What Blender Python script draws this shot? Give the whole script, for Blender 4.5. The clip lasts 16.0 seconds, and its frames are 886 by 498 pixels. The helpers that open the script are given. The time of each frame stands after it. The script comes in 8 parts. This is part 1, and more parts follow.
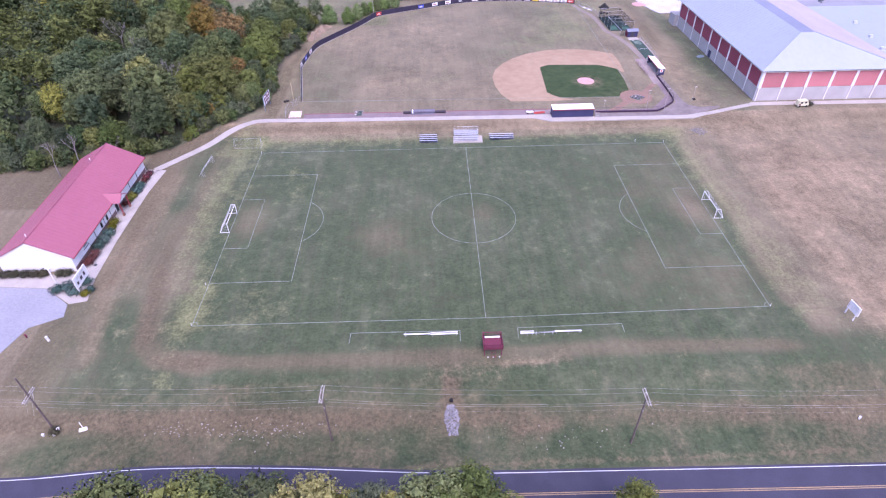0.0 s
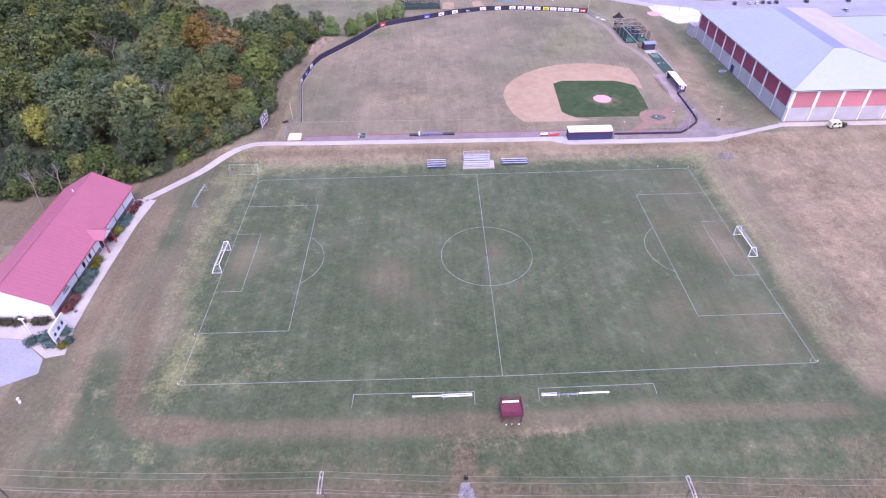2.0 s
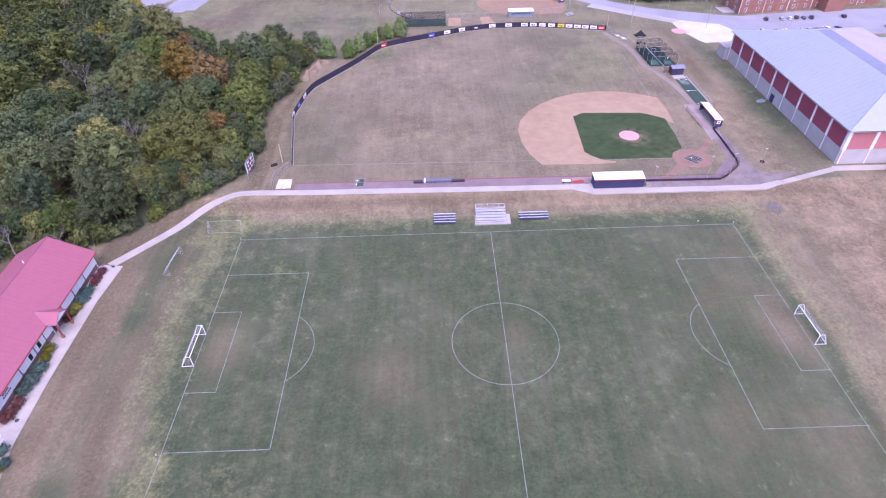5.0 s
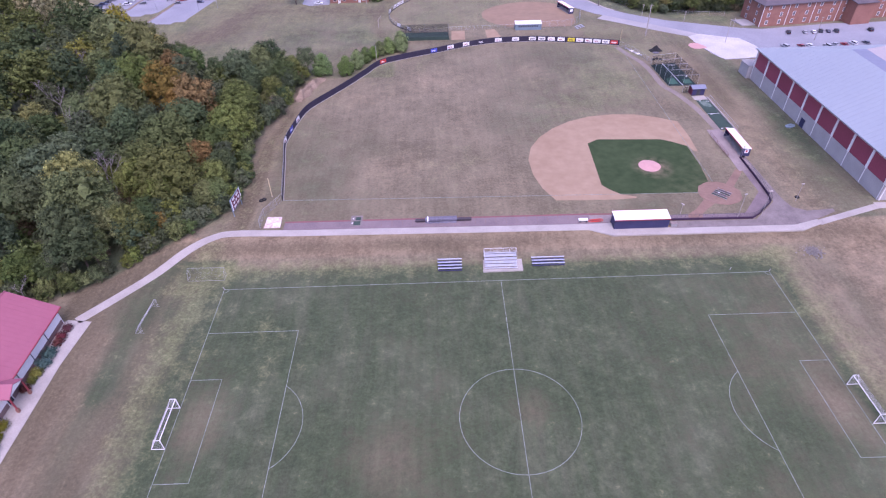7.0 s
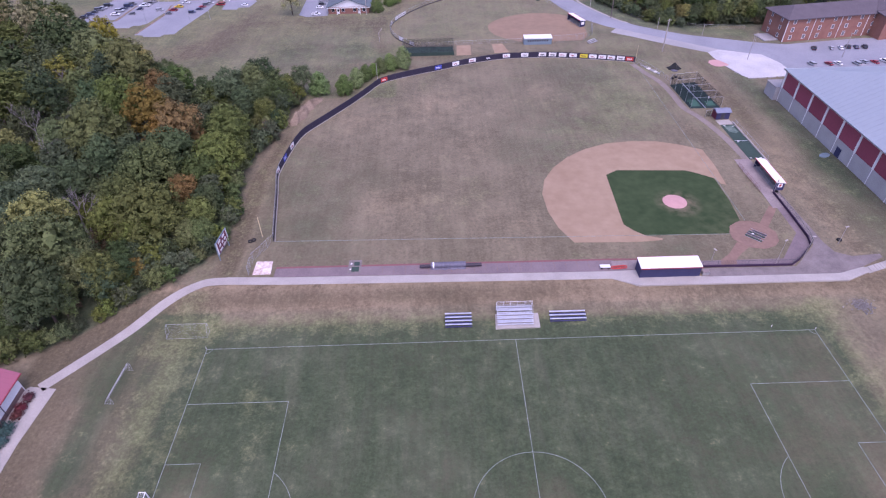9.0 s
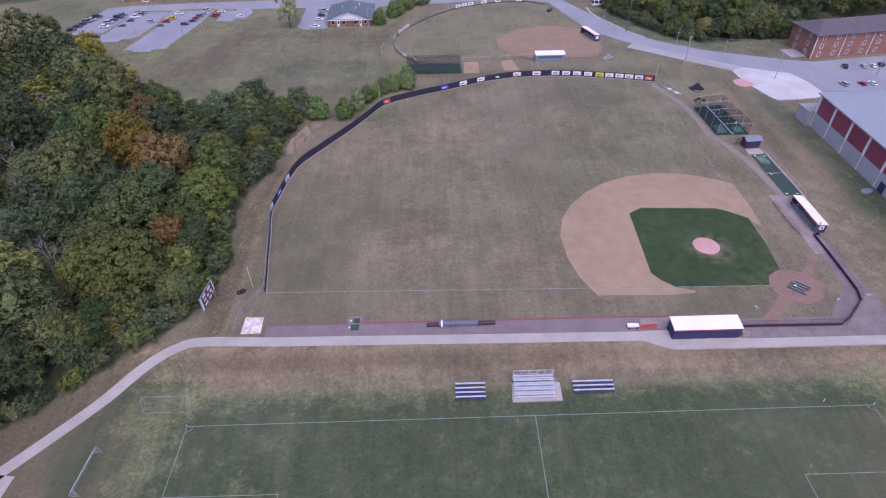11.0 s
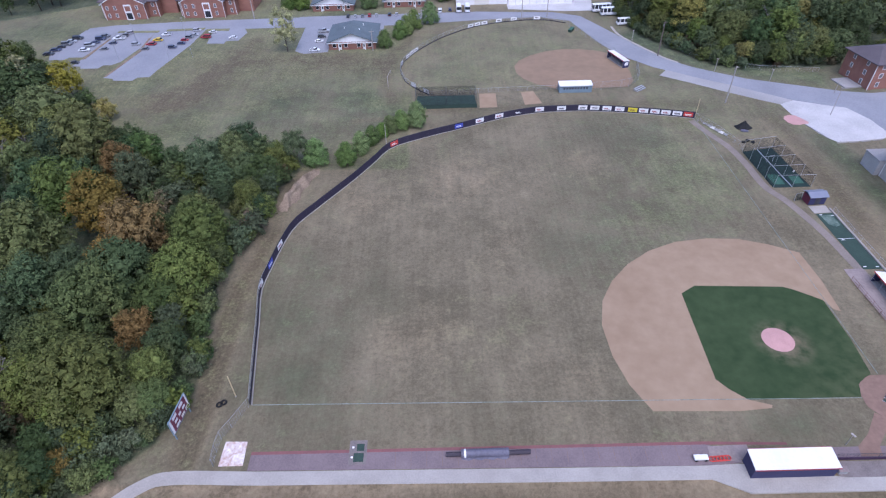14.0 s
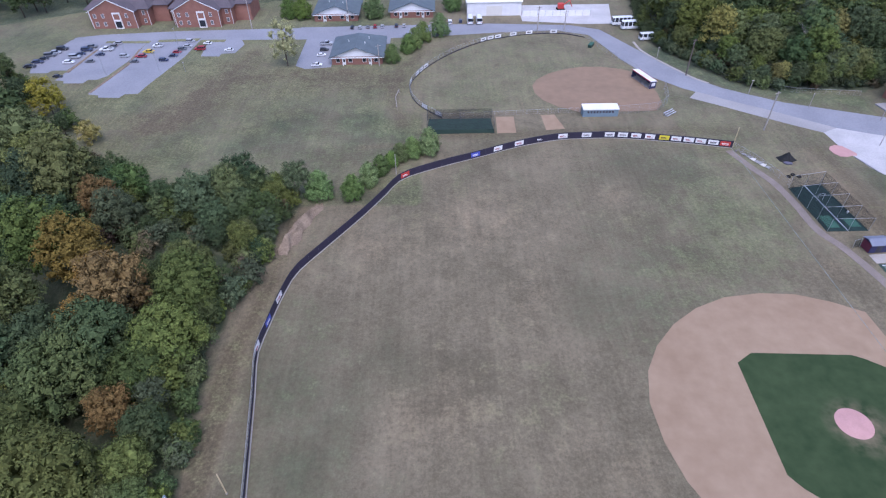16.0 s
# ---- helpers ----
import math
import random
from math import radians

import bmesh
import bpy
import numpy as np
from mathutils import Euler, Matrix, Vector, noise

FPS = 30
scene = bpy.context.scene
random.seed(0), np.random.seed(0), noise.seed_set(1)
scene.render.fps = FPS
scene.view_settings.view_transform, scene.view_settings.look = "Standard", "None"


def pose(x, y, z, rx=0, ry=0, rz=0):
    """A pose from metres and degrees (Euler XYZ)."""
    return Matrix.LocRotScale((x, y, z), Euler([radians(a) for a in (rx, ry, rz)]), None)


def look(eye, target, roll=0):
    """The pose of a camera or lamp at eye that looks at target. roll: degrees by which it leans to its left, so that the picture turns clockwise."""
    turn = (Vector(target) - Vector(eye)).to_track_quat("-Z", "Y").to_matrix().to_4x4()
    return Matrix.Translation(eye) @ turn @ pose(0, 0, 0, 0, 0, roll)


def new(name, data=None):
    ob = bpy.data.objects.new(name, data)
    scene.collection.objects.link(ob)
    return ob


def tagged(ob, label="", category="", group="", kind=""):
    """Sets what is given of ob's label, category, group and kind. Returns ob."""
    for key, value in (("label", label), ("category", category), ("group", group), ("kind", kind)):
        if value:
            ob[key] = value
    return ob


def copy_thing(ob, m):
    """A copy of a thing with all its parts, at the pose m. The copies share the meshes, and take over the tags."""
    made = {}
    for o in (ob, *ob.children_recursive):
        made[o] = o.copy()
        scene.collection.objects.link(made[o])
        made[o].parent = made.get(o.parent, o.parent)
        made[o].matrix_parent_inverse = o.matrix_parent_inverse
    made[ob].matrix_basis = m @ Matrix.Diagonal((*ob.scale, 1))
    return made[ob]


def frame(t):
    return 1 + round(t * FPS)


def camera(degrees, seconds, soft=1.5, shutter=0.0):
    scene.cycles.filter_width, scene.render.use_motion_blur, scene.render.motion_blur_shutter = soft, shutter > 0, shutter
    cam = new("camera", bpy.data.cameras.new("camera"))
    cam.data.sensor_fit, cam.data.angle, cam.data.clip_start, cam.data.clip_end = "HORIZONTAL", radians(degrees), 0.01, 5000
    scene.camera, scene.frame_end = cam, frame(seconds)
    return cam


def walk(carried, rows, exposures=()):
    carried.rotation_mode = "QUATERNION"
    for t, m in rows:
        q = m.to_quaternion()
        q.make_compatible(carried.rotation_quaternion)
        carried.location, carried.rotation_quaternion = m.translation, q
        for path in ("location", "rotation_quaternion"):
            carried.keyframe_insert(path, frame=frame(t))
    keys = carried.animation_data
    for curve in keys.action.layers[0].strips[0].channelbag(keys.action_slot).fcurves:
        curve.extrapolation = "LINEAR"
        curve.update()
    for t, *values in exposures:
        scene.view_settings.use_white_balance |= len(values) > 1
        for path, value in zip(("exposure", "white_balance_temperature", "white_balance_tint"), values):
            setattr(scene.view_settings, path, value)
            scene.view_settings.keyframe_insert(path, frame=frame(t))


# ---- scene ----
cam = camera(75.0, 16.0, soft=1.2)
# seconds, eye x y z, yaw, pitch, roll
PATH = [
    (0, -9.754, -105.668, 78.201, -1.613, -39.497, -0.668),
    (0.5, -9.897, -102.461, 78.094, -1.472, -39.452, -0.743),
    (1, -10.215, -99.206, 78.151, -1.385, -39.464, -0.788),
    (1.5, -10.577, -95.811, 78.304, -1.321, -39.514, -0.826),
    (2, -10.905, -92.236, 78.501, -1.265, -39.584, -0.868),
    (2.5, -11.165, -88.477, 78.703, -1.206, -39.663, -0.919),
    (3, -11.348, -84.554, 78.884, -1.145, -39.743, -0.977),
    (3.5, -11.463, -80.503, 79.026, -1.083, -39.816, -1.039),
    (4, -11.531, -76.366, 79.122, -1.025, -39.878, -1.099),
    (4.75, -11.598, -70.091, 79.176, -0.953, -39.949, -1.172),
    (5.5, -11.690, -63.843, 79.141, -0.909, -39.994, -1.213),
    (6.5, -11.937, -55.691, 79.015, -0.897, -40.025, -1.208),
    (7, -12.124, -51.711, 78.945, -0.906, -40.034, -1.184),
    (7.5, -12.348, -47.790, 78.888, -0.918, -40.043, -1.149),
    (8, -12.602, -43.912, 78.852, -0.928, -40.055, -1.109),
    (8.75, -13.009, -38.132, 78.857, -0.927, -40.084, -1.054),
    (9.5, -13.412, -32.324, 78.945, -0.890, -40.132, -1.022),
    (10.5, -13.901, -24.399, 79.183, -0.770, -40.227, -1.040),
    (11, -14.126, -20.320, 79.339, -0.682, -40.287, -1.079),
    (11.5, -14.353, -16.153, 79.505, -0.580, -40.353, -1.135),
    (12, -14.601, -11.901, 79.666, -0.473, -40.422, -1.204),
    (12.5, -14.899, -7.574, 79.803, -0.371, -40.490, -1.277),
    (13, -15.278, -3.193, 79.899, -0.286, -40.554, -1.341),
    (13.5, -15.772, 1.216, 79.934, -0.230, -40.611, -1.383),
    (14, -16.412, 5.624, 79.890, -0.217, -40.657, -1.386),
    (14.5, -17.219, 10.000, 79.753, -0.253, -40.690, -1.332),
    (15, -18.199, 14.320, 79.510, -0.343, -40.708, -1.205),
    (15.5, -19.328, 18.573, 79.157, -0.481, -40.712, -0.986),
    (16, -20.544, 22.773, 78.698, -0.650, -40.706, -0.666),
]


def aim(x, y, z, yaw, pitch, roll):
    a, p = radians(yaw), radians(pitch)
    way = Vector((-math.sin(a) * math.cos(p), math.cos(a) * math.cos(p), math.sin(p)))
    return look((x, y, z), Vector((x, y, z)) + way * 50, roll)


EXPOSURES = [(0, 1.28, 5680, 38), (3.5, 1.36, 5680, 43), (7, 0.95, 5680, 44), (8.2, 0.85, 5700, 42), (11, 0.50, 5680, 32), (13.5, 0.60, 5430, 18), (16, 0.63, 5380, 19)]
walk(cam, [(t, aim(*r)) for t, *r in PATH], EXPOSURES)

# ---- sky, sun ----
world = bpy.data.worlds.new("overcast_sky")
scene.world = world
world.use_nodes = True
wn = world.node_tree
sky = wn.nodes.new("ShaderNodeTexSky")
sky.sky_type = 'NISHITA'
sky.sun_disc = False
SUN_UP, SUN_TURN = 62.0, 168.0
sky.sun_elevation, sky.sun_rotation = radians(SUN_UP), radians(SUN_TURN)
sky.air_density, sky.dust_density, sky.ozone_density = 1.0, 2.6, 1.0
wn.links.new(sky.outputs[0], wn.nodes["Background"].inputs[0])
wn.nodes["Background"].inputs[1].default_value = 0.15
sun = new("sun", bpy.data.lights.new("sun", 'SUN'))
sun.data.energy, sun.data.angle, sun.data.color = 1.4, radians(60), (1.0, 0.94, 0.92)
a, e = radians(SUN_TURN), radians(SUN_UP)
sun.matrix_world = look((0, 0, 0), (-math.sin(a) * math.cos(e), -math.cos(a) * math.cos(e), -math.sin(e)))


# ---- materials ----
def surf(name, colour, dark=None, scale=1.0, fine=8.0, rough=0.85, metal=0.0, bump=0.0, spread=0.0, island=False, spec=0.3, mixin=0.5, dist=0.02):
    """A worn surface: two colours mixed by noise at two scales, shifted from object to object by spread."""
    m = bpy.data.materials.new(name)
    m.use_nodes = True
    nt = m.node_tree
    N, K = nt.nodes, nt.links
    b = N["Principled BSDF"]
    b.inputs["Roughness"].default_value, b.inputs["Metallic"].default_value = rough, metal
    b.inputs["Specular IOR Level"].default_value = spec
    dark = dark or tuple(c * 0.7 for c in colour)
    tc = N.new("ShaderNodeTexCoord")
    big, small = N.new("ShaderNodeTexNoise"), N.new("ShaderNodeTexNoise")
    big.inputs["Scale"].default_value, big.inputs["Detail"].default_value = scale, 4
    small.inputs["Scale"].default_value, small.inputs["Detail"].default_value = fine, 3
    for n in (big, small):
        K.new(tc.outputs["Object"], n.inputs["Vector"])
    add = N.new("ShaderNodeMath")
    add.operation = 'ADD'
    K.new(big.outputs[0], add.inputs[0])
    K.new(small.outputs[0], add.inputs[1])
    ramp = N.new("ShaderNodeMapRange")
    ramp.inputs[1].default_value, ramp.inputs[2].default_value = 1.0 - mixin * 0.6, 1.0 + mixin * 0.6
    K.new(add.outputs[0], ramp.inputs[0])
    mix = N.new("ShaderNodeMix")
    mix.data_type = 'RGBA'
    mix.inputs[6].default_value, mix.inputs[7].default_value = (*dark, 1), (*colour, 1)
    K.new(ramp.outputs[0], mix.inputs[0])
    out = mix.outputs[2]
    if spread:
        hsv = N.new("ShaderNodeHueSaturation")
        src = N.new("ShaderNodeNewGeometry").outputs["Random Per Island"] if island else N.new("ShaderNodeObjectInfo").outputs["Random"]
        val = N.new("ShaderNodeMapRange")
        val.inputs[3].default_value, val.inputs[4].default_value = 1 - spread, 1 + spread
        K.new(src, val.inputs[0])
        K.new(val.outputs[0], hsv.inputs["Value"])
        K.new(out, hsv.inputs["Color"])
        out = hsv.outputs[0]
    K.new(out, b.inputs["Base Color"])
    if bump:
        bp = N.new("ShaderNodeBump")
        bp.inputs["Strength"].default_value, bp.inputs["Distance"].default_value = bump, dist
        K.new(add.outputs[0], bp.inputs["Height"])
        K.new(bp.outputs[0], b.inputs["Normal"])
    return m


def leaf_mat(name, colour, other, spread=0.42):
    """Foliage: each leaf clump its own shade, each tree its own hue between two colours."""
    m = bpy.data.materials.new(name)
    m.use_nodes = True
    nt = m.node_tree
    N, K = nt.nodes, nt.links
    b = N["Principled BSDF"]
    b.inputs["Roughness"].default_value = 0.8
    b.inputs["Specular IOR Level"].default_value = 0.06
    info, geo = N.new("ShaderNodeObjectInfo"), N.new("ShaderNodeNewGeometry")
    mix = N.new("ShaderNodeMix")
    mix.data_type = 'RGBA'
    mix.inputs[6].default_value, mix.inputs[7].default_value = (*colour, 1), (*other, 1)
    tc, drift = N.new("ShaderNodeTexCoord"), N.new("ShaderNodeTexNoise")
    drift.inputs["Scale"].default_value = 0.16
    K.new(tc.outputs["Object"], drift.inputs["Vector"])
    both = N.new("ShaderNodeMath")
    both.operation = 'ADD'
    K.new(info.outputs["Random"], both.inputs[0])
    K.new(drift.outputs[0], both.inputs[1])
    share = N.new("ShaderNodeMapRange")
    share.inputs[1].default_value, share.inputs[2].default_value = 0.30, 1.25
    K.new(both.outputs[0], share.inputs[0])
    K.new(share.outputs[0], mix.inputs[0])
    val = N.new("ShaderNodeMapRange")
    val.inputs[3].default_value, val.inputs[4].default_value = 1 - spread, 1 + spread
    K.new(geo.outputs["Random Per Island"], val.inputs[0])
    tree = N.new("ShaderNodeHueSaturation")
    K.new(mix.outputs[2], tree.inputs["Color"])
    for slot, times, lo, hi in (("Hue", 7.31, 0.490, 0.520), ("Saturation", 13.7, 0.92, 1.20), ("Value", 29.3, 0.80, 1.28)):
        mul, span = N.new("ShaderNodeMath"), N.new("ShaderNodeMapRange")
        mul.operation = 'MULTIPLY'
        mul.inputs[1].default_value = times
        frac = N.new("ShaderNodeMath")
        frac.operation = 'FRACT'
        span.inputs[3].default_value, span.inputs[4].default_value = lo, hi
        K.new(info.outputs["Random"], mul.inputs[0])
        K.new(mul.outputs[0], frac.inputs[0])
        K.new(frac.outputs[0], span.inputs[0])
        K.new(span.outputs[0], tree.inputs[slot])
    hsv = N.new("ShaderNodeHueSaturation")
    K.new(tree.outputs[0], hsv.inputs["Color"])
    K.new(val.outputs[0], hsv.inputs["Value"])
    K.new(hsv.outputs[0], b.inputs["Base Color"])
    return m


def ground_mat():
    """Turf: lush, straw and bare earth laid by the cover attribute, broken up by noise at three scales."""
    m = bpy.data.materials.new("turf")
    m.use_nodes = True
    nt = m.node_tree
    N, K = nt.nodes, nt.links
    b = N["Principled BSDF"]
    b.inputs["Roughness"].default_value = 0.95
    b.inputs["Specular IOR Level"].default_value = 0.08
    # sheen lifts far grass seen at low angles, in place of aerial haze
    b.inputs["Sheen Weight"].default_value, b.inputs["Sheen Roughness"].default_value = 0.13, 0.45
    b.inputs["Sheen Tint"].default_value = (0.95, 0.90, 0.80, 1)
    tc = N.new("ShaderNodeTexCoord")
    att = N.new("ShaderNodeAttribute")
    att.attribute_name = "cover"
    sep = N.new("ShaderNodeSeparateColor")
    K.new(att.outputs["Color"], sep.inputs[0])

    def nz(scale, detail, stretch=None, rough=0.6):
        n = N.new("ShaderNodeTexNoise")
        n.inputs["Scale"].default_value, n.inputs["Detail"].default_value, n.inputs["Roughness"].default_value = scale, detail, rough
        if stretch:
            mp = N.new("ShaderNodeMapping")
            mp.inputs["Scale"].default_value = stretch
            K.new(tc.outputs["Object"], mp.inputs["Vector"])
            K.new(mp.outputs[0], n.inputs["Vector"])
        else:
            K.new(tc.outputs["Object"], n.inputs["Vector"])
        return n.outputs[0]

    def rng(s, lo, hi, o0=0.0, o1=1.0):
        r = N.new("ShaderNodeMapRange")
        for i, v in enumerate((lo, hi, o0, o1)):
            r.inputs[i + 1].default_value = v
        K.new(s, r.inputs[0])
        return r.outputs[0]

    def math2(op, p, q):
        n = N.new("ShaderNodeMath")
        n.operation = op
        for i, v in enumerate((p, q)):
            if isinstance(v, float):
                n.inputs[i].default_value = v
            else:
                K.new(v, n.inputs[i])
        return n.outputs[0]

    def blend(f, p, q):
        n = N.new("ShaderNodeMix")
        n.data_type = 'RGBA'
        K.new(f, n.inputs[0])
        for i, v in ((6, p), (7, q)):
            if isinstance(v, tuple):
                n.inputs[i].default_value = (*v, 1)
            else:
                K.new(v, n.inputs[i])
        return n.outputs[2]

    big, mid, fine = nz(0.055, 6, rough=0.65), nz(0.30, 9, rough=0.74), nz(1.6, 7, rough=0.75)
    streak = nz(0.5, 4, (1.0, 0.12, 1.0))
    patch = math2('ADD', math2('MULTIPLY', big, 0.5), math2('ADD', math2('MULTIPLY', mid, 0.3), math2('MULTIPLY', fine, 0.35)))
    tone = rng(patch, 0.35, 0.80)
    dull = blend(tone, OLIVE, STRAW)
    green = blend(rng(math2('ADD', mid, math2('MULTIPLY', fine, 0.5)), 0.50, 1.0), GREEN_DARK, GREEN_PALE)
    worn = rng(math2('ADD', math2('MULTIPLY', big, 0.55), math2('MULTIPLY', streak, 0.45)), 0.46, 0.68, 0.0, 0.65)
    green = blend(worn, green, (0.088, 0.088, 0.056))
    clump = rng(math2('ADD', math2('MULTIPLY', mid, 0.75), math2('MULTIPLY', big, 0.45)), 0.62, 0.80, 0.0, 0.38)
    green = blend(clump, green, (0.115, 0.128, 0.080))
    # edges between covers wander with the noise
    wob = math2('SUBTRACT', math2('ADD', math2('MULTIPLY', mid, 1.1), math2('MULTIPLY', fine, 0.5)), 0.80)
    lush = rng(math2('ADD', sep.outputs[0], wob), 0.20, 0.86)
    straw = rng(math2('ADD', sep.outputs[1], wob), 0.16, 0.72)
    bare = rng(math2('ADD', sep.outputs[2], wob), 0.18, 0.66, 0.0, 0.95)
    col = blend(lush, dull, green)
    col = blend(straw, col, blend(rng(math2('ADD', math2('MULTIPLY', fine, 0.5), math2('ADD', math2('MULTIPLY', mid, 0.6), math2('MULTIPLY', big, 0.5))), 0.62, 0.98), STRAW_DARK, STRAW_PALE))
    col = blend(bare, col, blend(rng(fine, 0.3, 0.7), (0.074, 0.060, 0.037), (0.140, 0.114, 0.069)))
    col = blend(rng(math2('ADD', att.outputs["Alpha"], wob), 0.14, 0.62, 0.0, 0.85), col, blend(rng(fine, 0.35, 0.65), (0.120, 0.128, 0.054), (0.215, 0.210, 0.106)))
    speck, tuft, mow = nz(0.9, 6, rough=0.7), nz(3.6, 3, rough=0.8), nz(0.8, 2, (1.0, 0.05, 1.0))
    grain = math2('ADD', rng(fine, 0.32, 0.68, -0.15, 0.15), math2('ADD', rng(tuft, 0.3, 0.7, -0.06, 0.06), rng(speck, 0.35, 0.65, 0.93, 1.07)))
    grain = math2('ADD', grain, math2('ADD', rng(mid, 0.35, 0.65, -0.09, 0.09), math2('ADD', rng(big, 0.35, 0.65, -0.11, 0.11), rng(mow, 0.35, 0.65, -0.06, 0.06))))
    hsv = N.new("ShaderNodeHueSaturation")
    K.new(grain, hsv.inputs["Value"])
    K.new(col, hsv.inputs["Color"])
    K.new(hsv.outputs[0], b.inputs["Base Color"])
    bp = N.new("ShaderNodeBump")
    bp.inputs["Strength"].default_value, bp.inputs["Distance"].default_value = 0.8, 0.15
    K.new(fine, bp.inputs["Height"])
    K.new(bp.outputs[0], b.inputs["Normal"])
    return m


def infield_mat():
    """Watered grass, worn round the mound and thinning towards home plate."""
    m = surf("watered_infield_grass", (0.051, 0.074, 0.033), (0.028, 0.047, 0.020), 0.10, 0.55, 0.95, bump=0.3, spec=0.08, mixin=0.62)
    N, K = m.node_tree.nodes, m.node_tree.links
    b = N["Principled BSDF"]
    green = b.inputs["Base Color"].links[0].from_socket
    tc, wave = N.new("ShaderNodeTexCoord"), N.new("ShaderNodeTexNoise")
    wave.inputs["Scale"].default_value, wave.inputs["Detail"].default_value = 0.55, 6
    K.new(tc.outputs["Object"], wave.inputs["Vector"])
    far = N.new("ShaderNodeVectorMath")
    far.operation = 'DISTANCE'
    far.inputs[1].default_value = (42.4, 69.9, T_FIELD)
    K.new(tc.outputs["Object"], far.inputs[0])
    slope = N.new("ShaderNodeVectorMath")
    slope.operation = 'DOT_PRODUCT'
    slope.inputs[1].default_value = (0.75, -0.66, 0.0)
    K.new(tc.outputs["Object"], slope.inputs[0])
    for source, lo, hi, most, tint in ((slope.outputs["Value"], -12.0, 6.0, 0.85, (0.098, 0.098, 0.052, 1)), (far.outputs["Value"], 5.6, 2.6, 0.80, (0.190, 0.150, 0.098, 1))):
        near = N.new("ShaderNodeMapRange")
        near.inputs[1].default_value, near.inputs[2].default_value = lo, hi
        K.new(source, near.inputs[0])
        share = N.new("ShaderNodeMapRange")
        share.inputs[1].default_value, share.inputs[2].default_value, share.inputs[4].default_value = 0.36, 0.70, most
        K.new(wave.outputs[0], share.inputs[0])
        both = N.new("ShaderNodeMath")
        both.operation = 'MULTIPLY'
        K.new(near.outputs[0], both.inputs[0])
        K.new(share.outputs[0], both.inputs[1])
        mix = N.new("ShaderNodeMix")
        mix.data_type = 'RGBA'
        mix.inputs[7].default_value = tint
        K.new(both.outputs[0], mix.inputs[0])
        K.new(green, mix.inputs[6])
        green = mix.outputs[2]
    K.new(green, b.inputs["Base Color"])
    return m


T_FIELD = 1.3
OLIVE, STRAW = (0.116, 0.101, 0.061), (0.198, 0.160, 0.106)
GREEN_DARK, GREEN_PALE = (0.042, 0.060, 0.031), (0.076, 0.093, 0.047)
STRAW_DARK, STRAW_PALE = (0.140, 0.104, 0.062), (0.262, 0.200, 0.128)
TURF = ground_mat()
CONCRETE = surf("concrete", (0.385, 0.350, 0.315), (0.29, 0.262, 0.235), 0.35, 5, 0.9, bump=0.2)
OLD_CONCRETE = surf("grey_concrete", (0.345, 0.325, 0.318), (0.25, 0.236, 0.232), 0.12, 3, 0.9, bump=0.2)
ASPHALT = surf("asphalt", (0.052, 0.05, 0.075), (0.034, 0.033, 0.052), 0.25, 6, 0.75, bump=0.3)
PALE_ASPHALT = surf("sun_bleached_asphalt", (0.275, 0.275, 0.300), (0.205, 0.205, 0.228), 0.10, 2.5, 0.9, bump=0.2)
GRAVEL = surf("pale_gravel", (0.52, 0.495, 0.485), (0.36, 0.34, 0.335), 0.15, 4, 0.95, bump=0.5)
PEA_GRAVEL = surf("pea_gravel", (0.225, 0.190, 0.178), (0.135, 0.112, 0.106), 0.5, 7, 0.95, bump=0.5)
CLAY = surf("infield_clay", (0.335, 0.240, 0.158), (0.245, 0.166, 0.104), 0.09, 0.45, 0.95, bump=0.15, mixin=0.7)
RED_CONCRETE = surf("pinkish_concrete", (0.29, 0.235, 0.22), (0.20, 0.16, 0.15), 0.3, 2.5, 0.9, bump=0.2)
RED_CLAY = surf("red_clay", (0.240, 0.152, 0.114), (0.172, 0.110, 0.082), 0.3, 1.5, 0.95, bump=0.2)
PINK_TARP = surf("pink_tarp", (0.50, 0.285, 0.26), (0.42, 0.235, 0.215), 0.6, 5, 0.6)
TRACK = surf("warning_track", (0.215, 0.165, 0.165), (0.15, 0.115, 0.12), 0.3, 5, 0.95, bump=0.3)
WORN_DIRT = surf("worn_dirt_track", (0.250, 0.205, 0.176), (0.172, 0.142, 0.120), 0.4, 3, 0.95, bump=0.3)
TRACK_EDGE = surf("red_cinder", (0.23, 0.095, 0.092), (0.17, 0.08, 0.078), 0.5, 5, 0.95, bump=0.3)
INFIELD = infield_mat()
SOFT_CLAY = surf("brown_clay", (0.270, 0.186, 0.122), (0.205, 0.140, 0.092), 0.09, 0.5, 0.95, bump=0.15, mixin=0.7)
SOIL = surf("loose_soil", (0.285, 0.215, 0.150), (0.150, 0.110, 0.076), 0.5, 3, 0.95, bump=0.6)
LINE_WHITE = surf("worn_line_paint", (0.27, 0.30, 0.28), (0.11, 0.135, 0.105), 0.5, 3, 0.9)
ROAD_WHITE = surf("road_paint", (0.6, 0.6, 0.62), (0.42, 0.42, 0.45), 0.5, 3, 0.8)
ROAD_YELLOW = surf("yellow_road_paint", (0.36, 0.25, 0.13), (0.25, 0.18, 0.1), 0.5, 3, 0.8)
WHITE = surf("white_paint", (0.78, 0.76, 0.76), (0.66, 0.64, 0.64), 0.6, 5, 0.5)
WHITE_ROOF = surf("white_metal_roof", (0.74, 0.71, 0.68), (0.66, 0.63, 0.60), 0.3, 2, 0.45)
CREAM = surf("cream_siding", (0.72, 0.68, 0.62), (0.62, 0.58, 0.53), 0.4, 4, 0.6)
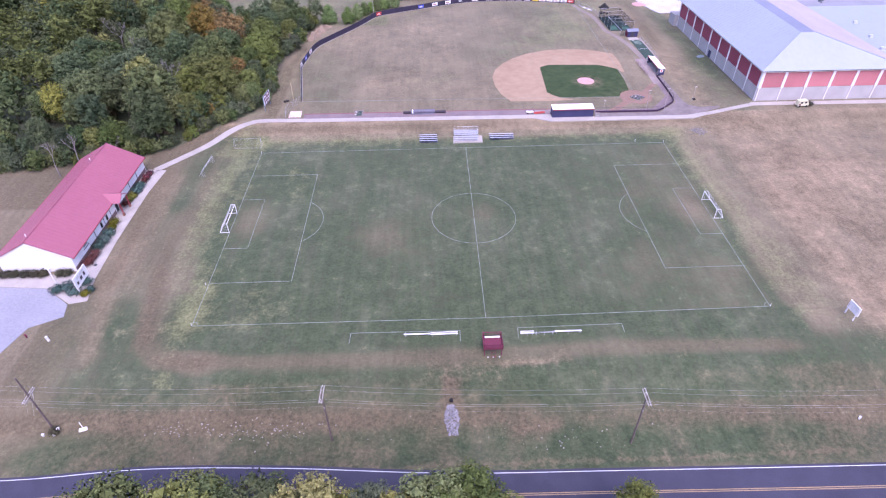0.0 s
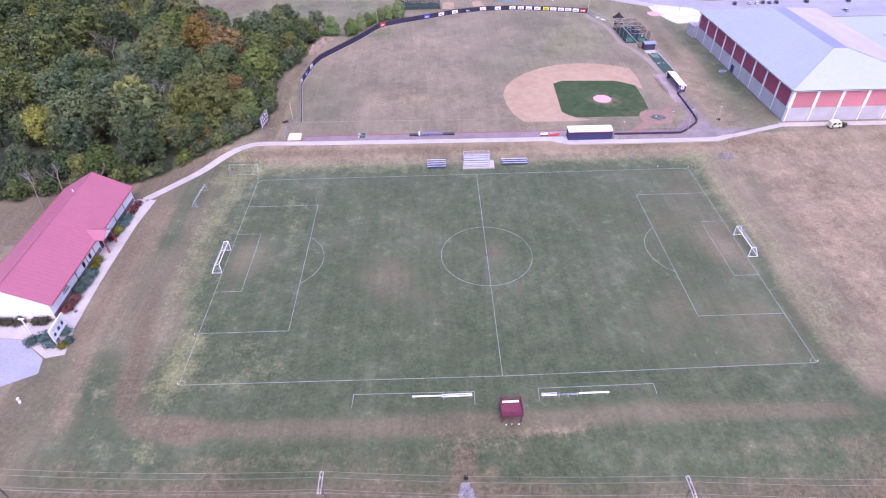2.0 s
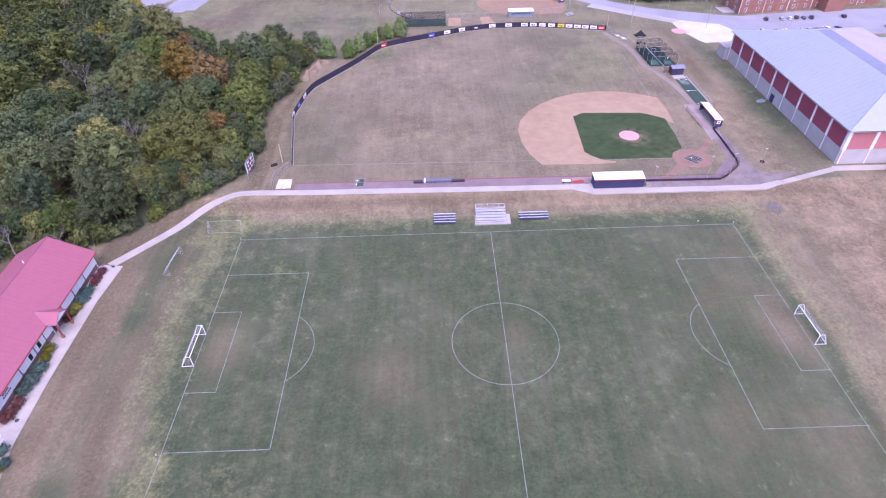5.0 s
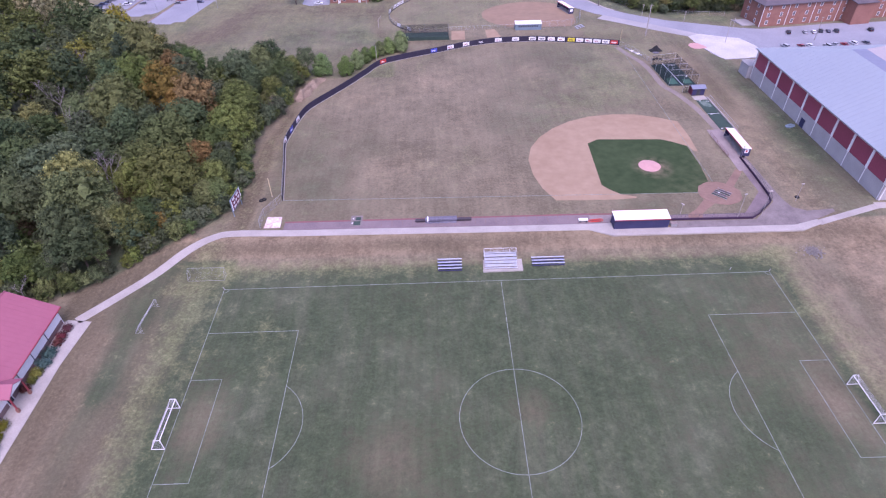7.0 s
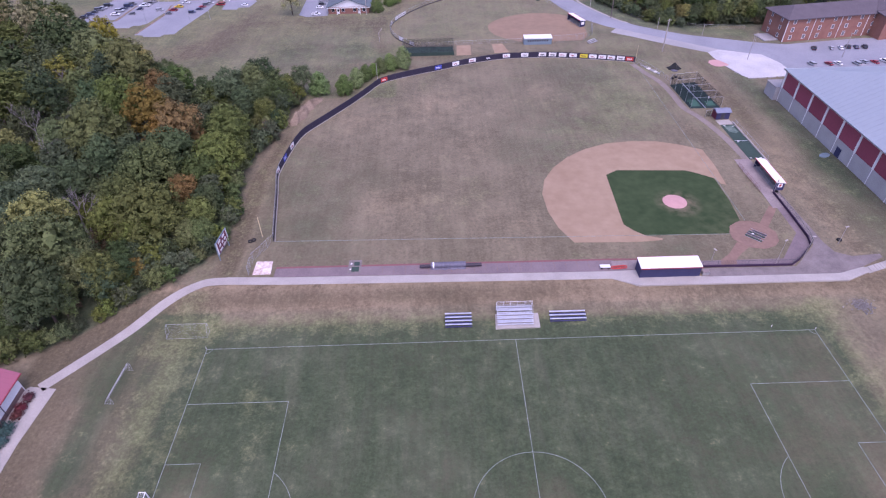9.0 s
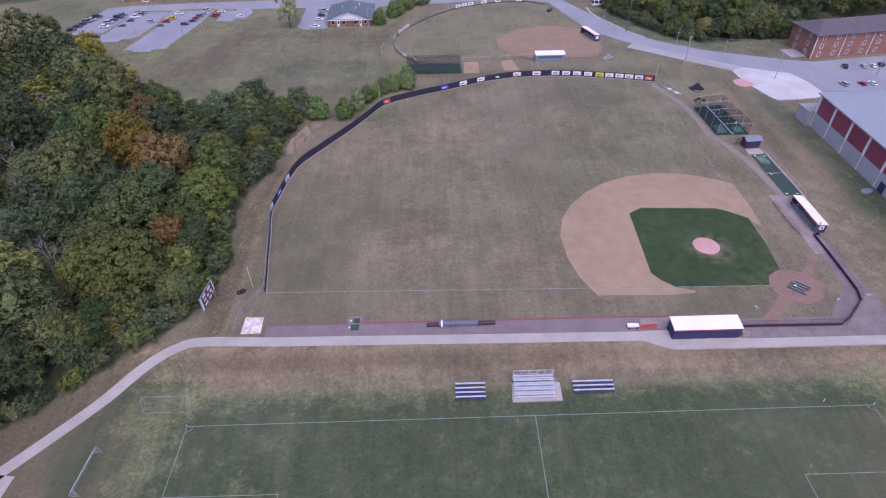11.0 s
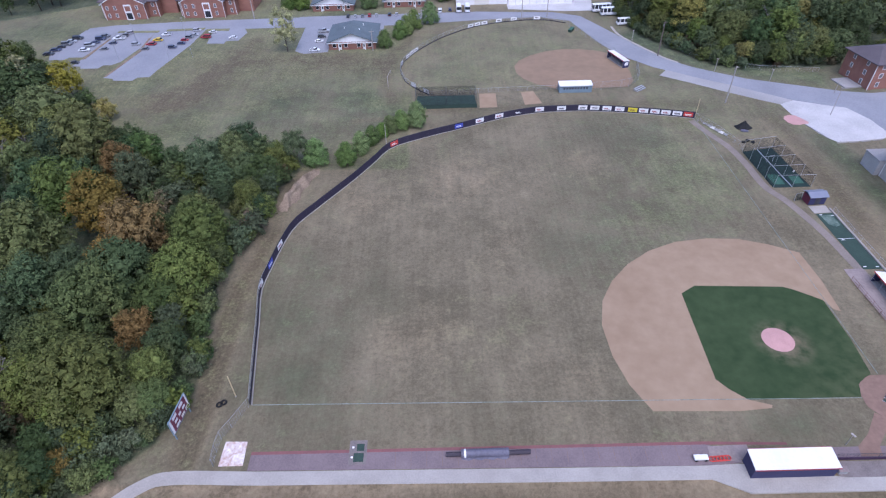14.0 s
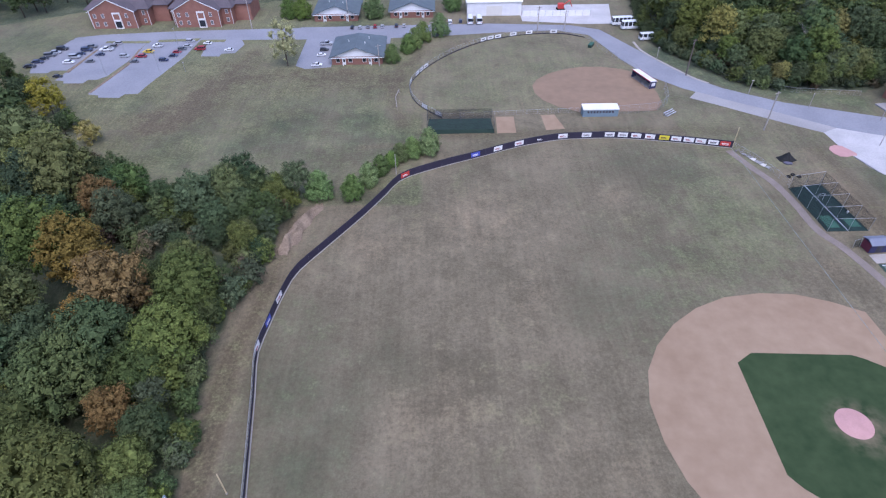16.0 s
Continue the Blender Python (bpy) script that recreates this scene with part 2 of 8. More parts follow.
ALU = surf("aluminium", (0.62, 0.62, 0.66), (0.5, 0.5, 0.54), 1, 6, 0.4, metal=0.4)
STEEL = surf("galvanised_steel", (0.42, 0.42, 0.43), (0.3, 0.3, 0.31), 1, 6, 0.5, metal=0.5)
DARK_STEEL = surf("dark_steel", (0.06, 0.06, 0.07), (0.035, 0.035, 0.04), 1, 6, 0.5)
RED_ROOF = surf("red_metal_roof", (0.315, 0.108, 0.142), (0.275, 0.088, 0.120), 0.12, 0.9, 0.5, mixin=0.8)
RED_TRIM = surf("red_trim", (0.33, 0.05, 0.06), (0.24, 0.04, 0.05), 0.5, 4, 0.5)
MAROON = surf("maroon_paint", (0.175, 0.040, 0.066), (0.125, 0.028, 0.048), 0.5, 4, 0.6, spread=0.12)
# hall panels: darker maroon for the west side, paler red for the front
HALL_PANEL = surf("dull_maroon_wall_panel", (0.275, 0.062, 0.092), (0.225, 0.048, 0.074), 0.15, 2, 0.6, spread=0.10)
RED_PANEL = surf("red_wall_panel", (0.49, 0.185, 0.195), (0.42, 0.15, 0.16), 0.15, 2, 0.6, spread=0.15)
BLOCK = surf("grey_block_wall", (0.43, 0.405, 0.395), (0.34, 0.32, 0.31), 0.3, 4, 0.9, bump=0.2)
GYM_ROOF = surf("pale_blue_metal_roof", (0.288, 0.318, 0.342), (0.268, 0.297, 0.322), 0.06, 0.8, 0.5)
GYM_ROOF_TAN = surf("weathered_flat_roof", (0.37, 0.325, 0.32), (0.30, 0.265, 0.26), 0.08, 1.2, 0.7)
RIDGE_GREY = surf("ridge_strip_metal", (0.20, 0.21, 0.265), (0.165, 0.175, 0.225), 0.1, 1, 0.5)
BRICK = surf("red_brick", (0.305, 0.150, 0.112), (0.225, 0.106, 0.080), 0.5, 9, 0.9, bump=0.2)
TEAL_ROOF = surf("grey_green_shingle", (0.125, 0.15, 0.165), (0.085, 0.105, 0.118), 0.4, 5, 0.9, bump=0.3)
PURPLE_ROOF = surf("grey_brown_shingle", (0.118, 0.098, 0.108), (0.088, 0.073, 0.081), 0.4, 5, 0.9, bump=0.3)
NAVY = surf("navy_fabric", (0.040, 0.033, 0.056), (0.026, 0.022, 0.038), 0.3, 4, 0.8)
NAVY_PAINT = surf("navy_paint", (0.045, 0.045, 0.105), (0.032, 0.032, 0.08), 0.4, 4, 0.6)
BLUE_GREY = surf("blue_grey_paint", (0.20, 0.26, 0.30), (0.15, 0.20, 0.24), 0.4, 4, 0.6)
GREEN_TURF = surf("artificial_turf", (0.042, 0.070, 0.054), (0.028, 0.048, 0.038), 0.5, 5, 0.9)
# turf green with the shade of the cage netting put into its colour
NET_SHADE_TURF = surf("net_shaded_cage_turf", (0.022, 0.044, 0.038), (0.012, 0.026, 0.023), 0.4, 1.5, 0.9)
WORN_TURF = surf("worn_pale_turf", (0.16, 0.20, 0.165), (0.05, 0.085, 0.068), 0.5, 2.0, 0.9, mixin=0.6)
GREEN_BRIGHT = surf("green_mat", (0.06, 0.13, 0.095), (0.04, 0.10, 0.07), 0.5, 5, 0.9)
NET_BLACK = surf("black_netting", (0.02, 0.022, 0.024), (0.012, 0.012, 0.014), 1, 6, 0.9)
NET_WHITE = surf("white_netting", (0.5, 0.5, 0.5), (0.4, 0.4, 0.4), 1, 6, 0.9)
WOOD = surf("weathered_wood_pole", (0.16, 0.125, 0.11), (0.09, 0.07, 0.065), 1.2, 8, 0.9, bump=0.3)
PALE_WOOD = surf("pale_wood_pole", (0.40, 0.36, 0.33), (0.28, 0.25, 0.23), 1.2, 8, 0.9)
POLE_YELLOW = surf("pale_yellow_paint", (0.56, 0.46, 0.27), (0.42, 0.34, 0.20), 1.0, 6, 0.6)
BARK = surf("bark", (0.11, 0.085, 0.068), (0.06, 0.045, 0.037), 1.5, 7, 0.95, bump=0.4)
DEAD = surf("dead_grey_branch", (0.25, 0.225, 0.215), (0.16, 0.14, 0.135), 1.5, 7, 0.95)
STONE = surf("riprap_stone", (0.25, 0.24, 0.25), (0.12, 0.115, 0.125), 1.5, 7, 0.9, spread=0.35, island=True)
FIELD_STONE = surf("scattered_stone", (0.29, 0.265, 0.24), (0.17, 0.155, 0.14), 2, 7, 0.9, spread=0.25, island=True)
GLASS = surf("dark_window_glass", (0.03, 0.035, 0.045), (0.02, 0.022, 0.03), 0.5, 3, 0.12, spec=0.6)
PALE_GLASS = surf("bright_window_glass", (0.21, 0.20, 0.21), (0.15, 0.145, 0.155), 0.5, 3, 0.12, spec=0.6)
RUBBER = surf("black_rubber", (0.02, 0.02, 0.02), (0.012, 0.012, 0.012), 2, 6, 0.85)
YELLOW = surf("yellow_banner", (0.70, 0.58, 0.05), (0.6, 0.5, 0.04), 0.8, 5, 0.6)
RED = surf("red_banner", (0.52, 0.06, 0.05), (0.42, 0.05, 0.04), 0.8, 5, 0.6)
BLUE = surf("blue_banner", (0.08, 0.10, 0.45), (0.06, 0.08, 0.36), 0.8, 5, 0.6)
INK = surf("dark_lettering", (0.05, 0.04, 0.05), (0.04, 0.03, 0.04), 1, 5, 0.6)
GREY_TARP = surf("silver_tarp", (0.135, 0.125, 0.165), (0.085, 0.08, 0.105), 0.6, 3, 0.5)
LAMP_GLASS = surf("lens_plastic", (0.55, 0.5, 0.48), (0.45, 0.4, 0.38), 1, 5, 0.25)
HEATH = [leaf_mat("blue_green_shrub", (0.055, 0.095, 0.082), (0.070, 0.105, 0.085)), leaf_mat("wine_red_shrub", (0.085, 0.028, 0.035), (0.105, 0.04, 0.04)),
         leaf_mat("olive_shrub", (0.10, 0.10, 0.03), (0.12, 0.115, 0.03)), leaf_mat("clipped_dark_shrub", (0.045, 0.045, 0.030), (0.055, 0.05, 0.032))]
LEAF = leaf_mat("green_leaves", (0.052, 0.080, 0.033), (0.108, 0.119, 0.043))
LEAF_DEEP = leaf_mat("deep_green_leaves", (0.041, 0.063, 0.033), (0.072, 0.091, 0.041))
LEAF_YELLOW = leaf_mat("yellowing_leaves", (0.140, 0.142, 0.046), (0.180, 0.168, 0.052))
LEAF_ORANGE = leaf_mat("orange_leaves", (0.205, 0.128, 0.046), (0.150, 0.104, 0.042))
LEAF_PALE = leaf_mat("pale_grey_green_leaves", (0.062, 0.082, 0.046), (0.086, 0.100, 0.052))
LEAF_GOLD = leaf_mat("golden_yellow_leaves", (0.200, 0.178, 0.052), (0.245, 0.205, 0.056))
LEAF_BROWN = leaf_mat("dull_brown_leaves", (0.088, 0.066, 0.048), (0.120, 0.094, 0.056))
LEAF_TAN = leaf_mat("sparse_tan_leaves", (0.245, 0.235, 0.120), (0.215, 0.200, 0.110))
LEAF_BRIGHT = leaf_mat("bright_pine_green", (0.098, 0.142, 0.050), (0.122, 0.160, 0.056))


# ---- builders ----
class Shape:
    """Gathers solid pieces into one mesh."""

    def __init__(self):
        self.v, self.f = [], []

    def put(self, verts, faces):
        n = len(self.v)
        self.v += [tuple(p) for p in verts]
        self.f += [tuple(i + n for i in q) for q in faces]
        return self

    def box(self, x0, y0, z0, x1, y1, z1):
        p = [(x0, y0, z0), (x1, y0, z0), (x1, y1, z0), (x0, y1, z0), (x0, y0, z1), (x1, y0, z1), (x1, y1, z1), (x0, y1, z1)]
        return self.put(p, [(0, 3, 2, 1), (4, 5, 6, 7), (0, 1, 5, 4), (1, 2, 6, 5), (2, 3, 7, 6), (3, 0, 4, 7)])

    def prism(self, poly, z0, z1):
        n = len(poly)
        if sum(poly[i - 1][0] * poly[i][1] - poly[i][0] * poly[i - 1][1] for i in range(n)) < 0:
            poly = poly[::-1]
        p = [(x, y, z0) for x, y in poly] + [(x, y, z1) for x, y in poly]
        return self.put(p, [tuple(range(n - 1, -1, -1)), tuple(range(n, 2 * n))] + [(i, (i + 1) % n, n + (i + 1) % n, n + i) for i in range(n)])

    def bar(self, p, q, r, sides=6, r2=None):
        p, q = Vector(p), Vector(q)
        d = (q - p).normalized()
        u = d.orthogonal().normalized()
        w = d.cross(u)
        r2 = r if r2 is None else r2
        ring = [(math.cos(2 * math.pi * k / sides), math.sin(2 * math.pi * k / sides)) for k in range(sides)]
        v = [p + (u * c + w * s) * r for c, s in ring] + [q + (u * c + w * s) * r2 for c, s in ring]
        return self.put(v, [tuple(range(sides - 1, -1, -1)), tuple(range(sides, 2 * sides))] + [(i, (i + 1) % sides, sides + (i + 1) % sides, sides + i) for i in range(sides)])

    def ring(self, x, y, z, rx, ry, r, n=16, m=6):
        """A closed ring of round section."""
        v = [(x + (rx + r * math.cos(q)) * math.cos(p), y + (ry + r * math.cos(q)) * math.sin(p), z + r * math.sin(q)) for p in np.linspace(0, 2 * math.pi, n, False) for q in np.linspace(0, 2 * math.pi, m, False)]
        return self.put(v, [(i * m + k, i * m + (k + 1) % m, (i + 1) % n * m + (k + 1) % m, (i + 1) % n * m + k) for i in range(n) for k in range(m)])

    def tube(self, points, r, m=4):
        """A pipe or cable of one piece through points."""
        pts = [Vector(p) for p in points]
        v = []
        for i, p in enumerate(pts):
            d = (pts[min(i + 1, len(pts) - 1)] - pts[max(i - 1, 0)]).normalized()
            u = d.cross(Vector((0, 0, 1)))
            u = u.normalized() if u.length > 0.01 else Vector((1, 0, 0))
            w = u.cross(d)
            v += [p + (u * math.cos(q) + w * math.sin(q)) * r for q in np.linspace(0, 2 * math.pi, m, False)]
        n = len(pts)
        return self.put(v, [tuple(range(m)), tuple(range((n - 1) * m, n * m))] + [(i * m + k, i * m + (k + 1) % m, (i + 1) * m + (k + 1) % m, (i + 1) * m + k) for i in range(n - 1) for k in range(m)])

    def slab(self, top, thick):
        """A sloping plate under a polygon of 3D points."""
        n = len(top)
        v = [Vector(p) for p in top] + [Vector(p) - Vector((0, 0, thick)) for p in top]
        return self.put(v, [tuple(range(n)), tuple(range(2 * n - 1, n - 1, -1))] + [(i, n + i, n + (i + 1) % n, (i + 1) % n) for i in range(n)])

    def mesh(self, name):
        me = bpy.data.meshes.new(name)
        me.from_pydata(self.v, [], self.f)
        bm = bmesh.new()
        bm.from_mesh(me)
        bmesh.ops.recalc_face_normals(bm, faces=bm.faces)
        bm.to_mesh(me)
        bm.free()
        return me


def part(name, shape, material, parent, label="", smooth=False):
    """One mesh under a thing, or a thing of its own when there is no parent."""
    me = shape if isinstance(shape, bpy.types.Mesh) else shape.mesh(name)
    if not me.materials:
        me.materials.append(material)
    if smooth:
        for q in me.polygons:
            q.use_smooth = True
    ob = new(name, me)
    ob.parent = parent
    return tagged(ob, label)


def thing(name, x, y, z, rz, label, category, group="", kind=""):
    ob = new(name)
    ob.matrix_world = pose(x, y, z, 0, 0, rz)
    ob.empty_display_size = 0.5
    return tagged(ob, label, category, group, kind)


def setting(name, shape, material, label):
    return tagged(part(name, shape, material, None), label, name.split("_")[0], kind="structure")


def smooth01(t):
    t = min(1.0, max(0.0, t))
    return t * t * (3 - 2 * t)


def gz(x, y):
    """Height of the ground: the pitch at 0, the ball field terrace above it, the roadside below."""
    return 1.3 * smooth01((y - 35) / 11.5) - 2.4 * smooth01((-42 - y) / 15)


def ribbon(points, width, lift, thick=0.12, step=1.5):
    """A strip of paving that follows the ground; width is one number or one for each point."""
    pts = [Vector(p) for p in points]
    w = width if isinstance(width, (list, tuple)) else [width] * len(pts)
    c, ws = [], []
    for i in range(len(pts) - 1):
        n = max(1, int((pts[i + 1] - pts[i]).length / step))
        for k in range(n):
            c.append(pts[i].lerp(pts[i + 1], k / n))
            ws.append(w[i] + (w[i + 1] - w[i]) * k / n)
    c.append(pts[-1])
    ws.append(w[-1])
    v, f = [], []
    for i, p in enumerate(c):
        d = (c[min(i + 1, len(c) - 1)] - c[max(i - 1, 0)]).normalized()
        s = Vector((-d.y, d.x)) * ws[i] / 2
        for q in (p + s, p - s):
            z = max(gz(q.x, q.y), gz(p.x, p.y) - 0.1) + lift
            v += [(q.x, q.y, z), (q.x, q.y, z - thick)]
    for i in range(len(c) - 1):
        k = 4 * i
        f += [(k, k + 2, k + 6, k + 4), (k, k + 4, k + 5, k + 1), (k + 2, k + 3, k + 7, k + 6)]
    return Shape().put(v, f)


def curve_pts(points, n=6):
    """A smooth line through points (Catmull-Rom)."""
    p = [Vector(q) for q in points]
    p = [2 * p[0] - p[1]] + p + [2 * p[-1] - p[-2]]
    out = []
    for i in range(1, len(p) - 2):
        for k in range(n):
            t = k / n
            out.append(0.5 * (2 * p[i] + (p[i + 1] - p[i - 1]) * t + (2 * p[i - 1] - 5 * p[i] + 4 * p[i + 1] - p[i + 2]) * t * t + (3 * p[i] - p[i - 1] - 3 * p[i + 1] + p[i + 2]) * t ** 3))
    return out + [p[-2]]


def disc(x, y, rx, ry, n=40):
    return [(x + rx * math.cos(2 * math.pi * k / n), y + ry * math.sin(2 * math.pi * k / n)) for k in range(n)]


# ---- ground ----
def bell(v, c, w):
    return math.exp(-((v - c) / w) ** 2)


def cover_at(x, y, n1, n2):
    """Lush, straw, bare and yellowing shares of the ground cover at a place."""
    lush = straw = bare = pale = 0.0
    d = math.hypot(max(abs(x - 0.2) - 54.5, 0), max(abs(y - 0.5) - 33.0, 0))
    lush = smooth01(1.02 - (d + 8 * (n1 - 0.5) * smooth01(d / 2 + 0.2)) / (9 if abs(x) > 55 else 5))
    side = smooth01((44 - y) / 8) * smooth01((y + 37) / 5)
    if -35 < y < 40:                                   # yellowing fringe round the pitch
        pale = 0.36 * bell(x, -56, 3) * n1 * 1.6 * side + 0.36 * bell(x, 60.0 - 0.05 * y, 5.0) * (0.4 + 0.9 * n1) * side
        pale += 0.34 * bell(y, 37.0, 3.0) * (0.3 + n1) * smooth01((64 - abs(x)) / 6)
    if 20 < y < 42:
        pale = max(pale, 0.5 * bell(math.hypot(x + 60, y - 33), 0, 6))
    inner = math.hypot(x - 0.35, y - 0.5)
    if d == 0:
        lush -= 0.14 * smooth01((x - 6) / 26) * (0.4 + n1) + 0.30 * smooth01(n2 * 1.5 - 0.55) + 0.35 * bell(math.hypot(x - 3, y - 1), 0, 4) + 0.45 * bell(math.hypot(x + 50, (y - 1) * 0.7), 0, 4.5) + 0.40 * bell(math.hypot(x - 50.5, (y - 1) * 0.7), 0, 4) + 0.3 * bell(math.hypot(x + 20, y + 6), 0, 6)
        pale += 0.22 * smooth01((n1 - 0.5) * 3) * (smooth01((-30 - x) / 10) + 0.3 * smooth01((x - 35) / 8))
    if 31 < y < 47:                                   # bank below the path
        lush = max(lush, smooth01((39.0 - y) / 3) * smooth01((66 - abs(x)) / 8) * 0.9)
        straw = smooth01((y - 38.8) / 2.6) * (0.42 + 0.45 * n1) * smooth01((80 - x) / 10)
        bare = 0.46 * bell(y, 43.0, 2.6) * (0.3 + 1.3 * n2)
    if y < -31 and y > -60:                           # worn strip, then the roadside
        wide = smooth01((62 - abs(x + 1)) / 10)
        strip = bell(y, -39.9 + 0.5 * math.sin(x * 0.07), 2.2) * wide
        lush = max(lush, (1.05 + 0.5 * (n1 - 0.5)) * smooth01((x + 82) / 14)) * (1 - 0.55 * strip)
        straw = max(straw, 0.10 * strip * (0.5 + 0.7 * n1))
        bare = max(bare, 0.42 * strip * (0.5 + 0.8 * n2))
        verge = bell(y, -51.6 - 0.02 * x, 2.9)
        bare = max(bare, 0.80 * verge * (0.45 + 0.8 * n2))
        lush = lush * (1 - 0.25 * verge) + 0.35 * bell(y, -56.0, 1.6)
        straw = max(straw, 0.30 * bell(y, -59.3, 0.8))
        bare = max(bare, 0.52 * n2 * smooth01((-43 - y) / 2))
    if y <= -53:
        lush, bare = max(lush, 0.7 * (0.5 + n1)), max(bare, 0.62 * n2)
    if -82 < x < -54 and -46 < y < 46:                 # dry slope by the clubhouse
        line = -65.6 + 0.02 * y if y > -10 else -65.8 - 0.16 * (y + 10)
        lush = min(lush, 1.0) * smooth01((x + 67) / 10)
        lush = max(lush, (0.40 + 0.60 * n2) * smooth01((x + 80) / 12), 0.80 * smooth01((-14 - y) / 12) * smooth01((x + 88) / 10) * (0.4 + n1))
        straw = max(straw, 0.15 * smooth01((-65 - x) / 8) * (0.3 + 1.0 * n1))
        pale = max(pale, 0.34 * bell(x, line + 5.0, 3.4) * (0.3 + 1.2 * n2), 0.20 * bell(x, line - 4, 2.5) * n1)
        bare = max(bare, 0.46 * bell(x, line, 1.9) * smooth01((y + 40) / 6) * (0.5 + 0.8 * n1), 0.5 * smooth01((-69 - x) / 8) * (0.25 + n2))
    if x > 56 and y < 50:                             # dry meadow east of the pitch
        straw = max(straw, 0.60 * smooth01((x - 62) / 12) * (0.45 + 0.9 * n1) * smooth01((y + 46) / 12))
        lush = max(lush * max(smooth01((62 - x) / 6), 0.85 * smooth01((-34 - y) / 5) * smooth01((100 - x) / 30)), 0.45 * bell(y, -39, 6))
        lush = max(lush, 0.45 * bell(x, 68, 4) * (0.3 + n2), 0.30 * n2)
    if y >= 47:
        lush, pale = 0.14 + 0.45 * (n1 - 0.4), 0.22 * n2
        if -52 < x < 60 and y < 155:                  # outfield
            spot = lambda cx, cy, r: bell(math.hypot(x - cx, y - cy), 0, r)
            lush = 0.12 + 0.60 * (n2 - 0.45) + 0.42 * bell(math.hypot(x - 42, (y - 122) * 0.55), 0, 14) + 0.45 * bell(math.hypot((x - 36) * 0.6, y - 53.5), 0, 4) + 0.2 * spot(-40, 65, 10)
            straw = 0.36 * (spot(-12, 122, 13) + spot(-23, 76, 12) + spot(4, 62, 9) + spot(22, 128, 10) + spot(57, 104, 5) + spot(-35, 112, 9) + spot(-2, 98, 8)) * (0.4 + n1)
            pale = 0.25 * n1 - 0.05 + 0.26 * bell(math.hypot(x - 40, (y - 122) * 0.55), 0, 14)
        if x > 68 and y < 150:
            lush = (0.75 * bell(x, 85, 5) + 0.4 * bell(x, 77, 5) * smooth01((95 - y) / 20)) * (0.4 + n1)
            straw = 0.40 * bell(x, 74, 5)
            bare = 0.62 * bell(x, 75 + (y - 110) * 0.05, 4) * (0.35 + n2) * smooth01((y - 85) / 15)
        if x > 45 and y > 140:                        # verge of the campus road
            lush, pale = 0.30 + 0.4 * (n1 - 0.4), 0.30 * n2 + 0.05
        if -63 < x < -44 and 48 < y < 128:            # track beside the wood
            edge = -55.5 if y < 92 else -55.5 + (y - 92) * 0.16
            bare = max(bare, 0.42 * bell(x, edge, 2.4) * (0.5 + n1))
            straw = 0.42 * bell(x, edge, 3.2)
        if -40 < x < 60 and 154 < y < 172:
            bare = max(bare, 0.62 * bell(y, 159.5, 3.5) * (0.4 + n1))
        if y > 128 and x < -25 and y < 300:           # rough meadow
            lush = 0.42 + 0.85 * (n1 - 0.42)
            bare = 1.05 * n2 * n2 * smooth01((230 - y) / 30) + 0.85 * bell(y, 193, 8) * bell(x, -52, 20) * (0.3 + n1) + 0.7 * bell(math.hypot(x + 90, (y - 188) * 0.5), 0, 10) * (0.3 + n1) + 0.6 * bell(math.hypot((x + 102) * 0.5, y - 171), 0, 5) + 0.4 * bell(math.hypot(x + 62, (y - 165) * 0.6), 0, 12) * n2
            straw = 0.30 * n2 * bell(y, 196, 14)
            pale = 0.28 + 0.45 * (n2 - 0.35)
        if -28 < x < 46 and 172 < y < 232:
            lush, pale = 0.30 + 0.4 * (n1 - 0.5), 0.24 + 0.3 * (n2 - 0.4)
    if -84 < x < -66 and 24 < y < 42 and y > 34.5 + (x + 71.5) * 1.18:   # shaded lane between wood and path
        lush, bare, straw, pale = 0.25, 0.62, 0.0, 0.0
    if -140 < x < -96 and 8 < y < 32:                 # bare ground behind the clubhouse
        lush, bare, straw, pale = 0.3 * n1, 0.45 + 0.3 * n2, 0.0, 0.0
    if in_wood(x, y):
        lush, straw, bare, pale = 1.0, 0.0, 0.22, 0.0
    return (max(0, lush), max(0, straw), max(0, bare), max(0, min(1, pale)))


WOOD_WEST = [(-135, 22), (-112, 27), (-96.5, 30), (-86, 31.5), (-77.0, 37), (-72, 42.4), (-65.6, 49.6), (-60.2, 54.2), (-58.0, 62), (-58.0, 68), (-59.0, 78), (-60.6, 87), (-58.8, 97), (-57.0, 104), (-55.0, 110), (-55.5, 118), (-52.6, 126), (-50.4, 133), (-57, 135), (-70, 133), (-85, 132), (-97, 137), (-112, 149), (-125, 161), (-136, 174), (-147, 187), (-158, 199), (-190, 212), (-230, 220)]
WOOD_EAST = [(56, 232), (58, 220), (60.5, 212), (65.5, 203), (71, 193.6), (76, 186.4), (81, 181.2), (90, 181.4), (99, 182.3), (107, 181.2), (114, 184.5), (118, 192), (150, 194), (190, 196), (180, 285), (66, 292), (60, 250)]
WOOD_NORTH = [(-225, 236), (-190, 246), (-160, 262), (-120, 270), (-70, 272), (-70, 290), (-225, 290)]


def inside(poly, x, y):
    hit = False
    for i in range(len(poly)):
        (x0, y0), (x1, y1) = poly[i - 1], poly[i]
        if (y0 > y) != (y1 > y) and x < (x1 - x0) * (y - y0) / (y1 - y0) + x0:
            hit = not hit
    return hit


def in_wood(x, y):
    return inside(WOOD_WEST, x, y) or inside(WOOD_EAST, x, y) or inside(WOOD_NORTH, x, y)


